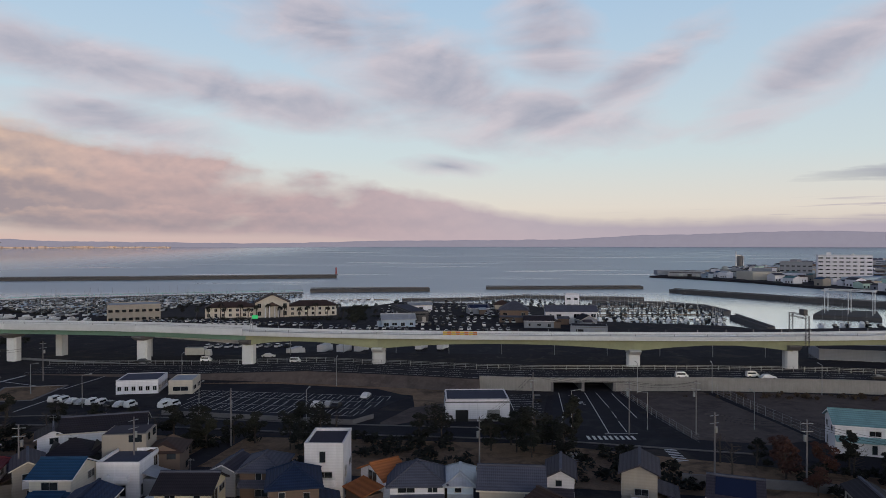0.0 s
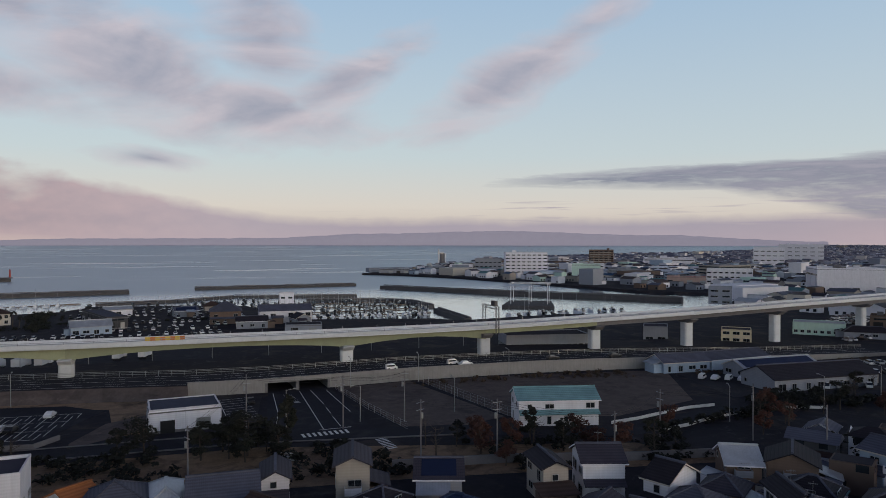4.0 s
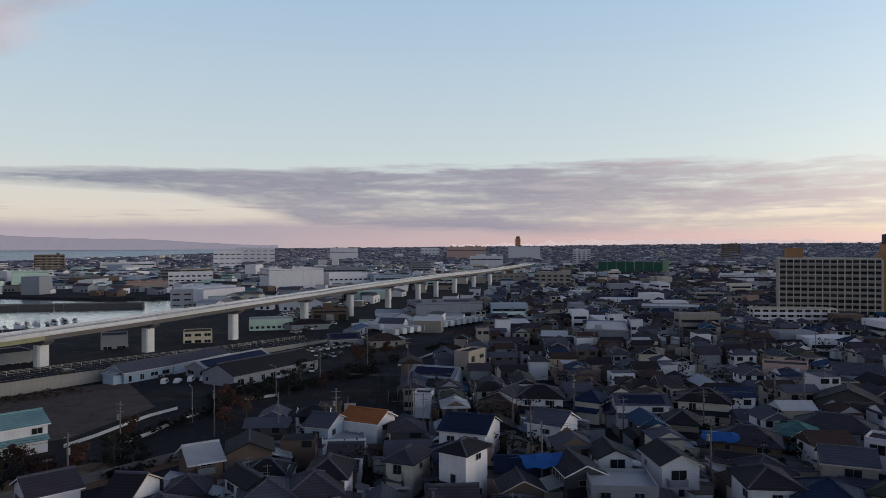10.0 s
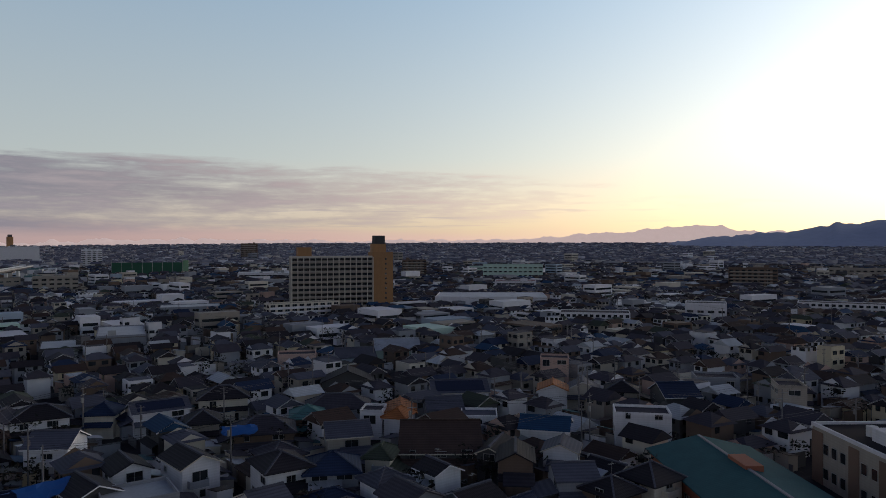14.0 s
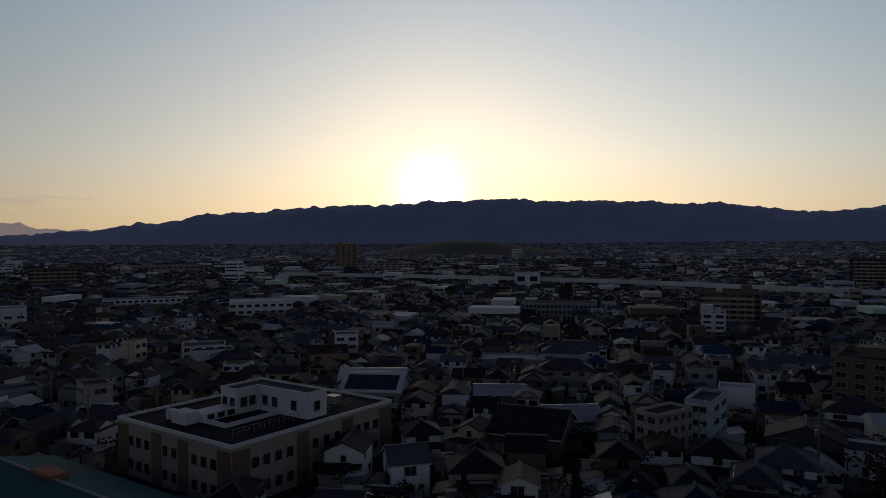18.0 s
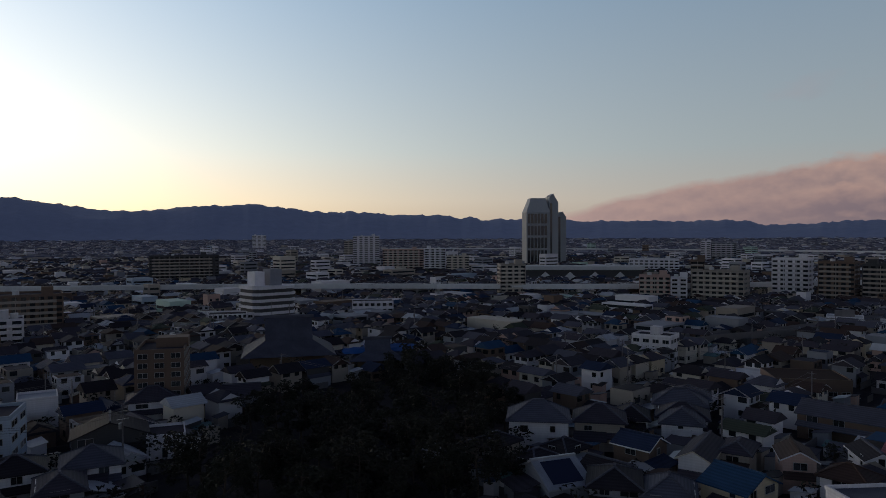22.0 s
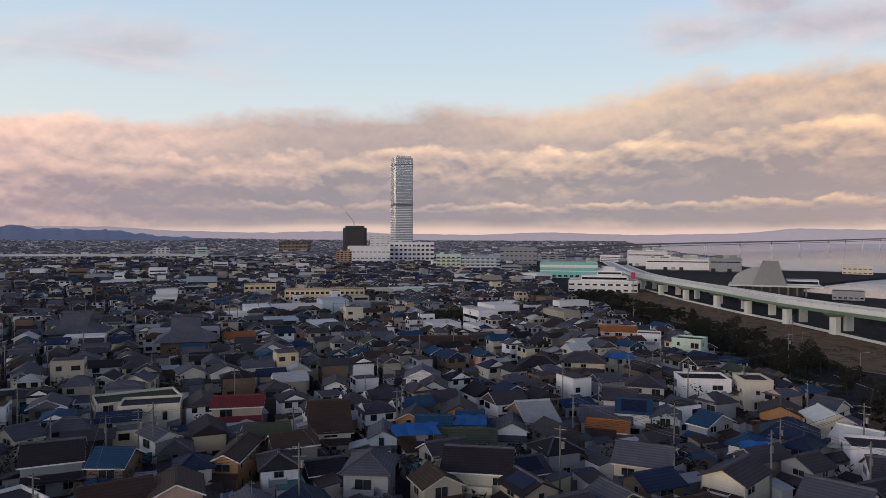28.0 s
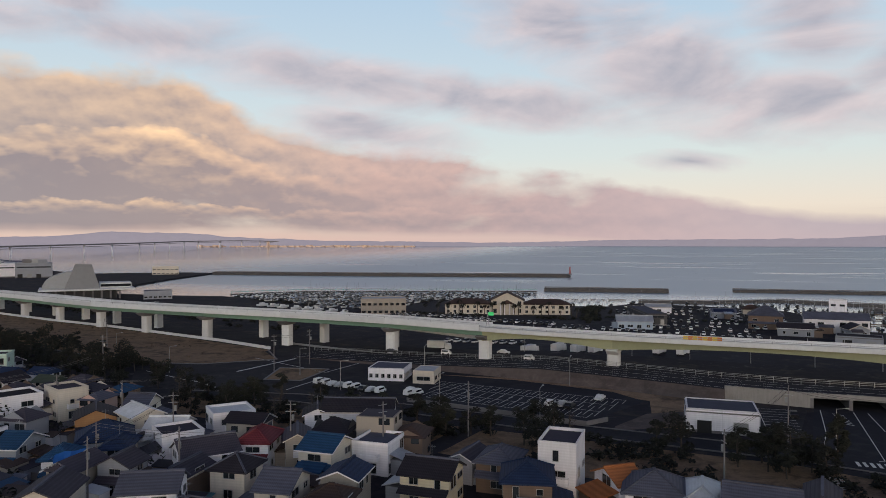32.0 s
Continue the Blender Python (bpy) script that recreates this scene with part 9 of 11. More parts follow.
block(630.8, 178.7, -74.2, 32.7, 16.0, 14.1, "beige", "building", "beige mid-rise office block", 4, 6, "grey")
take(629, 187, 10)
take(631, 179, 10)
take(633, 171, 10)
block(1434.2, 344.1, -76.5, 35.6, 14.0, 31.1, "white", "building", "tall white apartment tower block", 8, 4, "grey")
take(1432, 355, 8)
take(1434, 344, 8)
take(1437, 334, 8)
block(736.7, -252.5, -108.9, 65.1, 25.0, 17.1, "mint", "building", "wide teal-green four-storey building", 4, 12, "teal")
take(743, -234, 15)
take(737, -252, 15)
take(730, -271, 15)
block(423.0, -130.3, -107.1, 67.8, 40.0, 7.9, "white", "building", "long white store with a pale roof", 1, 10, "white")
take(427, -117, 24)
take(419, -144, 24)
block(556.6, -193.0, -109.1, 33.8, 20.0, 9.4, "white", "building", "white store with a red fascia", 1, 1, "red", wins=False)
take(559, -187, 12)
take(554, -200, 12)
block(820.7, -157.4, -100.9, 28.6, 14.0, 21.1, "brown", "building", "brown mid-rise apartment block", 7, 5, "grey")
take(822, -150, 8)
take(821, -157, 8)
take(819, -165, 8)
block(305.2, -145.3, -115.5, 32.1, 14.0, 7.8, "white", "building", "white three-storey hospital wing", 3, 12, "grey")
take(309, -137, 8)
take(305, -145, 8)
take(301, -153, 8)
block(386.9, -220.0, -119.6, 37.7, 25.0, 4.0, "white", "building", "long low white roofed hall", 1, 1, "white", wins=False)
take(390, -214, 15)
take(384, -226, 15)
block(402.4, 91.3, -77.2, 20.2, 10.0, 4.8, "white", "building", "white two-storey flat-roofed block", 2, 7, "grey")
take(401, 96, 6)
take(402, 91, 6)
take(403, 86, 6)
block(646.6, -637.3, -134.6, 77.9, 18.0, 11.9, "beige", "building", "wide beige school building", 3, 12, "grey")
take(668, -616, 11)
take(659, -625, 11)
take(651, -633, 11)
take(642, -642, 11)
take(634, -650, 11)
take(626, -659, 11)
block(532.8, -403.4, -127.1, 39.0, 14.0, 18.4, "brown", "building", "brown flats with balconies", 6, 8, "grey")
take(540, -393, 8)
take(535, -400, 8)
take(530, -407, 8)
take(525, -413, 8)
block(320.7, -299.9, -133.1, 44.8, 14.0, 7.4, "white", "building", "white three-storey school wing", 3, 14, "grey")
take(331, -289, 8)
take(324, -296, 8)
take(317, -304, 8)
take(310, -311, 8)
block(374.8, -213.3, -119.6, 37.9, 20.0, 4.3, "white", "building", "long white roofed hall", 1, 1, "white", wins=False)
take(379, -206, 12)
take(370, -221, 12)
block(310.9, -208.4, -123.8, 19.3, 14.0, 10.2, "white", "building", "white workshop with a small tower", 2, 4, "grey")
take(312, -206, 8)
take(309, -211, 8)
block(230.7, -290.6, -141.6, 31.1, 18.0, 9.6, "white", "building", "white office with a flat bright roof", 3, 8, "white")
take(236, -287, 11)
take(226, -295, 11)
block(492.4, -796.2, -148.3, 28.0, 18.0, 36.0, "orange", "building", "orange-brown high-rise apartment tower", 13, 4, "grey")
take(497, -794, 11)
take(488, -799, 11)
block(400.1, -734.4, -151.4, 70.7, 14.0, 13.0, "beige", "building", "row of beige flats", 5, 10, "grey")
take(425, -721, 8)
take(417, -725, 8)
take(408, -730, 8)
take(400, -734, 8)
take(392, -739, 8)
take(384, -743, 8)
take(375, -748, 8)
block(189.4, -510.0, -159.6, 20.1, 16.0, 9.6, "white", "building", "white two-storey municipal block", 2, 3, "grey")
take(191, -509, 10)
take(187, -511, 10)
block(162.2, -532.4, -163.1, 19.5, 14.0, 13.9, "white", "building", "white open-framed concrete block", 2, 2, "grey", glass_h=4.0)
take(165, -532, 8)
take(160, -533, 8)
block(88.5, -344.7, -169.6, 36.7, 14.0, 8.4, "grey", "building", "long grey school wing with even windows", 3, 18, "grey")
take(100, -343, 8)
take(88, -345, 8)
take(77, -347, 8)
block(162.9, -176.0, -137.2, 13.3, 11.0, 6.7, "white", "building", "white three-storey block of flats", 3, 4, "grey")
take(164, -175, 7)
take(162, -177, 7)
block(127.9, -206.7, -148.3, 7.9, 9.0, 8.0, "white", "building", "narrow white three-storey house", 3, 2, "grey")
take(128, -207, 5)
block(8.9, -335.6, -178.5, 25.1, 22.0, 16.4, "brown", "building", "dark brown apartment blocks", 7, 8, "grey")
take(9, -336, 13)
block(13.0, -281.3, -177.4, 8.5, 12.0, 12.0, "white", "building", "narrow white apartment block with balconies", 6, 3, "grey")
take(13, -280, 5)
take(13, -283, 5)
block(-22.2, -171.8, 166.6, 10.2, 17.0, 14.6, "brown", "apartment_tower", "dark brown tile-clad apartment tower", 7, 5, "grey", pent=[(2, 2, 7, 5, 2.2)])
take(-21, -168, 6)
take(-23, -175, 6)
block(-98.6, -626.9, 171.1, 55.4, 16.0, 23.9, "dark", "building", "wide black apartment slab", 9, 14, "grey")
take(-79, -630, 10)
take(-89, -628, 10)
take(-99, -627, 10)
take(-108, -625, 10)
take(-118, -624, 10)
block(14.5, -131.9, -211.7, 5.0, 10.0, 8.8, "beige", "apartment_building", "beige four-storey flats with balconies", 4, 5, "grey")
take(16, -130, 3)
take(15, -132, 3)
take(13, -134, 3)
block(7.8, -140.4, -190.8, 5.0, 11.0, 10.0, "blue", "apartment_building", "pale blue four-storey flats", 4, 2, "grey")
take(8, -137, 3)
take(8, -140, 3)
take(7, -143, 3)
block(-70.8, -324.5, 167.7, 20.2, 12.0, 5.6, "white", "building", "low white clinic building", 2, 6, "grey")
take(-67, -325, 7)
take(-75, -324, 7)
block(-347.3, -818.9, 157.0, 32.9, 18.0, 40.3, "white", "building", "tall white apartment tower block", 15, 5, "grey")
take(-340, -822, 11)
take(-354, -816, 11)
block(-332.4, -681.6, 154.0, 43.5, 16.0, 25.6, "pink", "building", "wide orange-brown slab of flats", 10, 8, "grey")
take(-320, -688, 10)
take(-328, -684, 10)
take(-336, -680, 10)
take(-345, -676, 10)
block(-348.0, -638.1, 151.4, 22.5, 16.0, 27.1, "white", "building", "white mid-rise apartment block", 11, 4, "grey")
take(-345, -640, 10)
take(-351, -637, 10)
block(-360.5, -612.5, 149.5, 22.8, 16.0, 19.5, "cream", "building", "cream mid-rise office block", 8, 4, "grey")
take(-358, -614, 10)
take(-363, -611, 10)
block(-379.9, -961.6, 158.4, 13.0, 12.0, 32.6, "beige", "building", "slim beige apartment tower", 12, 2, "grey")
take(-380, -962, 7)
block(-252.0, -362.1, 155.2, 15.7, 14.0, 21.9, "beige", "building", "tall beige apartment block with dark gaps", 9, 4, "grey")
take(-252, -362, 8)
block(-137.9, -317.3, 156.5, 20.1, 12.0, 8.3, "white", "building", "white three-storey clinic building", 3, 7, "grey")
take(-134, -319, 7)
take(-142, -316, 7)
block(-542.1, -522.3, 133.9, 49.2, 18.0, 15.6, "white", "building", "long white office building", 5, 10, "grey")
take(-531, -533, 11)
take(-538, -526, 11)
take(-546, -519, 11)
take(-553, -511, 11)
block(-857.5, -722.6, 130.1, 14.2, 14.0, 30.4, "white", "building", "slim white apartment block", 11, 2, "grey")
take(-858, -723, 8)
block(-894.9, -720.7, 128.8, 36.1, 14.0, 28.3, "grey", "building", "grey-blue mid-rise block of flats", 10, 5, "grey")
take(-888, -729, 8)
take(-895, -721, 8)
take(-902, -712, 8)
block(-316.3, -304.1, 133.9, 17.7, 14.0, 15.7, "pink", "building", "pinkish-brown mid-rise office block", 6, 5, "grey")
take(-315, -305, 8)
take(-318, -303, 8)
block(-325.6, -293.8, 132.1, 9.4, 12.0, 14.7, "white", "building", "slim white mid-rise office", 6, 2, "grey")
take(-325, -293, 6)
take(-327, -295, 6)
block(-339.8, -275.8, 115.1, 29.3, 14.0, 19.2, "beige", "building", "beige and brown flats with balconies", 7, 8, "grey")
take(-337, -283, 8)
take(-340, -276, 8)
take(-343, -269, 8)
block(-338.9, -291.6, 130.7, 7.7, 12.0, 24.9, "brown", "building", "slim brown apartment tower", 9, 2, "grey")
take(-337, -290, 5)
take(-341, -293, 5)
block(-400.1, -271.1, 112.1, 21.2, 14.0, 25.1, "white", "building", "white apartment block with side balconies", 9, 5, "grey")
take(-399, -274, 8)
take(-401, -268, 8)
block(-396.6, -239.9, 109.2, 18.9, 14.0, 24.1, "brown", "building", "dark apartment block with deep balconies", 9, 5, "grey")
take(-396, -242, 8)
take(-397, -238, 8)
block(-406.0, -220.0, 106.4, 18.5, 14.0, 22.9, "dark", "building", "dark apartment block with deep balconies", 9, 5, "grey")
take(-405, -222, 8)
take(-407, -218, 8)
block(-166.1, -159.3, 115.8, 12.3, 9.0, 8.7, "white", "building", "white concrete house block with a roof tower", 3, 4, "grey", pent=[(0, 1, 3, 3, 2.5)])
take(-165, -161, 5)
take(-167, -158, 5)
block(-288.5, -171.9, 120.8, 13.5, 12.0, 5.9, "white", "building", "white windowless store box", 1, 1, "white", wins=False)
take(-289, -172, 7)
block(-66.7, -311.7, 167.9, 16.0, 12.0, 6.6, "white", "building", "low white three-storey flats", 3, 8, "grey")
take(-65, -312, 7)
take(-69, -311, 7)
block(-500.7, -1933.1, 165.5, 37.6, 14.0, 44.0, "white", "building", "far white apartment tower", 12, 3, "grey")
take(-489, -1936, 8)
take(-501, -1933, 8)
take(-512, -1930, 8)
block(-166.5, -72.6, 99.5, 10.6, 9.0, 9.1, "cream", "apartment_building", "cream four-storey flats with white balconies", 4, 5, "grey", pent=[(6, 2, 4.5, 4.5, 4)])
take(-166, -73, 5)
take(-167, -72, 5)
block(-168.3, -58.7, 95.2, 10.9, 9.0, 7.4, "cream", "apartment_building", "cream three-storey flats with white balconies", 3, 5, "grey")
take(-168, -60, 5)
take(-168, -58, 5)
block(-165.5, -108.8, 139.3, 17.6, 14.0, 4.7, "brown", "hall", "long brown flat-roofed hall", 1, 6, "brown")
take(-164, -110, 8)
take(-167, -108, 8)
block(-161.3, -121.5, 127.0, 6.7, 14.0, 3.2, "white", "building", "low white hall with a pale roof", 1, 1, "white", wins=False)
take(-158, -119, 4)
take(-161, -122, 4)
take(-164, -124, 4)
block(-466.7, 32.0, 86.1, 19.9, 12.0, 9.3, "yellow", "school_building", "pale yellow school building", 3, 6, "grey")
take(-467, 28, 7)
take(-466, 36, 7)
block(-416.2, 66.0, 81.0, 46.3, 12.0, 9.3, "yellow", "school_building", "pale yellow three-storey school wing", 3, 16, "grey")
take(-419, 49, 7)
take(-418, 57, 7)
take(-416, 66, 7)
take(-415, 74, 7)
take(-414, 83, 7)
block(-1741.6, 201.9, 83.4, 75.2, 20.0, 27.7, "brown", "building", "dark brown far apartment block", 8, 8, "grey")
take(-1745, 174, 12)
take(-1743, 188, 12)
take(-1742, 202, 12)
take(-1740, 216, 12)
take(-1738, 229, 12)
block(-959.1, 178.2, 79.5, 21.4, 14.0, 21.4, "orange", "building", "orange-brown mid-rise apartment block", 8, 4, "grey")
take(-960, 175, 8)
take(-958, 182, 8)
block(-561.6, 49.1, 85.0, 18.0, 20.0, 7.2, "white", "building", "white hall of a school", 1, 1, "tin", wins=False)
take(-562, 49, 11)
block(-275.7, -111.3, 112.0, 12.0, 14.0, 5.1, "grey", "building", "round grey tank house", 1, 1, "grey", wins=False)
take(-275, -111, 7)
take(-277, -112, 7)
block(-1034.2, 229.9, 77.5, 61.8, 60.0, 27.3, "white", "building", "white shopping centre with strip windows", 3, 10, "white")
take(-1034, 230, 36)
block(-1064.6, 306.5, 73.9, 67.9, 60.0, 33.1, "white", "building", "white shopping centre with open parking decks", 5, 10, "white", glass_h=3.0)
take(-1065, 306, 36)
block(-2675.7, 651.2, 76.3, 98.8, 40.0, 55.1, "white", "building", "stepped white hotel wing", 6, 5, "grey")
take(-2683, 623, 24)
take(-2676, 651, 24)
take(-2669, 680, 24)
block(-798.1, 275.7, 70.9, 28.9, 30.0, 20.1, "mint", "building", "pale green office building", 5, 5, "grey")
take(-798, 276, 17)
block(-764.1, 303.6, 68.3, 45.6, 30.0, 18.9, "blue", "building", "pale blue office building", 5, 8, "grey")
take(-767, 296, 18)
take(-761, 311, 18)
block(-979.1, 452.0, 65.2, 55.0, 40.0, 25.6, "grey", "building", "grey flat parking building", 4, 8, "grey")
take(-982, 445, 24)
take(-976, 459, 24)
shopping = block(-663.8, 365.0, 61.2, 58.6, 50.0, 15.2, "aqua", "building", "mint-green shopping hall with a white roof", 1, 10, "white", glass_h=2.0)
Solid().box(-29.5, -25.5, 10.6, 29.5, -25.15, 13.4).make("white_fascia", wall_mat("white"), shopping)
Solid().box(-29.6, -25.4, 6.6, 29.6, -25.1, 7.4).make("white_string_course", wall_mat("white"), shopping)
Solid().box(-20, -12, 15.33, 18, 12, 17.2).make("roof_deck", wall_mat("grey"), shopping)
take(-666, 361, 30)
take(-662, 369, 30)
stores = block(-471.5, 289.0, 58.5, 50.9, 26.0, 8.2, "white", "building", "low white roadside stores in stepped tiers", 2, 9, "white")
Solid().box(-16, -8, 8.3, 18, 10, 12.4).make("upper_tier", wall_mat("white"), stores)
Solid().box(-4, -6, 12.41, 14, 8, 16.0).make("upper_tier", wall_mat("white"), stores)
Solid().box(0, -4, 16.01, 9, 5, 19.0).make("upper_tier", wall_mat("white"), stores)
Solid().box(-15.5, -8.1, 9.4, 17.5, -7.99, 11.0).make("window_band", GLASS, stores)
Solid().box(-3.5, -6.1, 13.4, 13.5, -5.99, 14.8).make("window_band", GLASS, stores)
Solid().tube((22, -16, 0), (22, -16, 11), 0.35, 0.35, 8).make("sign_post", STEEL, stores)
Solid().box(20.5, -16.4, 10.5, 23.5, -15.6, 15.5).make("sign_board", mat("magenta_sign", (0.55, 0.02, 0.12), 0.5), stores, "magenta roadside sign board")
take(-477, 280, 18)
take(-466, 298, 18)
block(-643.0, 388.9, 58.8, 21.7, 20.0, 9.4, "white", "building", "small white store tower block", 2, 3, "grey")
take(-643, 389, 12)
block(-915.5, 638.6, 55.1, 56.2, 80.0, 22.6, "white", "building", "large white logistics hall", 1, 1, "white", wins=False)
take(-906, 632, 34)
take(-925, 645, 34)
block(-785.0, 595.0, 52.8, 78.5, 60.0, 14.7, "white", "building", "wide white logistics hall", 1, 1, "white", wins=False)
take(-791, 588, 36)
take(-779, 602, 36)
block(-730.5, 626.8, 49.4, 37.0, 60.0, 16.1, "grey", "building", "grey-blue harbour storage hall", 1, 1, "tin", wins=False)
take(-722, 619, 22)
take(-739, 634, 22)
block(-359.5, 410.2, 41.2, 18.9, 14.0, 5.7, "grey", "building", "small grey harbour restaurant", 1, 6, "slate")
take(-361, 409, 8)
take(-358, 412, 8)
block(-629.0, 731.6, 40.7, 31.5, 14.0, 9.3, "cream", "building", "small cream waterfront building", 2, 6, "white")
take(-636, 726, 8)
take(-629, 732, 8)
take(-622, 737, 8)
block(-1874.1, 222.4, 83.2, 72.8, 20.0, 29.7, "dark", "building", "dark far apartment block", 9, 6, "grey")
take(-1877, 196, 12)
take(-1876, 209, 12)
take(-1874, 222, 12)
take(-1873, 235, 12)
take(-1871, 249, 12)
block(-1271.2, -75.2, 93.4, 26.4, 14.0, 20.9, "white", "building", "white mid-rise block of flats", 7, 4, "grey")
take(-1271, -81, 8)
take(-1272, -69, 8)
block(-1171.6, 515.3, 66.3, 214.1, 20.0, 10.2, "grey", "building", "long grey far building", 3, 14, "grey")
take(-1211, 427, 12)
take(-1205, 440, 12)
take(-1199, 454, 12)
take(-1193, 467, 12)
take(-1187, 481, 12)
take(-1181, 495, 12)
take(-1175, 508, 12)
take(-1169, 522, 12)
take(-1163, 536, 12)
take(-1157, 549, 12)
take(-1151, 563, 12)
take(-1145, 577, 12)
take(-1139, 590, 12)
take(-1133, 604, 12)
block(412.4, 718.6, -21.9, 49.0, 16.0, 27.7, "white", "apartment_block", "tall white apartment block with a grid of windows", 7, 8, "white")
take(397, 725, 10)
take(407, 721, 10)
take(418, 717, 10)
take(428, 712, 10)
block(471.6, 681.2, -34.7, 32.2, 30.0, 14.3, "mint", "building", "pale mint windowless storage hall", 1, 1, "white", wins=False)
take(472, 681, 18)
block(299.2, 862.2, -19.1, 39.7, 14.0, 5.8, "grey", "building", "low grey quay shed", 1, 1, "tin", wins=False)
take(287, 866, 8)
take(295, 864, 8)
take(303, 861, 8)
take(311, 858, 8)
block(345.7, 877.8, -21.5, 16.6, 12.0, 7.6, "white", "building", "small white waterfront shed", 1, 1, "tin", wins=False)
take(344, 879, 7)
take(348, 877, 7)
block(377.8, 827.2, -24.5, 21.9, 14.0, 10.2, "grey", "building", "grey pipe-covered plant building", 2, 3, "grey")
take(374, 829, 8)
take(381, 826, 8)
block(444.4, 875.5, -26.9, 25.2, 14.0, 16.6, "white", "building", "white block on the works ground", 3, 4, "grey")
take(439, 878, 8)
take(449, 873, 8)
block(345.6, 348.4, -44.8, 14.2, 8.0, 10.8, "grey", "building", "small pale quay tower building", 3, 2, "grey")
take(343, 351, 5)
take(348, 346, 5)

# ---- landmarks ----
def clubhouse(x, y, turn):
    t = thing("marina_clubhouse", "cream stuccoed marina clubhouse with brown hipped roofs and a central gable", "clubhouse", pose(x, y, 0, 0, 0, turn))
    for cx, w in ((-22.003, 26), (22.003, 26)):
        Solid().box(cx - w / 2, -6, 0, cx + w / 2, 6, 5.8).make("wing_wall", wall_mat("cream"), t)
        r = Solid()
        roof_hip(r, w, 12, 5.8, 2.4, 0.7)
        r.make("wing_roof", roof_mat("brown"), t, "", pose(cx, 0, 0))
        for i in range(7):
            for z in (0.8, 3.4):
                window(t, pose(cx - w / 2 + (i + 0.5) * w / 7, -6, z), 1.5, 1.6, 2)
    s = Solid()
    s.box(-9, -8, 0, 9, 8, 8)
    s.add([(-9, -8, 8), (9, -8, 8), (0, -8, 12.4), (-9, -7.8, 8), (9, -7.8, 8), (0, -7.8, 12.4)], [(0, 1, 2), (5, 4, 3), (1, 4, 5, 2), (0, 2, 5, 3)])
    s.make("centre_wall", wall_mat("cream"), t)
    r = Solid()
    roof_gable(r, 18, 16, 8, 4.4, 0.8, "y")
    r.make("centre_roof", roof_mat("brown"), t)
    p = Solid()
    p.add([(-4, -10, 6.2), (4, -10, 6.2), (0, -10, 8.4), (-4, -8.003, 6.2), (4, -8.003, 6.2), (0, -8.003, 8.4)], [(0, 1, 2), (5, 4, 3), (1, 4, 5, 2), (0, 2, 5, 3), (0, 3, 4, 1)])
    p.make("porch_gable", roof_mat("brown"), t)
    for u in (-3.6, -1.4, 1.4, 3.6):
        Solid().tube((u, -9.6, 0), (u, -9.6, 6.2), 0.35, 0.3, 8).make("column", wall_mat("white"), t)
    for u in (-6.8, 6.8):
        for z in (1.0, 5.2):
            window(t, pose(u, -8, z), 2.0, 2.4, 2)


clubhouse(-95, 388, 14)
for i in range(9):
    tree("broad", -150 + 16 * i, 402 - 1.2 * i, 0.4)


def yellow_flats():
    x, y = polar(94.1, 422)
    t = thing("apartment_block", "eleven-storey cream apartment slab with long balconies and an orange stair end", "apartment block", pose(x, y, 0, 0, 0, -93.6 + 10))
    w, d, h, n = 48, 11, 32.5, 11
    Solid().box(-w / 2, -d / 2, 0, w / 2, d / 2, h).make("wall", wall_mat("beige"), t)
    Solid().box(-w / 2, -d / 2, h, w / 2, d / 2, h + 0.8).make("parapet", wall_mat("cream"), t)
    fh = h / n
    for f in range(n):
        z = f * fh
        put("balcony", shared("ybalc", lambda s: s.box(-w / 2, -1.4, 0, w / 2, 0, 0.15).box(-w / 2, -1.4, 0.15, w / 2, -1.28, 1.2), wall_mat("beige")), t, "", pose(0, -d / 2 - 0.003, z))
        put("window_band", shared("yband", lambda s: s.box(-w / 2 + 0.4, -0.06, 0.0, w / 2 - 0.4, 0.02, 2.2), GLASS), t, "", pose(0, -d / 2, z + 0.3))
    for i in range(15):
        Solid().box(-w / 2 + i * w / 14 - 0.25, -d / 2 - 1.6, 0, -w / 2 + i * w / 14 + 0.25, -d / 2 - 1.403, h).make("party_wall", wall_mat("cream"), t)
    Solid().box(w / 2 + 0.003, -d / 2 + 1, 0, w / 2 + 13, d / 2 + 1, h + 3).make("stair_tower", wall_mat("orange"), t, "ochre-orange stair tower")
    for f in range(n):
        window(t, pose(w / 2 + 8.5, -d / 2 + 1, f * fh + 1.2), 1.0, 1.2, 1, "stair_window")
    Solid().box(w / 2 + 1, -3, h + 3, w / 2 + 9, 4, h + 8).make("lift_house", wall_mat("orange"), t)
    Solid().box(w / 2 + 2, -2.5, h + 8, w / 2 + 8.5, 3.5, h + 13).make("water_tank", wall_mat("dark"), t, "black roof water tank")
    Solid().box(-w / 2 + 4, -3, h, -w / 2 + 12, 4, h + 6).make("lift_house", wall_mat("orange"), t)
    take(x, y, 14)
    for u in (-22, 22, 32):
        take(x, y + u, 12)


yellow_flats()
block(*polar(91.8, 372), -93.6 + 22, 38, 9, 9.6, "cream", "apartment_building", "long cream four-storey flats with white balconies", 4, 10, "grey", balcony={"s": "white"})
take(*polar(91.8, 372), 16)


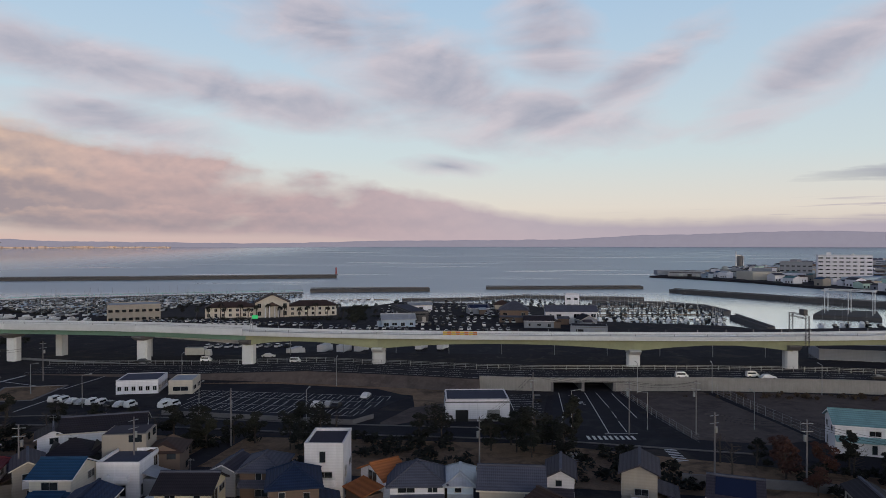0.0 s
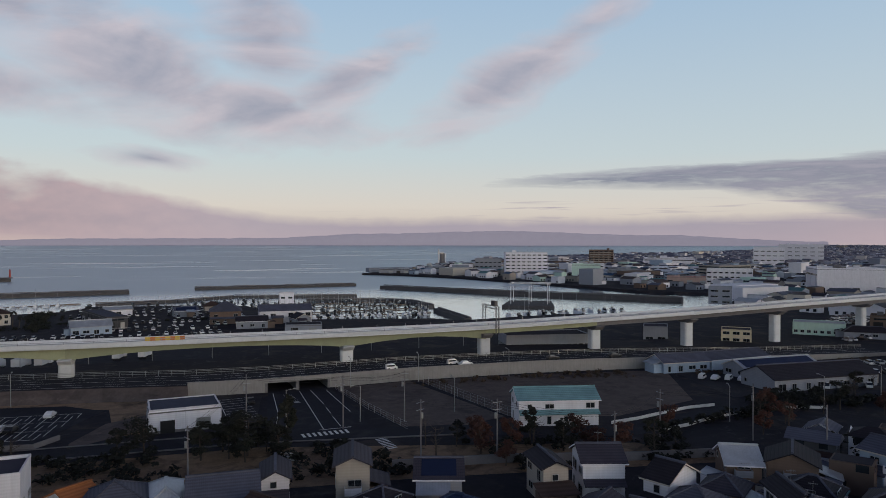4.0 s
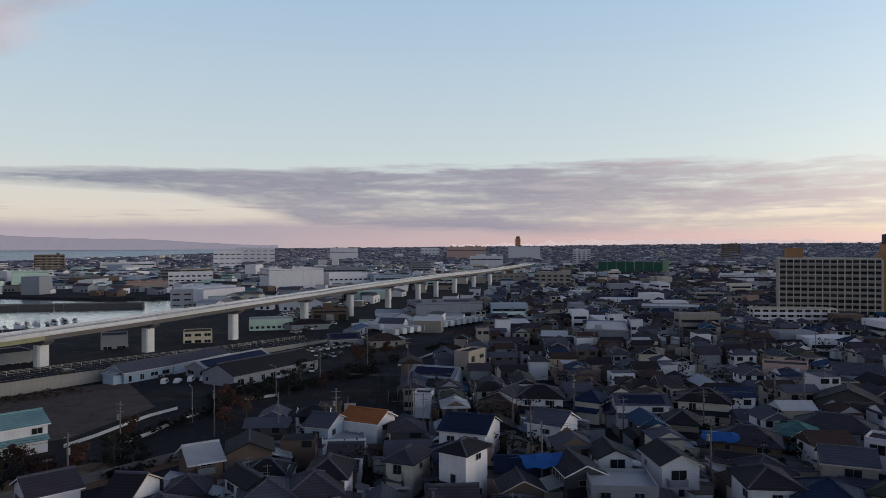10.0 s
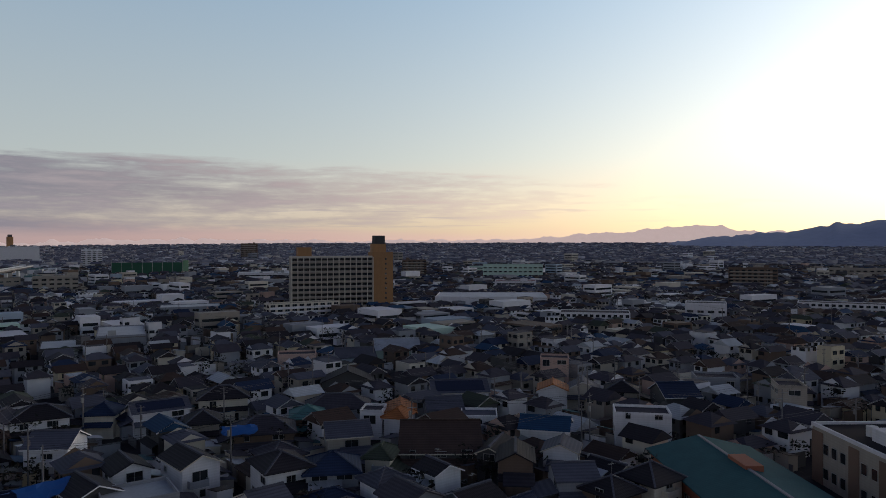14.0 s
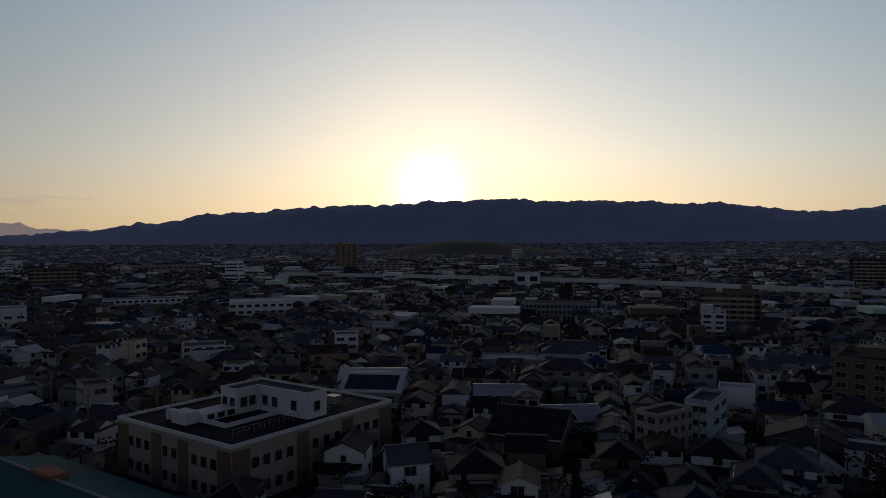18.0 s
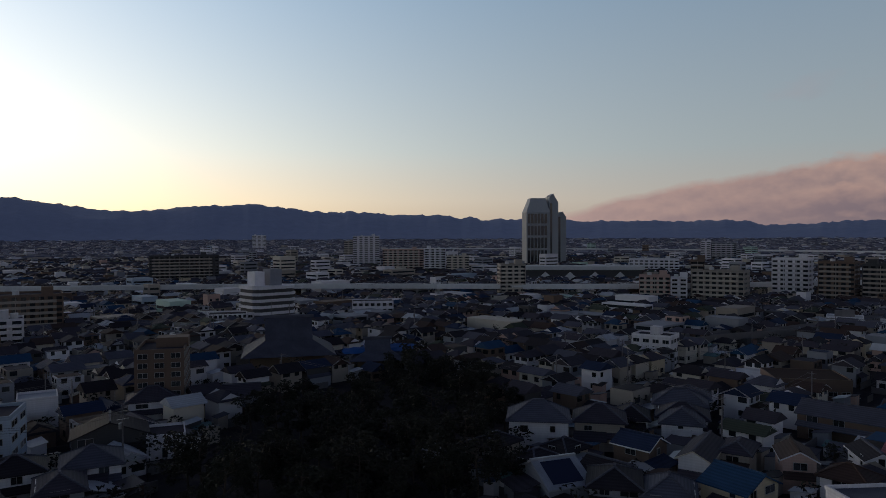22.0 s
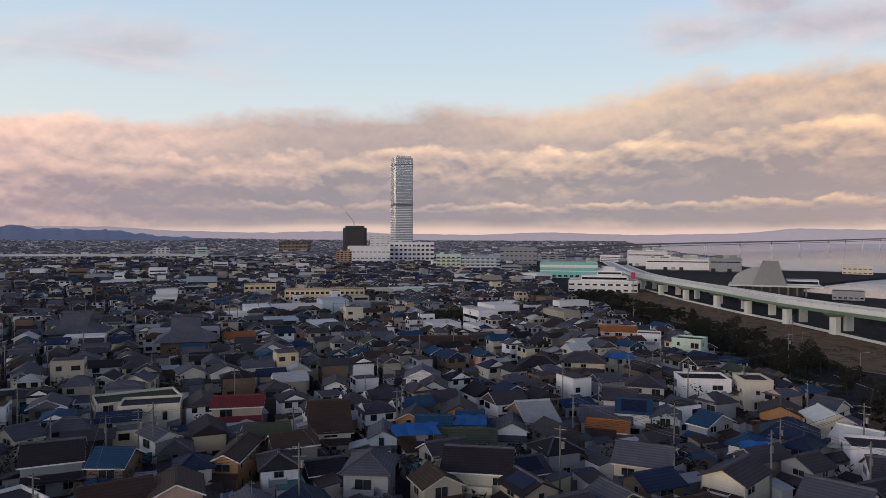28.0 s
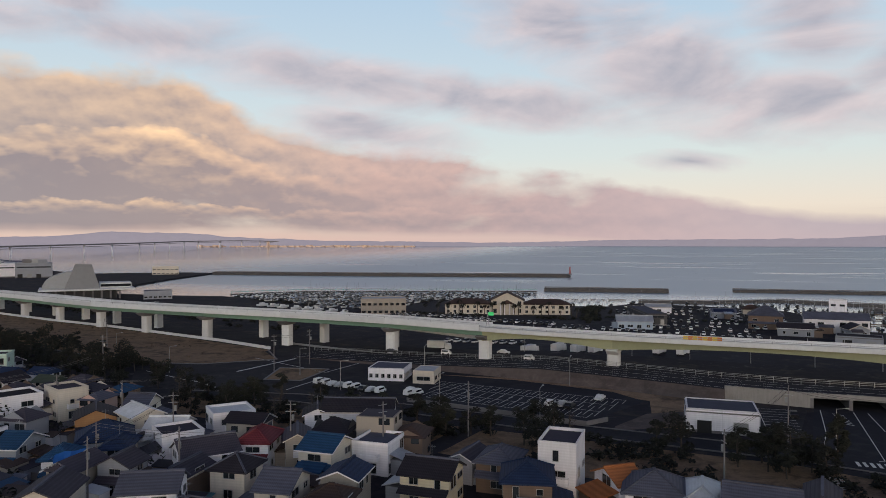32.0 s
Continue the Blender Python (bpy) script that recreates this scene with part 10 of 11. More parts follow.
def care_home():
    t = thing("care_home", "brown tiled two-storey block round a white roof storey", "public building", pose(82.5, -103.5, 0, 0, 0, -12))
    x0, x1, y0, y1, h = -16.1, 15.0, -18.0, 18.8, 9.2
    Solid().box(x0, y0, 0, x1, y1, h).make("wall", wall_mat("beige"), t)
    tile = mat("brown_wall_tile", (0.16, 0.10, 0.075), 0.7, 0, 0.2, 6, 0.3, 0.2, rows=0.1)
    for u in (-14.4, -4.0, 3.4, 13.4):
        ww = 3.2 if abs(u) > 10 else 2.6
        Solid().box(u - ww / 2, y1 + 0.003, 0, u + ww / 2, y1 + 0.12, 8.6).make("tile_panel", tile, t, "dark brown tile panel")
    for u in (-16.2, -6.0, 4.6, 17.0):
        ww = 3.2 if abs(u) > 10 else 2.6
        Solid().box(x0 - 0.12, u - ww / 2, 0, x0 - 0.003, u + ww / 2, 8.6).make("tile_panel", tile, t, "dark brown tile panel")
    Solid().box(x0 + 0.3, y0 + 0.3, h, x1 - 0.3, y1 - 0.3, h + 0.1).make("roof", flat_mat("black"), t)
    rim = Solid()
    for q in ((x0 - 0.15, y0 - 0.15, x1 + 0.15, y0 + 0.3), (x0 - 0.15, y1 - 0.3, x1 + 0.15, y1 + 0.15), (x0 - 0.15, y0 + 0.3, x0 + 0.3, y1 - 0.3), (x1 - 0.3, y0 + 0.3, x1 + 0.15, y1 - 0.3)):
        rim.box(q[0], q[1], h, q[2], q[3], h + 0.55)
    rim.make("parapet", wall_mat("white"), t)
    for z in (1.2, 5.2):
        for u in (-11.8, -9.4, -7.0, -1.6, 0.9, 6.2, 8.6, 11.0):
            window(t, pose(u, y1, z, 0, 0, 180), 1.5, 1.8, 1)
        for u in (-13.4, -11.0, -8.6, -3.4, -0.8, 1.8, 7.4, 9.8, 12.2, 14.4):
            window(t, pose(x0, u, z, 0, 0, -90), 1.5, 1.8, 1)
    # set-back roof storey, an L with its long arm across the building
    ell = [(-13.0, -4.0), (4.5, -4.0), (4.5, 5.3), (0.0, 5.3), (0.0, 0.6), (-13.0, 0.6)]
    Solid().plate(ell, h + 0.1, 13.5).make("roof_storey", wall_mat("white"), t, "white set-back roof storey")
    Solid().plate([(-12.7, -3.7), (4.2, -3.7), (4.2, 5.0), (0.3, 5.0), (0.3, 0.3), (-12.7, 0.3)], 13.5, 13.6).make("upper_roof", flat_mat("grey"), t)
    edge = Solid()
    for (ax, ay), (bx, by) in zip(ell, ell[1:] + ell[:1]):
        edge.bar((ax, ay, 13.7), (bx, by, 13.7), 0.3, 0.45)
    edge.make("upper_parapet", wall_mat("white"), t)
    for p in (pose(1.2, 5.3, 10.4, 0, 0, 180), pose(3.3, 5.3, 10.4, 0, 0, 180), pose(0, 3.8, 10.4, 0, 0, -90), pose(0, 1.9, 10.4, 0, 0, -90), pose(-2.0, 0.6, 10.4, 0, 0, 180), pose(-4.6, 0.6, 10.4, 0, 0, 180), pose(-9.6, 0.6, 10.4, 0, 0, 180), pose(-13, -1.6, 10.4, 0, 0, -90)):
        window(t, p, 1.5, 1.8, 1)
    # low white annexe beside it, with its own row of windows
    Solid().box(0.2, 5.31, h + 0.1, 4.2, 12.2, h + 1.5).make("annexe", wall_mat("white"), t)
    Solid().box(-5.6, 11.6, h + 0.1, 0.19, 12.2, h + 0.75).box(-5.9, 0.62, h + 0.1, -5.4, 12.2, h + 0.75).make("well_wall", wall_mat("white"), t, "low white wall round a light well")
    for i in range(3):
        window(t, pose(0.2, 6.4 + 2.1 * i, h + 0.3, 0, 0, -90), 1.5, 1.0, 1)
    Solid().box(1.0, 12.25, h + 0.1, 5.0, 15.0, 11.3).make("plant_room", wall_mat("white"), t)
    Solid().tube((7.4, 13.4, h + 0.1), (7.4, 13.4, h + 1.7), 0.9, 0.9, 10).make("water_tank", PALE, t, "pale cylindrical roof tank")
    Solid().box(-9, -12, h + 0.1, -6.5, -10, h + 1.6).make("roof_unit", STEEL, t)
    for i in range(26):
        put("railing", shared("crail", lambda s: s.box(-0.03, -0.03, 0, 0.03, 0.03, 1.3).bar((0, 0, 1.25), (1.05, 0, 1.25), 0.05, 0.05).bar((0, 0, 0.7), (1.05, 0, 0.7), 0.04, 0.04), STEEL), t, "", pose(-11.5, 15 - i * 1.05, h + 0.1, 0, 0, -90))
    take(82.5, -103.5, 25)


care_home()


def teal_hall():
    t = thing("kindergarten", "low rust-red hall under a broad teal metal roof", "hall", pose(91, -67.5, 0, 0, 0, -11))
    s = Solid()
    gable_walls(s, 33, 17, 4.6, 2.0, "x")
    s.make("wall", wall_mat("rust"), t)
    r = Solid()
    roof_gable(r, 33, 17, 4.6, 2.0, 0.7, "x", 0.25)
    r.make("roof", mat("dull_teal_sheet", (0.045, 0.125, 0.135), 0.85, 0, 0.2, 4.0, 0.5, 0.3, ranks=0.3, spec=0.06), t)
    Solid().box(-17, -0.25, 6.75, 17, 0.25, 6.95).make("ridge_cap", wall_mat("grey"), t)
    Solid().box(-1.5, -2.2, 6.4, 4.5, 0.5, 7.3).make("roof_vent", wall_mat("rust"), t, "rust-red roof lantern")
    for i in range(7):
        window(t, on_wall("e", 0, 1.0, 33, 17) if i == 6 else on_wall("n", -13 + i * 4.5, 1.0, 33, 17), 2.0, 1.6, 2)
    take(100, -70, 11)
    take(84, -66, 12)
    take(70, -92, 8)


teal_hall()


def office():
    t = thing("office_building", "white two-storey office with a column front and dark flat roof", "office", pose(-92, -47, 0, 0, 0, -25))
    w, d, h = 14.6, 9.6, 7.0
    Solid().box(-w / 2, -d / 2, 0, w / 2, d / 2, h).make("wall", wall_mat("white"), t)
    Solid().box(-w / 2 + 0.3, -d / 2 + 0.3, h, w / 2 - 0.3, d / 2 - 0.3, h + 0.12).make("roof", roof_mat("slate"), t)
    c = Solid()
    for q in ((-w / 2 - 0.1, -d / 2 - 0.1, w / 2 + 0.1, -d / 2 + 0.25), (-w / 2 - 0.1, d / 2 - 0.25, w / 2 + 0.1, d / 2 + 0.1), (-w / 2 - 0.1, -d / 2 + 0.25, -w / 2 + 0.25, d / 2 - 0.25), (w / 2 - 0.25, -d / 2 + 0.25, w / 2 + 0.1, d / 2 - 0.25)):
        c.box(q[0], q[1], h, q[2], q[3], h + 0.5)
    c.make("parapet", wall_mat("white"), t)
    for i in range(6):
        u = -w / 2 + 0.2 + i * (w - 0.4) / 5
        Solid().box(u - 0.2, d / 2 + 0.9, 0, u + 0.2, d / 2 + 1.3, h).make("column", wall_mat("white"), t)
    Solid().box(-w / 2, d / 2 + 0.003, 3.3, w / 2, d / 2 + 1.3, 3.5).make("gallery", wall_mat("white"), t)
    Solid().box(-w / 2, d / 2 + 0.003, h - 0.3, w / 2, d / 2 + 1.4, h).make("canopy", wall_mat("white"), t)
    for i in range(5):
        for z in (0.7, 4.0):
            window(t, on_wall("n", -w / 2 + (i + 0.5) * w / 5, z, w, d), 2.0, 1.8, 2)
    for i in range(3):
        window(t, on_wall("e", -3 + i * 3, 4.0, w, d), 1.5, 1.2, 2)
    take(-92, -47, 9)


office()


def temple(x, y, turn, w, d, h, label):
    t = thing("temple_hall", label, "temple", pose(x, y, 0, 0, 0, turn))
    Solid().box(-w / 2, -d / 2, 0, w / 2, d / 2, h).make("wall", WOOD, t)
    tile = roof_mat("slate")
    r = Solid()
    o, k = 2.4, 0.62
    v = [(-w / 2 - o, -d / 2 - o, h - 0.2), (w / 2 + o, -d / 2 - o, h - 0.2), (w / 2 + o, d / 2 + o, h - 0.2), (-w / 2 - o, d / 2 + o, h - 0.2),
         (-w / 2 * k, -d / 2 * k, h + d * 0.2), (w / 2 * k, -d / 2 * k, h + d * 0.2), (w / 2 * k, d / 2 * k, h + d * 0.2), (-w / 2 * k, d / 2 * k, h + d * 0.2)]
    v += [(-w / 2 * k, 0, h + d * 0.52), (w / 2 * k, 0, h + d * 0.52)]
    r.add(v, [(3, 2, 1, 0), (0, 1, 5, 4), (1, 2, 6, 5), (2, 3, 7, 6), (3, 0, 4, 7), (4, 5, 9, 8), (6, 7, 8, 9), (5, 6, 9), (7, 4, 8)])
    r.make("roof", tile, t, "sweeping grey tiled hip-and-gable roof")
    Solid().box(-w / 2 * k - 0.6, -0.4, h + d * 0.52 - 0.1, w / 2 * k + 0.6, 0.4, h + d * 0.52 + 0.7).make("ridge", tile, t)
    take(x, y, max(w, d) * 0.65)


temple(-62, -206, -16, 22, 19, 6, "large grey-roofed wooden temple hall among houses")
temple(-84, -190, -20, 12, 10, 4.5, "small grey-roofed temple side hall")
temple(-251, -7, 88, 15, 14, 6.0, "tall dark-roofed temple hall above the houses")
temple(-290, -46, 80, 16, 13, 5, "broad blue-grey temple roof above the houses")


def banded_block():
    t = thing("round_apartment_block", "round-cornered dark block with white balcony bands", "apartment block", pose(-88, -326, 0, 0, 0, 14))
    out = [(-10.5, -6), (-8, -8.5), (8, -8.5), (10.5, -6), (10.5, 6), (8, 8.5), (-8, 8.5), (-10.5, 6)]
    Solid().plate(out, 0, 17).make("wall", wall_mat("dark"), t)
    big = [(x * 1.06, y * 1.06) for x, y in out]
    for f in range(6):
        Solid().plate(big, 1.6 + f * 2.9, 2.9 + f * 2.9).make("balcony_band", wall_mat("white"), t, "white rounded balcony band")
    Solid().box(-6, -4, 17.5, 0, 3, 25).make("lift_house", wall_mat("grey"), t)
    Solid().box(3, -4, 17.5, 8, 3, 24).make("lift_house", wall_mat("white"), t)
    take(-88, -326, 14)


banded_block()


def station_tower():
    x, y = polar(217.3, 960)
    t = thing("office_tower", "pale stone office tower with a chamfered crown", "tower", pose(x, y, 0, 0, 0, -217.3 + 14))
    stone = mat("pale_stone", (0.36, 0.38, 0.40), 0.6, 0, 0.1, 1.0, 0.2, 0.0)
    Solid().box(-24, -14, 0, 8, 14, 72).make("main_shaft", stone, t)
    Solid().add([(-24, -14, 72), (8, -14, 72), (8, 14, 72), (-24, 14, 72), (-17, -9, 91), (3, -9, 91), (3, 9, 91), (-17, 9, 91)], [(0, 1, 5, 4), (1, 2, 6, 5), (2, 3, 7, 6), (3, 0, 4, 7), (4, 5, 6, 7)]).make("crown", stone, t)
    Solid().add([(8.003, -12, 0), (20, -12, 0), (20, 10, 0), (8.003, 10, 0), (8.003, -12, 93), (13, -12, 97), (20, -12, 85), (8.003, 10, 93), (13, 10, 97), (20, 10, 85)], [(0, 1, 6, 5, 4), (3, 7, 8, 9, 2), (1, 2, 9, 6), (6, 9, 8, 5), (5, 8, 7, 4), (0, 4, 7, 3)]).make("side_shaft", stone, t)
    Solid().add([(20.003, -8, 0), (32, -8, 0), (32, 8, 0), (20.003, 8, 0), (20.003, -8, 68), (27, -8, 73), (32, -8, 66), (20.003, 8, 68), (27, 8, 73), (32, 8, 66)], [(0, 1, 6, 5, 4), (3, 7, 8, 9, 2), (1, 2, 9, 6), (6, 9, 8, 5), (5, 8, 7, 4), (0, 4, 7, 3)]).make("rear_shaft", stone, t)
    for i in range(6):
        for z0, z1 in ((2, 21), (24, 38), (41, 54), (57, 70)):
            Solid().box(-22.4 + i * 4.6, -14.25, z0, -19.2 + i * 4.6, -14.003, z1).make("window_strip", GLASS, t)
    for z0, z1 in ((2, 84),):
        Solid().box(9, -12.25, z0, 11.5, -12.003, z1).make("window_strip", GLASS, t)
        Solid().box(21, -8.25, z0, 24, -8.003, 66).make("window_strip", GLASS, t)
    take(x, y, 40)
    # station hall with a row of pale triangular gables
    x, y = polar(219.5, 620)
    s = thing("station_hall", "wide pale station roof over a row of white triangular gables", "station", pose(x, y, 0, 0, 0, -219.5 + 4))
    Solid().box(-55, -14, 11, 62, 14, 14).make("roof", PALE, s)
    Solid().box(-54, -12, 0, 60, 12, 10.99).make("wall", wall_mat("dark"), s)
    for i in range(5):
        u = -42 + i * 21
        Solid().add([(u - 10, -13.5, 0), (u + 10, -13.5, 0), (u, -13.5, 9.5), (u - 10, -12.1, 0), (u + 10, -12.1, 0), (u, -12.1, 9.5)], [(0, 1, 2), (5, 4, 3), (1, 4, 5, 2), (0, 2, 5, 3)]).make("gable", PALE, s)
    for u in (-40, 0, 40):
        take(x + u * 0.77, y - u * 0.63, 24)


station_tower()


def gate_tower():
    x, y = polar(285.2, 1750)
    t = thing("skyscraper", "tall pale blue glass skyscraper with white floor bands", "skyscraper", pose(x, y, 0, 0, 0, -285.2 + 12))
    skin = mat("pale_blue_glass", (0.26, 0.31, 0.36), 0.18, 0.35, 0.1, 0.5, 0.15, 0.0, spec=0.7)
    white = wall_mat("white")
    Solid().plate([(-24, -20), (-20, -24), (20, -24), (24, -20), (24, 20), (20, 24), (-20, 24), (-24, 20)], 0, 239).make("shaft", skin, t)
    for i in range(50):
        z = 26 + i * 4.2
        if 118 < z < 126:
            continue
        if z < 118 or z > 196 or i % 2 == 0:
            put("floor_band", shared("gband", lambda s: s.plate([(-24.4, -20.2), (-20.2, -24.4), (20.2, -24.4), (24.4, -20.2), (24.4, 20.2), (20.2, 24.4), (-20.2, 24.4), (-24.4, 20.2)], 0, 1.5), white), t, "", pose(0, 0, z))
    for z in (120, 218):
        Solid().plate([(-24.3, -20.1), (-20.1, -24.3), (20.1, -24.3), (24.3, -20.1), (24.3, 20.1), (20.1, 24.3), (-20.1, 24.3), (-24.3, 20.1)], z, z + 6).make("service_floor", mat("service_floor", (0.16, 0.16, 0.18), 0.6), t)
    Solid().plate([(-17, -19), (19, -19), (19, 19), (-17, 19)], 239, 244).make("crown", white, t)
    Solid().box(-30, -30, 0, 30, 30, 22).make("podium", white, t)
    # tower under construction
    x, y = polar(281.4, 1500)
    c = thing("tower_under_construction", "dark netted tower under construction with a crane", "tower", pose(x, y, 0, 0, 0, -281.4))
    net = mat("scaffold_net", (0.05, 0.05, 0.055), 0.9)
    Solid().plate([(-25, -14), (-20, -18), (20, -18), (25, -14), (25, 18), (-25, 18)], 0, 62).make("netted_shaft", net, c)
    Solid().box(-20, -14, 62, 20, 14, 66).make("upper_floors", net, c)
    Solid().tube((-2, 0, 66), (-2, 0, 76), 0.8, n=6).make("crane_mast", STEEL, c)
    Solid().bar((-2, 0, 75), (-20, 0, 96), 0.9, 0.9).make("crane_jib", mat("red_paint", (0.35, 0.05, 0.04)), c)


gate_tower()


def harbour_hall():
    x, y = polar(312.9, 575)
    t = thing("market_hall", "grey metal harbour hall on stilts with a curved fan roof", "hall", pose(x, y, 0, 0, 0, -312.6))
    grey = mat("zinc_sheet", (0.28, 0.30, 0.33), 0.45, 0.5, 0.1, 1.0, 0.3, 0.2, ranks=0.5)
    Solid().box(-13, -12, 0, 30, 15, 6.0).make("undercroft", wall_mat("dark"), t)
    for i in range(9):
        put("column", shared("hall_column", lambda s: s.box(-0.6, -0.6, 0, 0.6, 0.6, 6.2), CONC), t, "", pose(-15 + 5.8 * i, -17, 0))
        put("brace", shared("hall_brace", lambda s: s.bar((0, 0, 0.5), (0, 4.5, 6.0), 0.5, 0.5), CONC), t, "", pose(-15 + 5.8 * i, -16.2, 0))
    Solid().box(-20, -19, 6.2, 42, 19, 7.2).make("deck", PALE, t)
    # curved fan: a fluted quarter shell
    prof = [(-18 + 27 * (1 - math.cos(radians(a))), 7.2 + 13.0 * math.sin(radians(a)) ** 0.9) for a in range(0, 91, 9)]
    prof += [(9.5, 7.2)]
    n = len(prof)
    fan = Solid()
    fan.add([(px, -10, pz) for px, pz in prof] + [(px, 12, pz) for px, pz in prof], [tuple(range(n))[::-1], tuple(range(n, 2 * n))] + [(i, (i + 1) % n, n + (i + 1) % n, n + i) for i in range(n)])
    fan.make("fan_roof", grey, t)
    Solid().add([(-4, -13, 7.2), (19, -13, 7.2), (19, -4, 7.2), (-4, -4, 7.2), (3, -12, 25), (13.5, -12, 24.6), (13.5, -6, 24.6), (3, -6, 25)], [(0, 1, 5, 4), (1, 2, 6, 5), (2, 3, 7, 6), (3, 0, 4, 7), (4, 5, 6, 7)]).make("leaning_slab", mat("brushed_metal", (0.20, 0.205, 0.22), 0.6, 0.2, 0.1, 1.0, 0.3, 0.2, ranks=1.2), t)
    Solid().box(19.1, -8, 7.2, 40, 12, 11.0).make("side_wing", PALE, t)
    Solid().box(19.5, -8.1, 8.2, 39.5, -7.99, 10.0).make("window_band", GLASS, t)
    take(x, y, 30)


harbour_hall()


def viaduct(pts, w, z, step, label, kind="viaduct", stone=PALE):
    line = smooth_line([Vector((*p, z)) for p in pts], step)
    t = thing(kind, label, "viaduct", pose(0, 0, 0), kind="structure")
    sd = sides([(p.x, p.y) for p in line], w)
    for i, ((a, b), (c, d)) in enumerate(zip(sd, sd[1:])):
        s = Solid()
        s.plate([b, d, c, a], z - 1.6, z)
        s.bar((*a, z + 0.5), (*c, z + 0.5), 0.25, 1.0).bar((*b, z + 0.5), (*d, z + 0.5), 0.25, 1.0)
        s.make("span", stone, t)
        p = line[i]
        Solid().box(p.x - 1.2, p.y - 1.2, -2.2, p.x + 1.2, p.y + 1.2, z - 1.603).make("pier", stone, t)
    for p in line[::2]:
        take(p.x, p.y, w * 0.7)


viaduct([(420, -560), (141, -543), (-41, -478), (-140, -432), (-246, -363), (-330, -312), (-480, -262)], 9, 9, 38, "pale concrete railway viaduct through the town")
viaduct([(-165, -168), (-212, -170), (-244, -165), (-311, -170), (-455, -180), (-640, -195)], 7, 4.2, 24, "grey elevated road running inland", stone=CONC)
viaduct([(-700, -1500), (-992, -1198), (-1180, -760), (-1202, -375), (-1180, 0)], 14, 12, 80, "far elevated motorway across the plain")


def bay_bridge():
    t = thing("bay_bridge", "long low two-deck bridge across the bay", "bridge", pose(0, 0, 0), kind="structure")
    pts = smooth_line([Vector((*polar(a, r), z)) for a, r, z in ((296, 1900, 18), (302.3, 2350, 24), (309.2, 2680, 33), (313.8, 3000, 38), (317.5, 3500, 44), (321.7, 4250, 55), (326.3, 4700, 58), (329, 4760, 47), (330.5, 4780, 38))], 190)
    for i, (a, b) in enumerate(zip(pts, pts[1:])):
        Solid().bar(a - Vector((0, 0, 4)), b - Vector((0, 0, 4)), 20, 5.0).make("upper_deck", CONC, t)
        Solid().bar(a - Vector((0, 0, 12)), b - Vector((0, 0, 12)), 16, 1.6).make("lower_deck", CONC, t)
        Solid().box(a.x - 2.4, a.y - 2.4, -4, a.x + 2.4, a.y + 2.4, a.z - 5.8).make("pier", wall_mat("white"), t)


bay_bridge()


def airport_island():
    s = Solid()
    rng = random.Random(31)
    # low sunset light put into the buildings' peach colour
    pale = mat("sunlit_terminal", (0.70, 0.50, 0.38), 0.6, 0, 0.2, 0.01, 0.2, 0.0)
    for i in range(40):
        a = 322 + i * 0.42 + rng.uniform(-.2, .2)
        x, y = polar(a, 4560)
        h = rng.choice((3, 4, 5, 8)) if rng.random() > 0.06 else 30
        w = rng.uniform(12, 50) if h < 30 else 5
        s.box(x - w, y - 10, lift(x, y) - 2, x + w, y + 10, lift(x, y) + h)
    tagged(s.make("airport_terminals", pale), "far row of pale airport buildings across the bay", "buildings", "", "stuff")


airport_island()


def red_tower():
    x, y = polar(73.6 - 2.2, 2900)
    t = thing("far_tower", "far reddish-brown tower on the skyline", "tower", pose(x, y, lift(x, y), 0, 0, 30))
    Solid().box(-9, -9, 0, 9, 9, 66).make("shaft", wall_mat("orange"), t)
    Solid().box(-6, -6, 66, 6, 6, 74).make("crown", wall_mat("dark"), t)
    g = thing("golf_net", "tall green practice netting on steel posts", "net", pose(974, 162, 0))
    green = mat("green_net", (0.03, 0.11, 0.07), 0.9)
    Solid().box(-30, -42, 0, 30, -41.7, 20).make("net_panel", green, g)
    Solid().box(-30.3, -42, 0, -30, 42, 18).make("net_panel", green, g)
    for i in range(8):
        Solid().tube((-30.2, -42 + i * 12, 0), (-30.2, -42 + i * 12, 22), 0.3, n=6).make("net_post", STEEL, g)
    take(974, 162, 45)


red_tower()
tarp = mat("blue_tarpaulin", (0.012, 0.10, 0.34), 0.55, 0, 0.2, 3, 0.3, 0.4)


def tarpaulin(x, y, z, w, d, turn, rise, parent_label="bright blue tarpaulin tied over a damaged roof"):
    s = Solid()
    n = 6
    for i in range(n + 1):
        for j in range(n + 1):
            u, v = i / n - 0.5, j / n - 0.5
            k = 1.0 + 0.22 * noise.noise(Vector((i * 0.7 + x, j * 0.7 + y, 3.0)))
            s.v.append((u * w * k + 0.25 * math.sin(j * 1.7 + x), v * d * k + 0.25 * math.sin(i * 2.3 + y), rise * (0.5 - abs(v)) * 2 + 0.10 * math.sin(i * 2.1 + j) + (0.12 if 0 < i < n and 0 < j < n else 0)))
    for i in range(n):
        for j in range(n):
            a = i * (n + 1) + j
            s.f.append((a, a + n + 1, a + n + 2, a + 1))
            s.k.append(0)
    ob = s.make("tarpaulin", tarp, None, "", pose(x, y, z, 0, 0, turn))
    sol = ob.modifiers.new("thick", "SOLIDIFY")
    sol.thickness = 0.05
    return tagged(ob, parent_label, "tarpaulin")


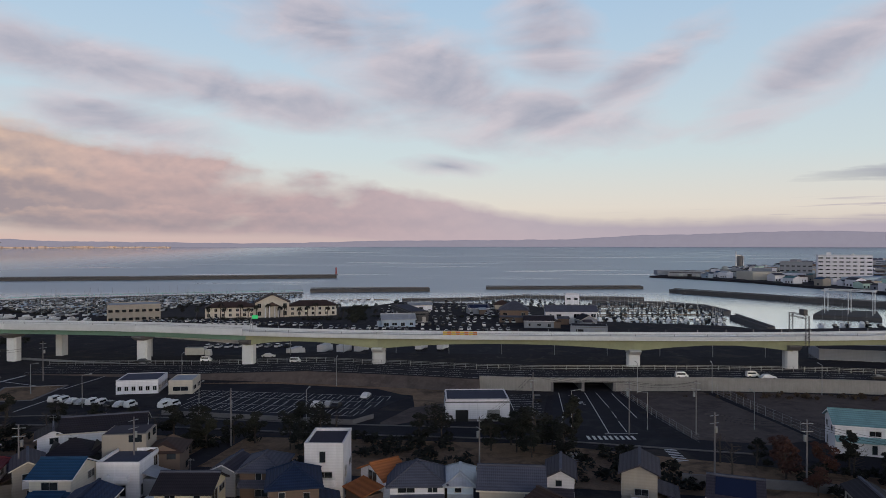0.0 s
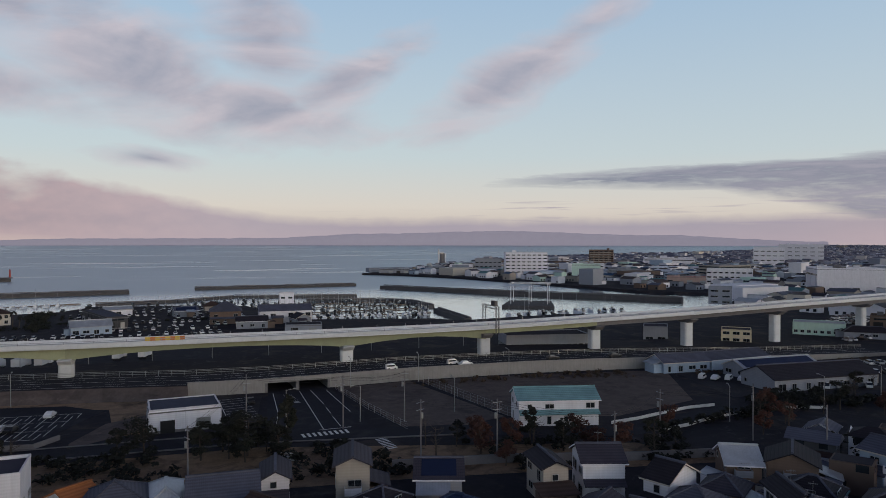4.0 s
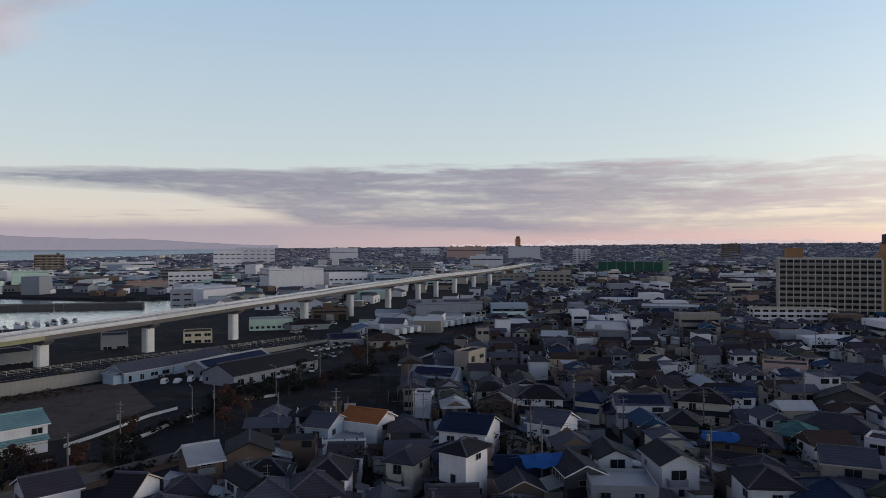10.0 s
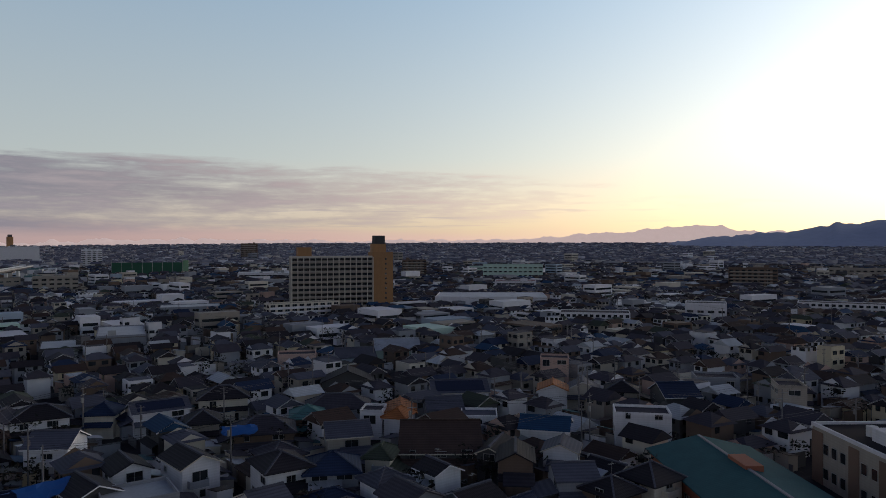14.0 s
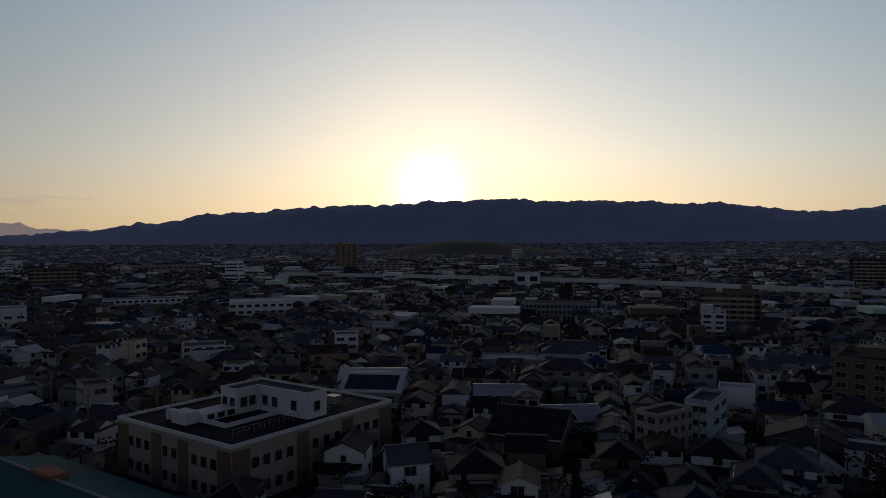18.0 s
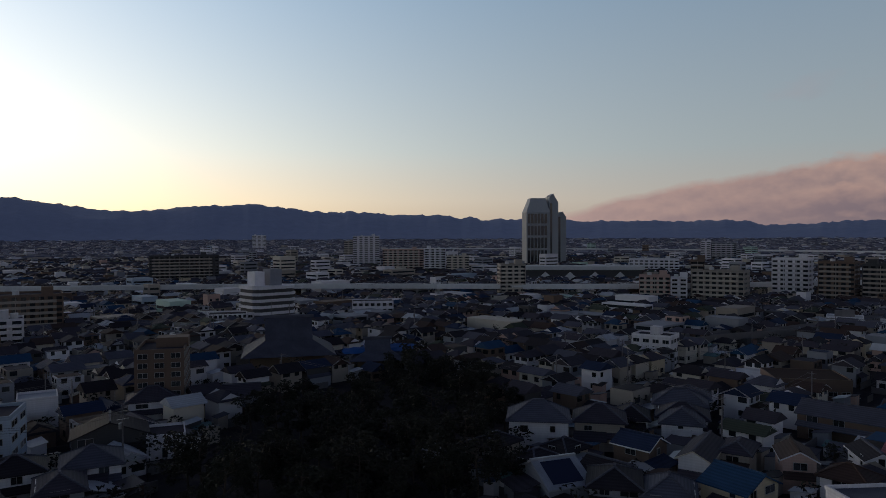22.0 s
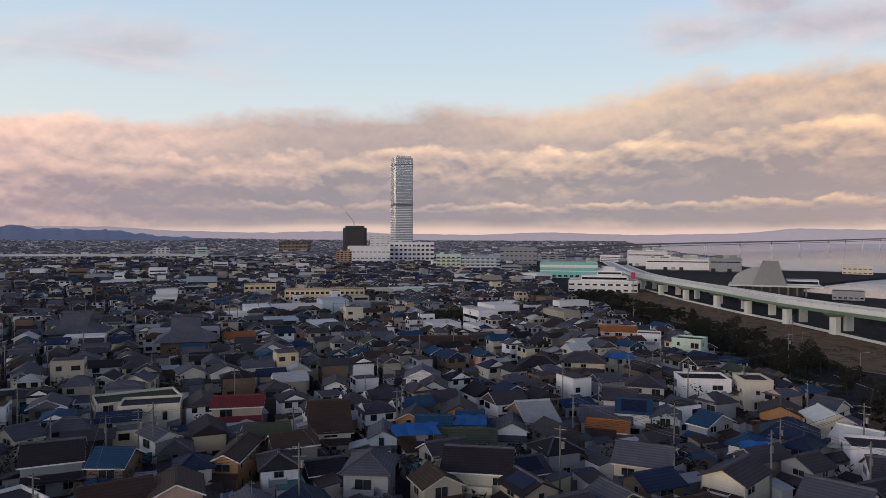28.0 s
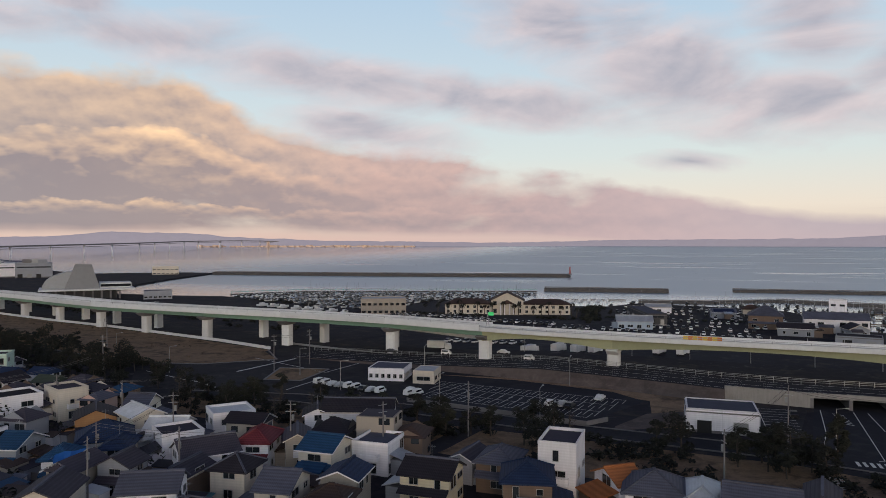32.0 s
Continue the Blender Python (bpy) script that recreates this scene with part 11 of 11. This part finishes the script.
tarpaulin(107.9, 32.1, 5.5, 8, 6, -53, 1.2)
tarpaulin(130.5, 7.1, 6.5, 6, 5, -87, 1.0)
tarpaulin(-92.4, 85.7, 5.2, 5, 5, 57, 1.5)
tarpaulin(-120.8, 46.1, 6.0, 6, 5, 69, 1.2)
tarpaulin(-88.5, -193.5, 6.0, 14, 7, 130, 1.5)
tarpaulin(-94.2, -191.9, 6.0, 7, 6, 134, 1.2)
tarpaulin(-78.9, -192.0, 6.0, 10, 6, 168, 1.2)
tarpaulin(40.4, -134.7, 5.0, 6, 5, -163, 1.0)
tarpaulin(-117.7, 34.5, 6.0, 8, 5, 84, 1.4)
tarpaulin(-174.1, 112.9, 6.0, 7, 5, 67, 1.2)
# ---- fill of the town ----
TOWNBLOCK = mat("block_walls", (0.5, 0.5, 0.5), 0.85, 0, 0.1, 1, 0.25, 0.0, island=[WALL[c] for c in ["white"] * 9 + ["grey"] * 4 + ["beige"] * 3 + ["cream"] * 2 + ["brown", "blue", "mint"]])

def far_block(s, x, y, w, d, h, t, k):
    c, q = math.cos(t), math.sin(t)
    z = lift(x, y)
    v = [(x + a * c - b * q, y + a * q + b * c, z + e) for e in (0, h) for a, b in ((-w, -d), (w, -d), (w, d), (-w, d))]
    s.add(v, [(0, 1, 5, 4), (1, 2, 6, 5), (2, 3, 7, 6), (3, 0, 4, 7), (4, 5, 6, 7)], 0)
    if k:
        for f in range(int(h / 3.2)):
            zz = z + 1.2 + f * 3.2
            for a0, b0, a1, b1 in ((-w + 1, -d - 0.1, w - 1, -d - 0.1), (-w + 1, d + 0.1, w - 1, d + 0.1), (-w - 0.1, -d + 1, -w - 0.1, d - 1), (w + 0.1, -d + 1, w + 0.1, d - 1)):
                p = [(x + a0 * c - b0 * q, y + a0 * q + b0 * c, zz), (x + a1 * c - b1 * q, y + a1 * q + b1 * c, zz)]
                s.add([p[0], p[1], (p[1][0], p[1][1], zz + 1.3), (p[0][0], p[0][1], zz + 1.3)], [(0, 1, 2, 3)], 1)


def mid_blocks():
    """Pale flats, schools, shops and halls standing among the houses, past counting."""
    rng = random.Random(43)
    settle_taken()
    s = Solid()
    for lo, hi, r0, span, count in ((70, 128, 290, 1.5, 170), (128, 190, 330, 1.4, 90), (190, 300, 270, 1.6, 170)):
        n = tries = 0
        while n < count and tries < 4000:
            tries += 1
            a, r = rng.uniform(lo, hi), r0 * math.exp(rng.uniform(0, span))
            x, y = polar(a, r)
            w, d = rng.uniform(4, 13), rng.uniform(3.5, 7)
            if not inside(x, y, TOWN_EDGE) or not free(x, y, max(w, d) * 0.85):
                continue
            h = rng.choice((4, 5, 6, 6.5, 7, 8.5, 9.5, 11)) if r > 420 else rng.choice((5, 6, 6.5, 8.5))
            far_block(s, x, y, w, d, h, radians(district(x, y) + rng.choice((0, 90))), rng.random() < 0.8)
            take(x, y, max(w, d) * 0.85)
            if n % 20 == 0:
                settle_taken()
            n += 1
    tagged(s.make("pale_blocks", [TOWNBLOCK, GLASS]), "pale low flats and halls scattered among the houses", "buildings", "", "stuff")


take(-42, 100, 4)
near_town()
mid_blocks()
far_town(NEAR_R, 600, 8.5, 21, True)
far_town(600, 1300, 11.0, 22, False)
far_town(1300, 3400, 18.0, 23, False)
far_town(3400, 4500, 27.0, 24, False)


def skyline():
    """Mid-rise blocks far out in the town and on the industrial shore, too many to count."""
    rng = random.Random(41)
    s = Solid()

    def put_block(*q):
        far_block(s, *q)
    n = 0
    while n < 300:
        a, r = rng.uniform(72, 300), 620 * math.exp(rng.uniform(0, 1.7))
        x, y = polar(a, r)
        if not inside(x, y, TOWN_EDGE) or not free(x, y, 14):
            continue
        tall = rng.random() < 0.12
        put_block(x, y, rng.uniform(6, 14), rng.uniform(5, 9), rng.uniform(7, 12) if not tall else rng.uniform(13, 24), radians(district(x, y)), True)
        n += 1
    n = 0
    while n < 190:
        a, r = rng.uniform(18, 74), 520 * math.exp(rng.uniform(0, 2.0))
        x, y = polar(a, r)
        if not inside(x, y, LAND) or inside(x, y, TOWN_EDGE) or not free(x, y, 18) or y < 260 + x * 0.03:
            continue
        put_block(x, y, rng.uniform(6, 26), rng.uniform(6, 16), rng.uniform(4, 9) if rng.random() < 0.9 else rng.uniform(10, 18), radians(rng.uniform(0, 40)), rng.random() < 0.3)
        n += 1
    n = 0
    while n < 34:
        a, r = rng.uniform(286, 304), 760 * math.exp(rng.uniform(0, 1.4))
        x, y = polar(a, r)
        if not inside(x, y, LAND) or not free(x, y, 14):
            continue
        put_block(x, y, rng.uniform(8, 20), rng.uniform(6, 12), rng.uniform(5, 12), radians(rng.uniform(0, 40)), True)
        n += 1
    n = 0
    while n < 120:
        a, r = rng.uniform(188, 250), 600 * math.exp(rng.uniform(0, 1.0))
        x, y = polar(a, r)
        if not free(x, y, 12):
            continue
        put_block(x, y, rng.uniform(4, 10), rng.uniform(4, 7), rng.choice((8, 9, 10, 12, 14, 17, 22)), radians(district(x, y)), True)
        n += 1
    tagged(s.make("distant_blocks", [TOWNBLOCK, GLASS]), "scattered far mid-rise blocks and pale sheds", "buildings", "", "stuff")


def works():
    """Sheds and halls of the industrial shore, past counting."""
    rng = random.Random(47)
    settle_taken()
    s = Solid()
    deck = [(p[0], p[1]) for p in DECK]
    for i in range(-6, 70):
        for j in range(4, 60):
            x, y = 150 + i * 23 + rng.uniform(-6, 6), 60 + j * 21 + rng.uniform(-5, 5)
            if math.hypot(x, y) > 1500 or x < 150 or rng.random() < 0.22 or not inside(x, y, LAND) or inside(x, y, TOWN_EDGE) or not free(x, y, 8):
                continue
            if y < 225 and x < 250 or x < 345 and 222 < y < 352 or not all(inside(x + a, y + b, LAND) for a, b in ((14, 0), (-14, 0), (0, 14), (0, -14))):
                continue
            near = min((deck[q][0] + (deck[q + 1][0] - deck[q][0]) * u - x) ** 2 + (deck[q][1] + (deck[q + 1][1] - deck[q][1]) * u - y) ** 2 for q in range(len(deck) - 1) for u in (0, .25, .5, .75))
            if near < 24 ** 2:
                continue
            t = radians(12 + 10 * noise.noise(Vector((x * 0.003, y * 0.003, 2))) + rng.choice((0, 90)))
            c, q = math.cos(t), math.sin(t)
            W, D, h = rng.uniform(3.5, 9.5), rng.uniform(3, 6), rng.choice((3, 3.5, 4, 4.5, 5.5, 6.5))

            def P(a, b, e):
                return (x + a * c - b * q, y + a * q + b * c, e)
            r = D * 0.35 if rng.random() < 0.7 else 0.15
            s.add([P(-W, -D, 0), P(W, -D, 0), P(W, D, 0), P(-W, D, 0), P(-W, -D, h), P(W, -D, h), P(W, D, h), P(-W, D, h), P(-W, 0, h + r), P(W, 0, h + r)], [(0, 1, 5, 4), (1, 2, 6, 9, 5), (2, 3, 7, 6), (3, 0, 4, 8, 7)], 0)
            s.add([P(-W - .4, -D - .4, h), P(W + .4, -D - .4, h), P(W + .4, 0, h + r + .15), P(-W - .4, 0, h + r + .15), P(W + .4, D + .4, h), P(-W - .4, D + .4, h)], [(0, 1, 2, 3), (3, 2, 4, 5)], 1)
            for u in range(int(W * 2 / 4)):
                a = -W + 2 + u * 4
                for g in (-1, 1):
                    if rng.random() < 0.6:
                        s.add([P(a - .9, g * (D + .05), .6), P(a + .9, g * (D + .05), .6), P(a + .9, g * (D + .05), 2.3), P(a - .9, g * (D + .05), 2.3)], [(0, 1, 2, 3)], 2)
    tagged(s.make("works_sheds", [TOWNBLOCK, SHEDROOF, GLASS]), "crowded low workshops and sheds along the shore", "sheds", "", "stuff")


SHEDROOF = mat("shed_roofs", (0.1, 0.1, 0.1), 0.6, 0, 0.2, 3, 0.4, 0.3, ranks=0.2, spec=0.2, island=[ROOF[c] for c in ["grey"] * 4 + ["tin"] * 2 + ["slate"] * 3 + ["black"] * 3 + ["brown"] * 3 + ["blue", "teal", "white"]])
settle_taken()
works()
skyline()


def town_trees():
    """Garden trees and hedges between the houses."""
    rng = random.Random(52)
    s = Solid()
    n = 0
    settle_taken()
    while n < 1500:
        a, r = rng.uniform(45, 318), rng.uniform(85, 560)
        x, y = polar(a, r)
        if not inside(x, y, TOWN_EDGE) or not free(x, y, 0.3):
            continue
        h = rng.uniform(2.2, 7.4)
        for _ in range(rng.randint(2, 4)):
            crown_cloud(s, rng, (x + rng.uniform(-1.5, 1.5), y + rng.uniform(-1.5, 1.5), h * rng.uniform(0.5, 0.8)), h * 0.3, 12, 0.42)
        s.tube((x, y, 0), (x, y, h * 0.6), 0.12, 0.06, 4)
        n += 1
    tagged(s.make("garden_greenery", LEAF), "dark evergreen garden trees and hedges between houses", "trees", "", "stuff")


town_trees()


def clutter():
    """Sheds, carports, garden walls and lean-tos in the gaps between houses, past counting."""
    rng = random.Random(53)
    s = Solid()
    n = tries = 0
    while n < 3600 and tries < 60000:
        tries += 1
        a, r = rng.uniform(40, 322), 84 + 400 * rng.random() ** 1.3
        x, y = polar(a, r)
        if not inside(x, y, TOWN_EDGE) or not free(x, y, 0.9):
            continue
        n += 1
        t = radians(district(x, y) + rng.choice((0, 90)))
        c, q = math.cos(t), math.sin(t)

        def P(u, v, e):
            return (x + u * c - v * q, y + u * q + v * c, e)
        if rng.random() < 0.35:
            L, h = rng.uniform(1.5, 4.5), rng.uniform(1.0, 1.9)
            s.add([P(-L, -.08, 0), P(L, -.08, 0), P(L, .08, 0), P(-L, .08, 0), P(-L, -.08, h), P(L, -.08, h), P(L, .08, h), P(-L, .08, h)], [(4, 5, 6, 7), (0, 1, 5, 4), (1, 2, 6, 5), (2, 3, 7, 6), (3, 0, 4, 7)], 2)
            continue
        W, D, h = rng.uniform(0.9, 2.4), rng.uniform(0.8, 1.7), rng.uniform(1.9, 2.9)
        s.add([P(-W, -D, 0), P(W, -D, 0), P(W, D, 0), P(-W, D, 0), P(-W, -D, h), P(W, -D, h), P(W, D, h + .5), P(-W, D, h + .5)], [(0, 1, 5, 4), (1, 2, 6, 5), (2, 3, 7, 6), (3, 0, 4, 7)], 0)
        W, D = W + .25, D + .25
        s.add([P(-W, -D, h + .02), P(W, -D, h + .02), P(W, D, h + .6), P(-W, D, h + .6), P(-W, -D, h + .1), P(W, -D, h + .1), P(W, D, h + .68), P(-W, D, h + .68)], [(3, 2, 1, 0), (4, 5, 6, 7), (0, 1, 5, 4), (1, 2, 6, 5), (2, 3, 7, 6), (3, 0, 4, 7)], 1)
    tagged(s.make("garden_sheds", [TOWNWALL, SHEDROOF, CONC]), "small sheds, carports and garden walls between houses", "sheds", "", "stuff")


clutter()


def far_poles():
    """Utility poles and wires along the streets farther off."""
    rng = random.Random(54)
    s = Solid()
    n = tries = 0
    while n < 300 and tries < 20000:
        tries += 1
        a, r = rng.uniform(40, 322), 125 + 380 * rng.random()
        x, y = polar(a, r)
        if not inside(x, y, TOWN_EDGE) or not free(x, y, 0.4):
            continue
        n += 1
        h = rng.uniform(8.5, 11.5)
        s.tube((x, y, 0), (x, y, h), 0.16, 0.11, 5)
        t = radians(district(x, y) + rng.choice((0, 90)))
        c, q = math.cos(t), math.sin(t)
        for z in (h - 0.4, h - 1.4):
            s.bar((x - q * 0.9, y + c * 0.9, z), (x + q * 0.9, y - c * 0.9, z), 0.09, 0.09)
        if rng.random() < 0.5:
            s.tube((x + 0.3, y, h - 2.8), (x + 0.3, y, h - 1.9), 0.25, n=6)
        L = rng.uniform(22, 32)
        for off in (-0.7, 0.7):
            p = [Vector((x + c * L * u - q * off, y + q * L * u + c * off, h - 0.35 - 2.4 * u * (1 - u))) for u in (0, 0.25, 0.5, 0.75, 1)]
            for e, f in zip(p, p[1:]):
                s.bar(e, f, 0.035, 0.035)
    tagged(s.make("street_poles", CONC), "utility poles with wires along the farther streets", "utility poles", "", "stuff")


far_poles()
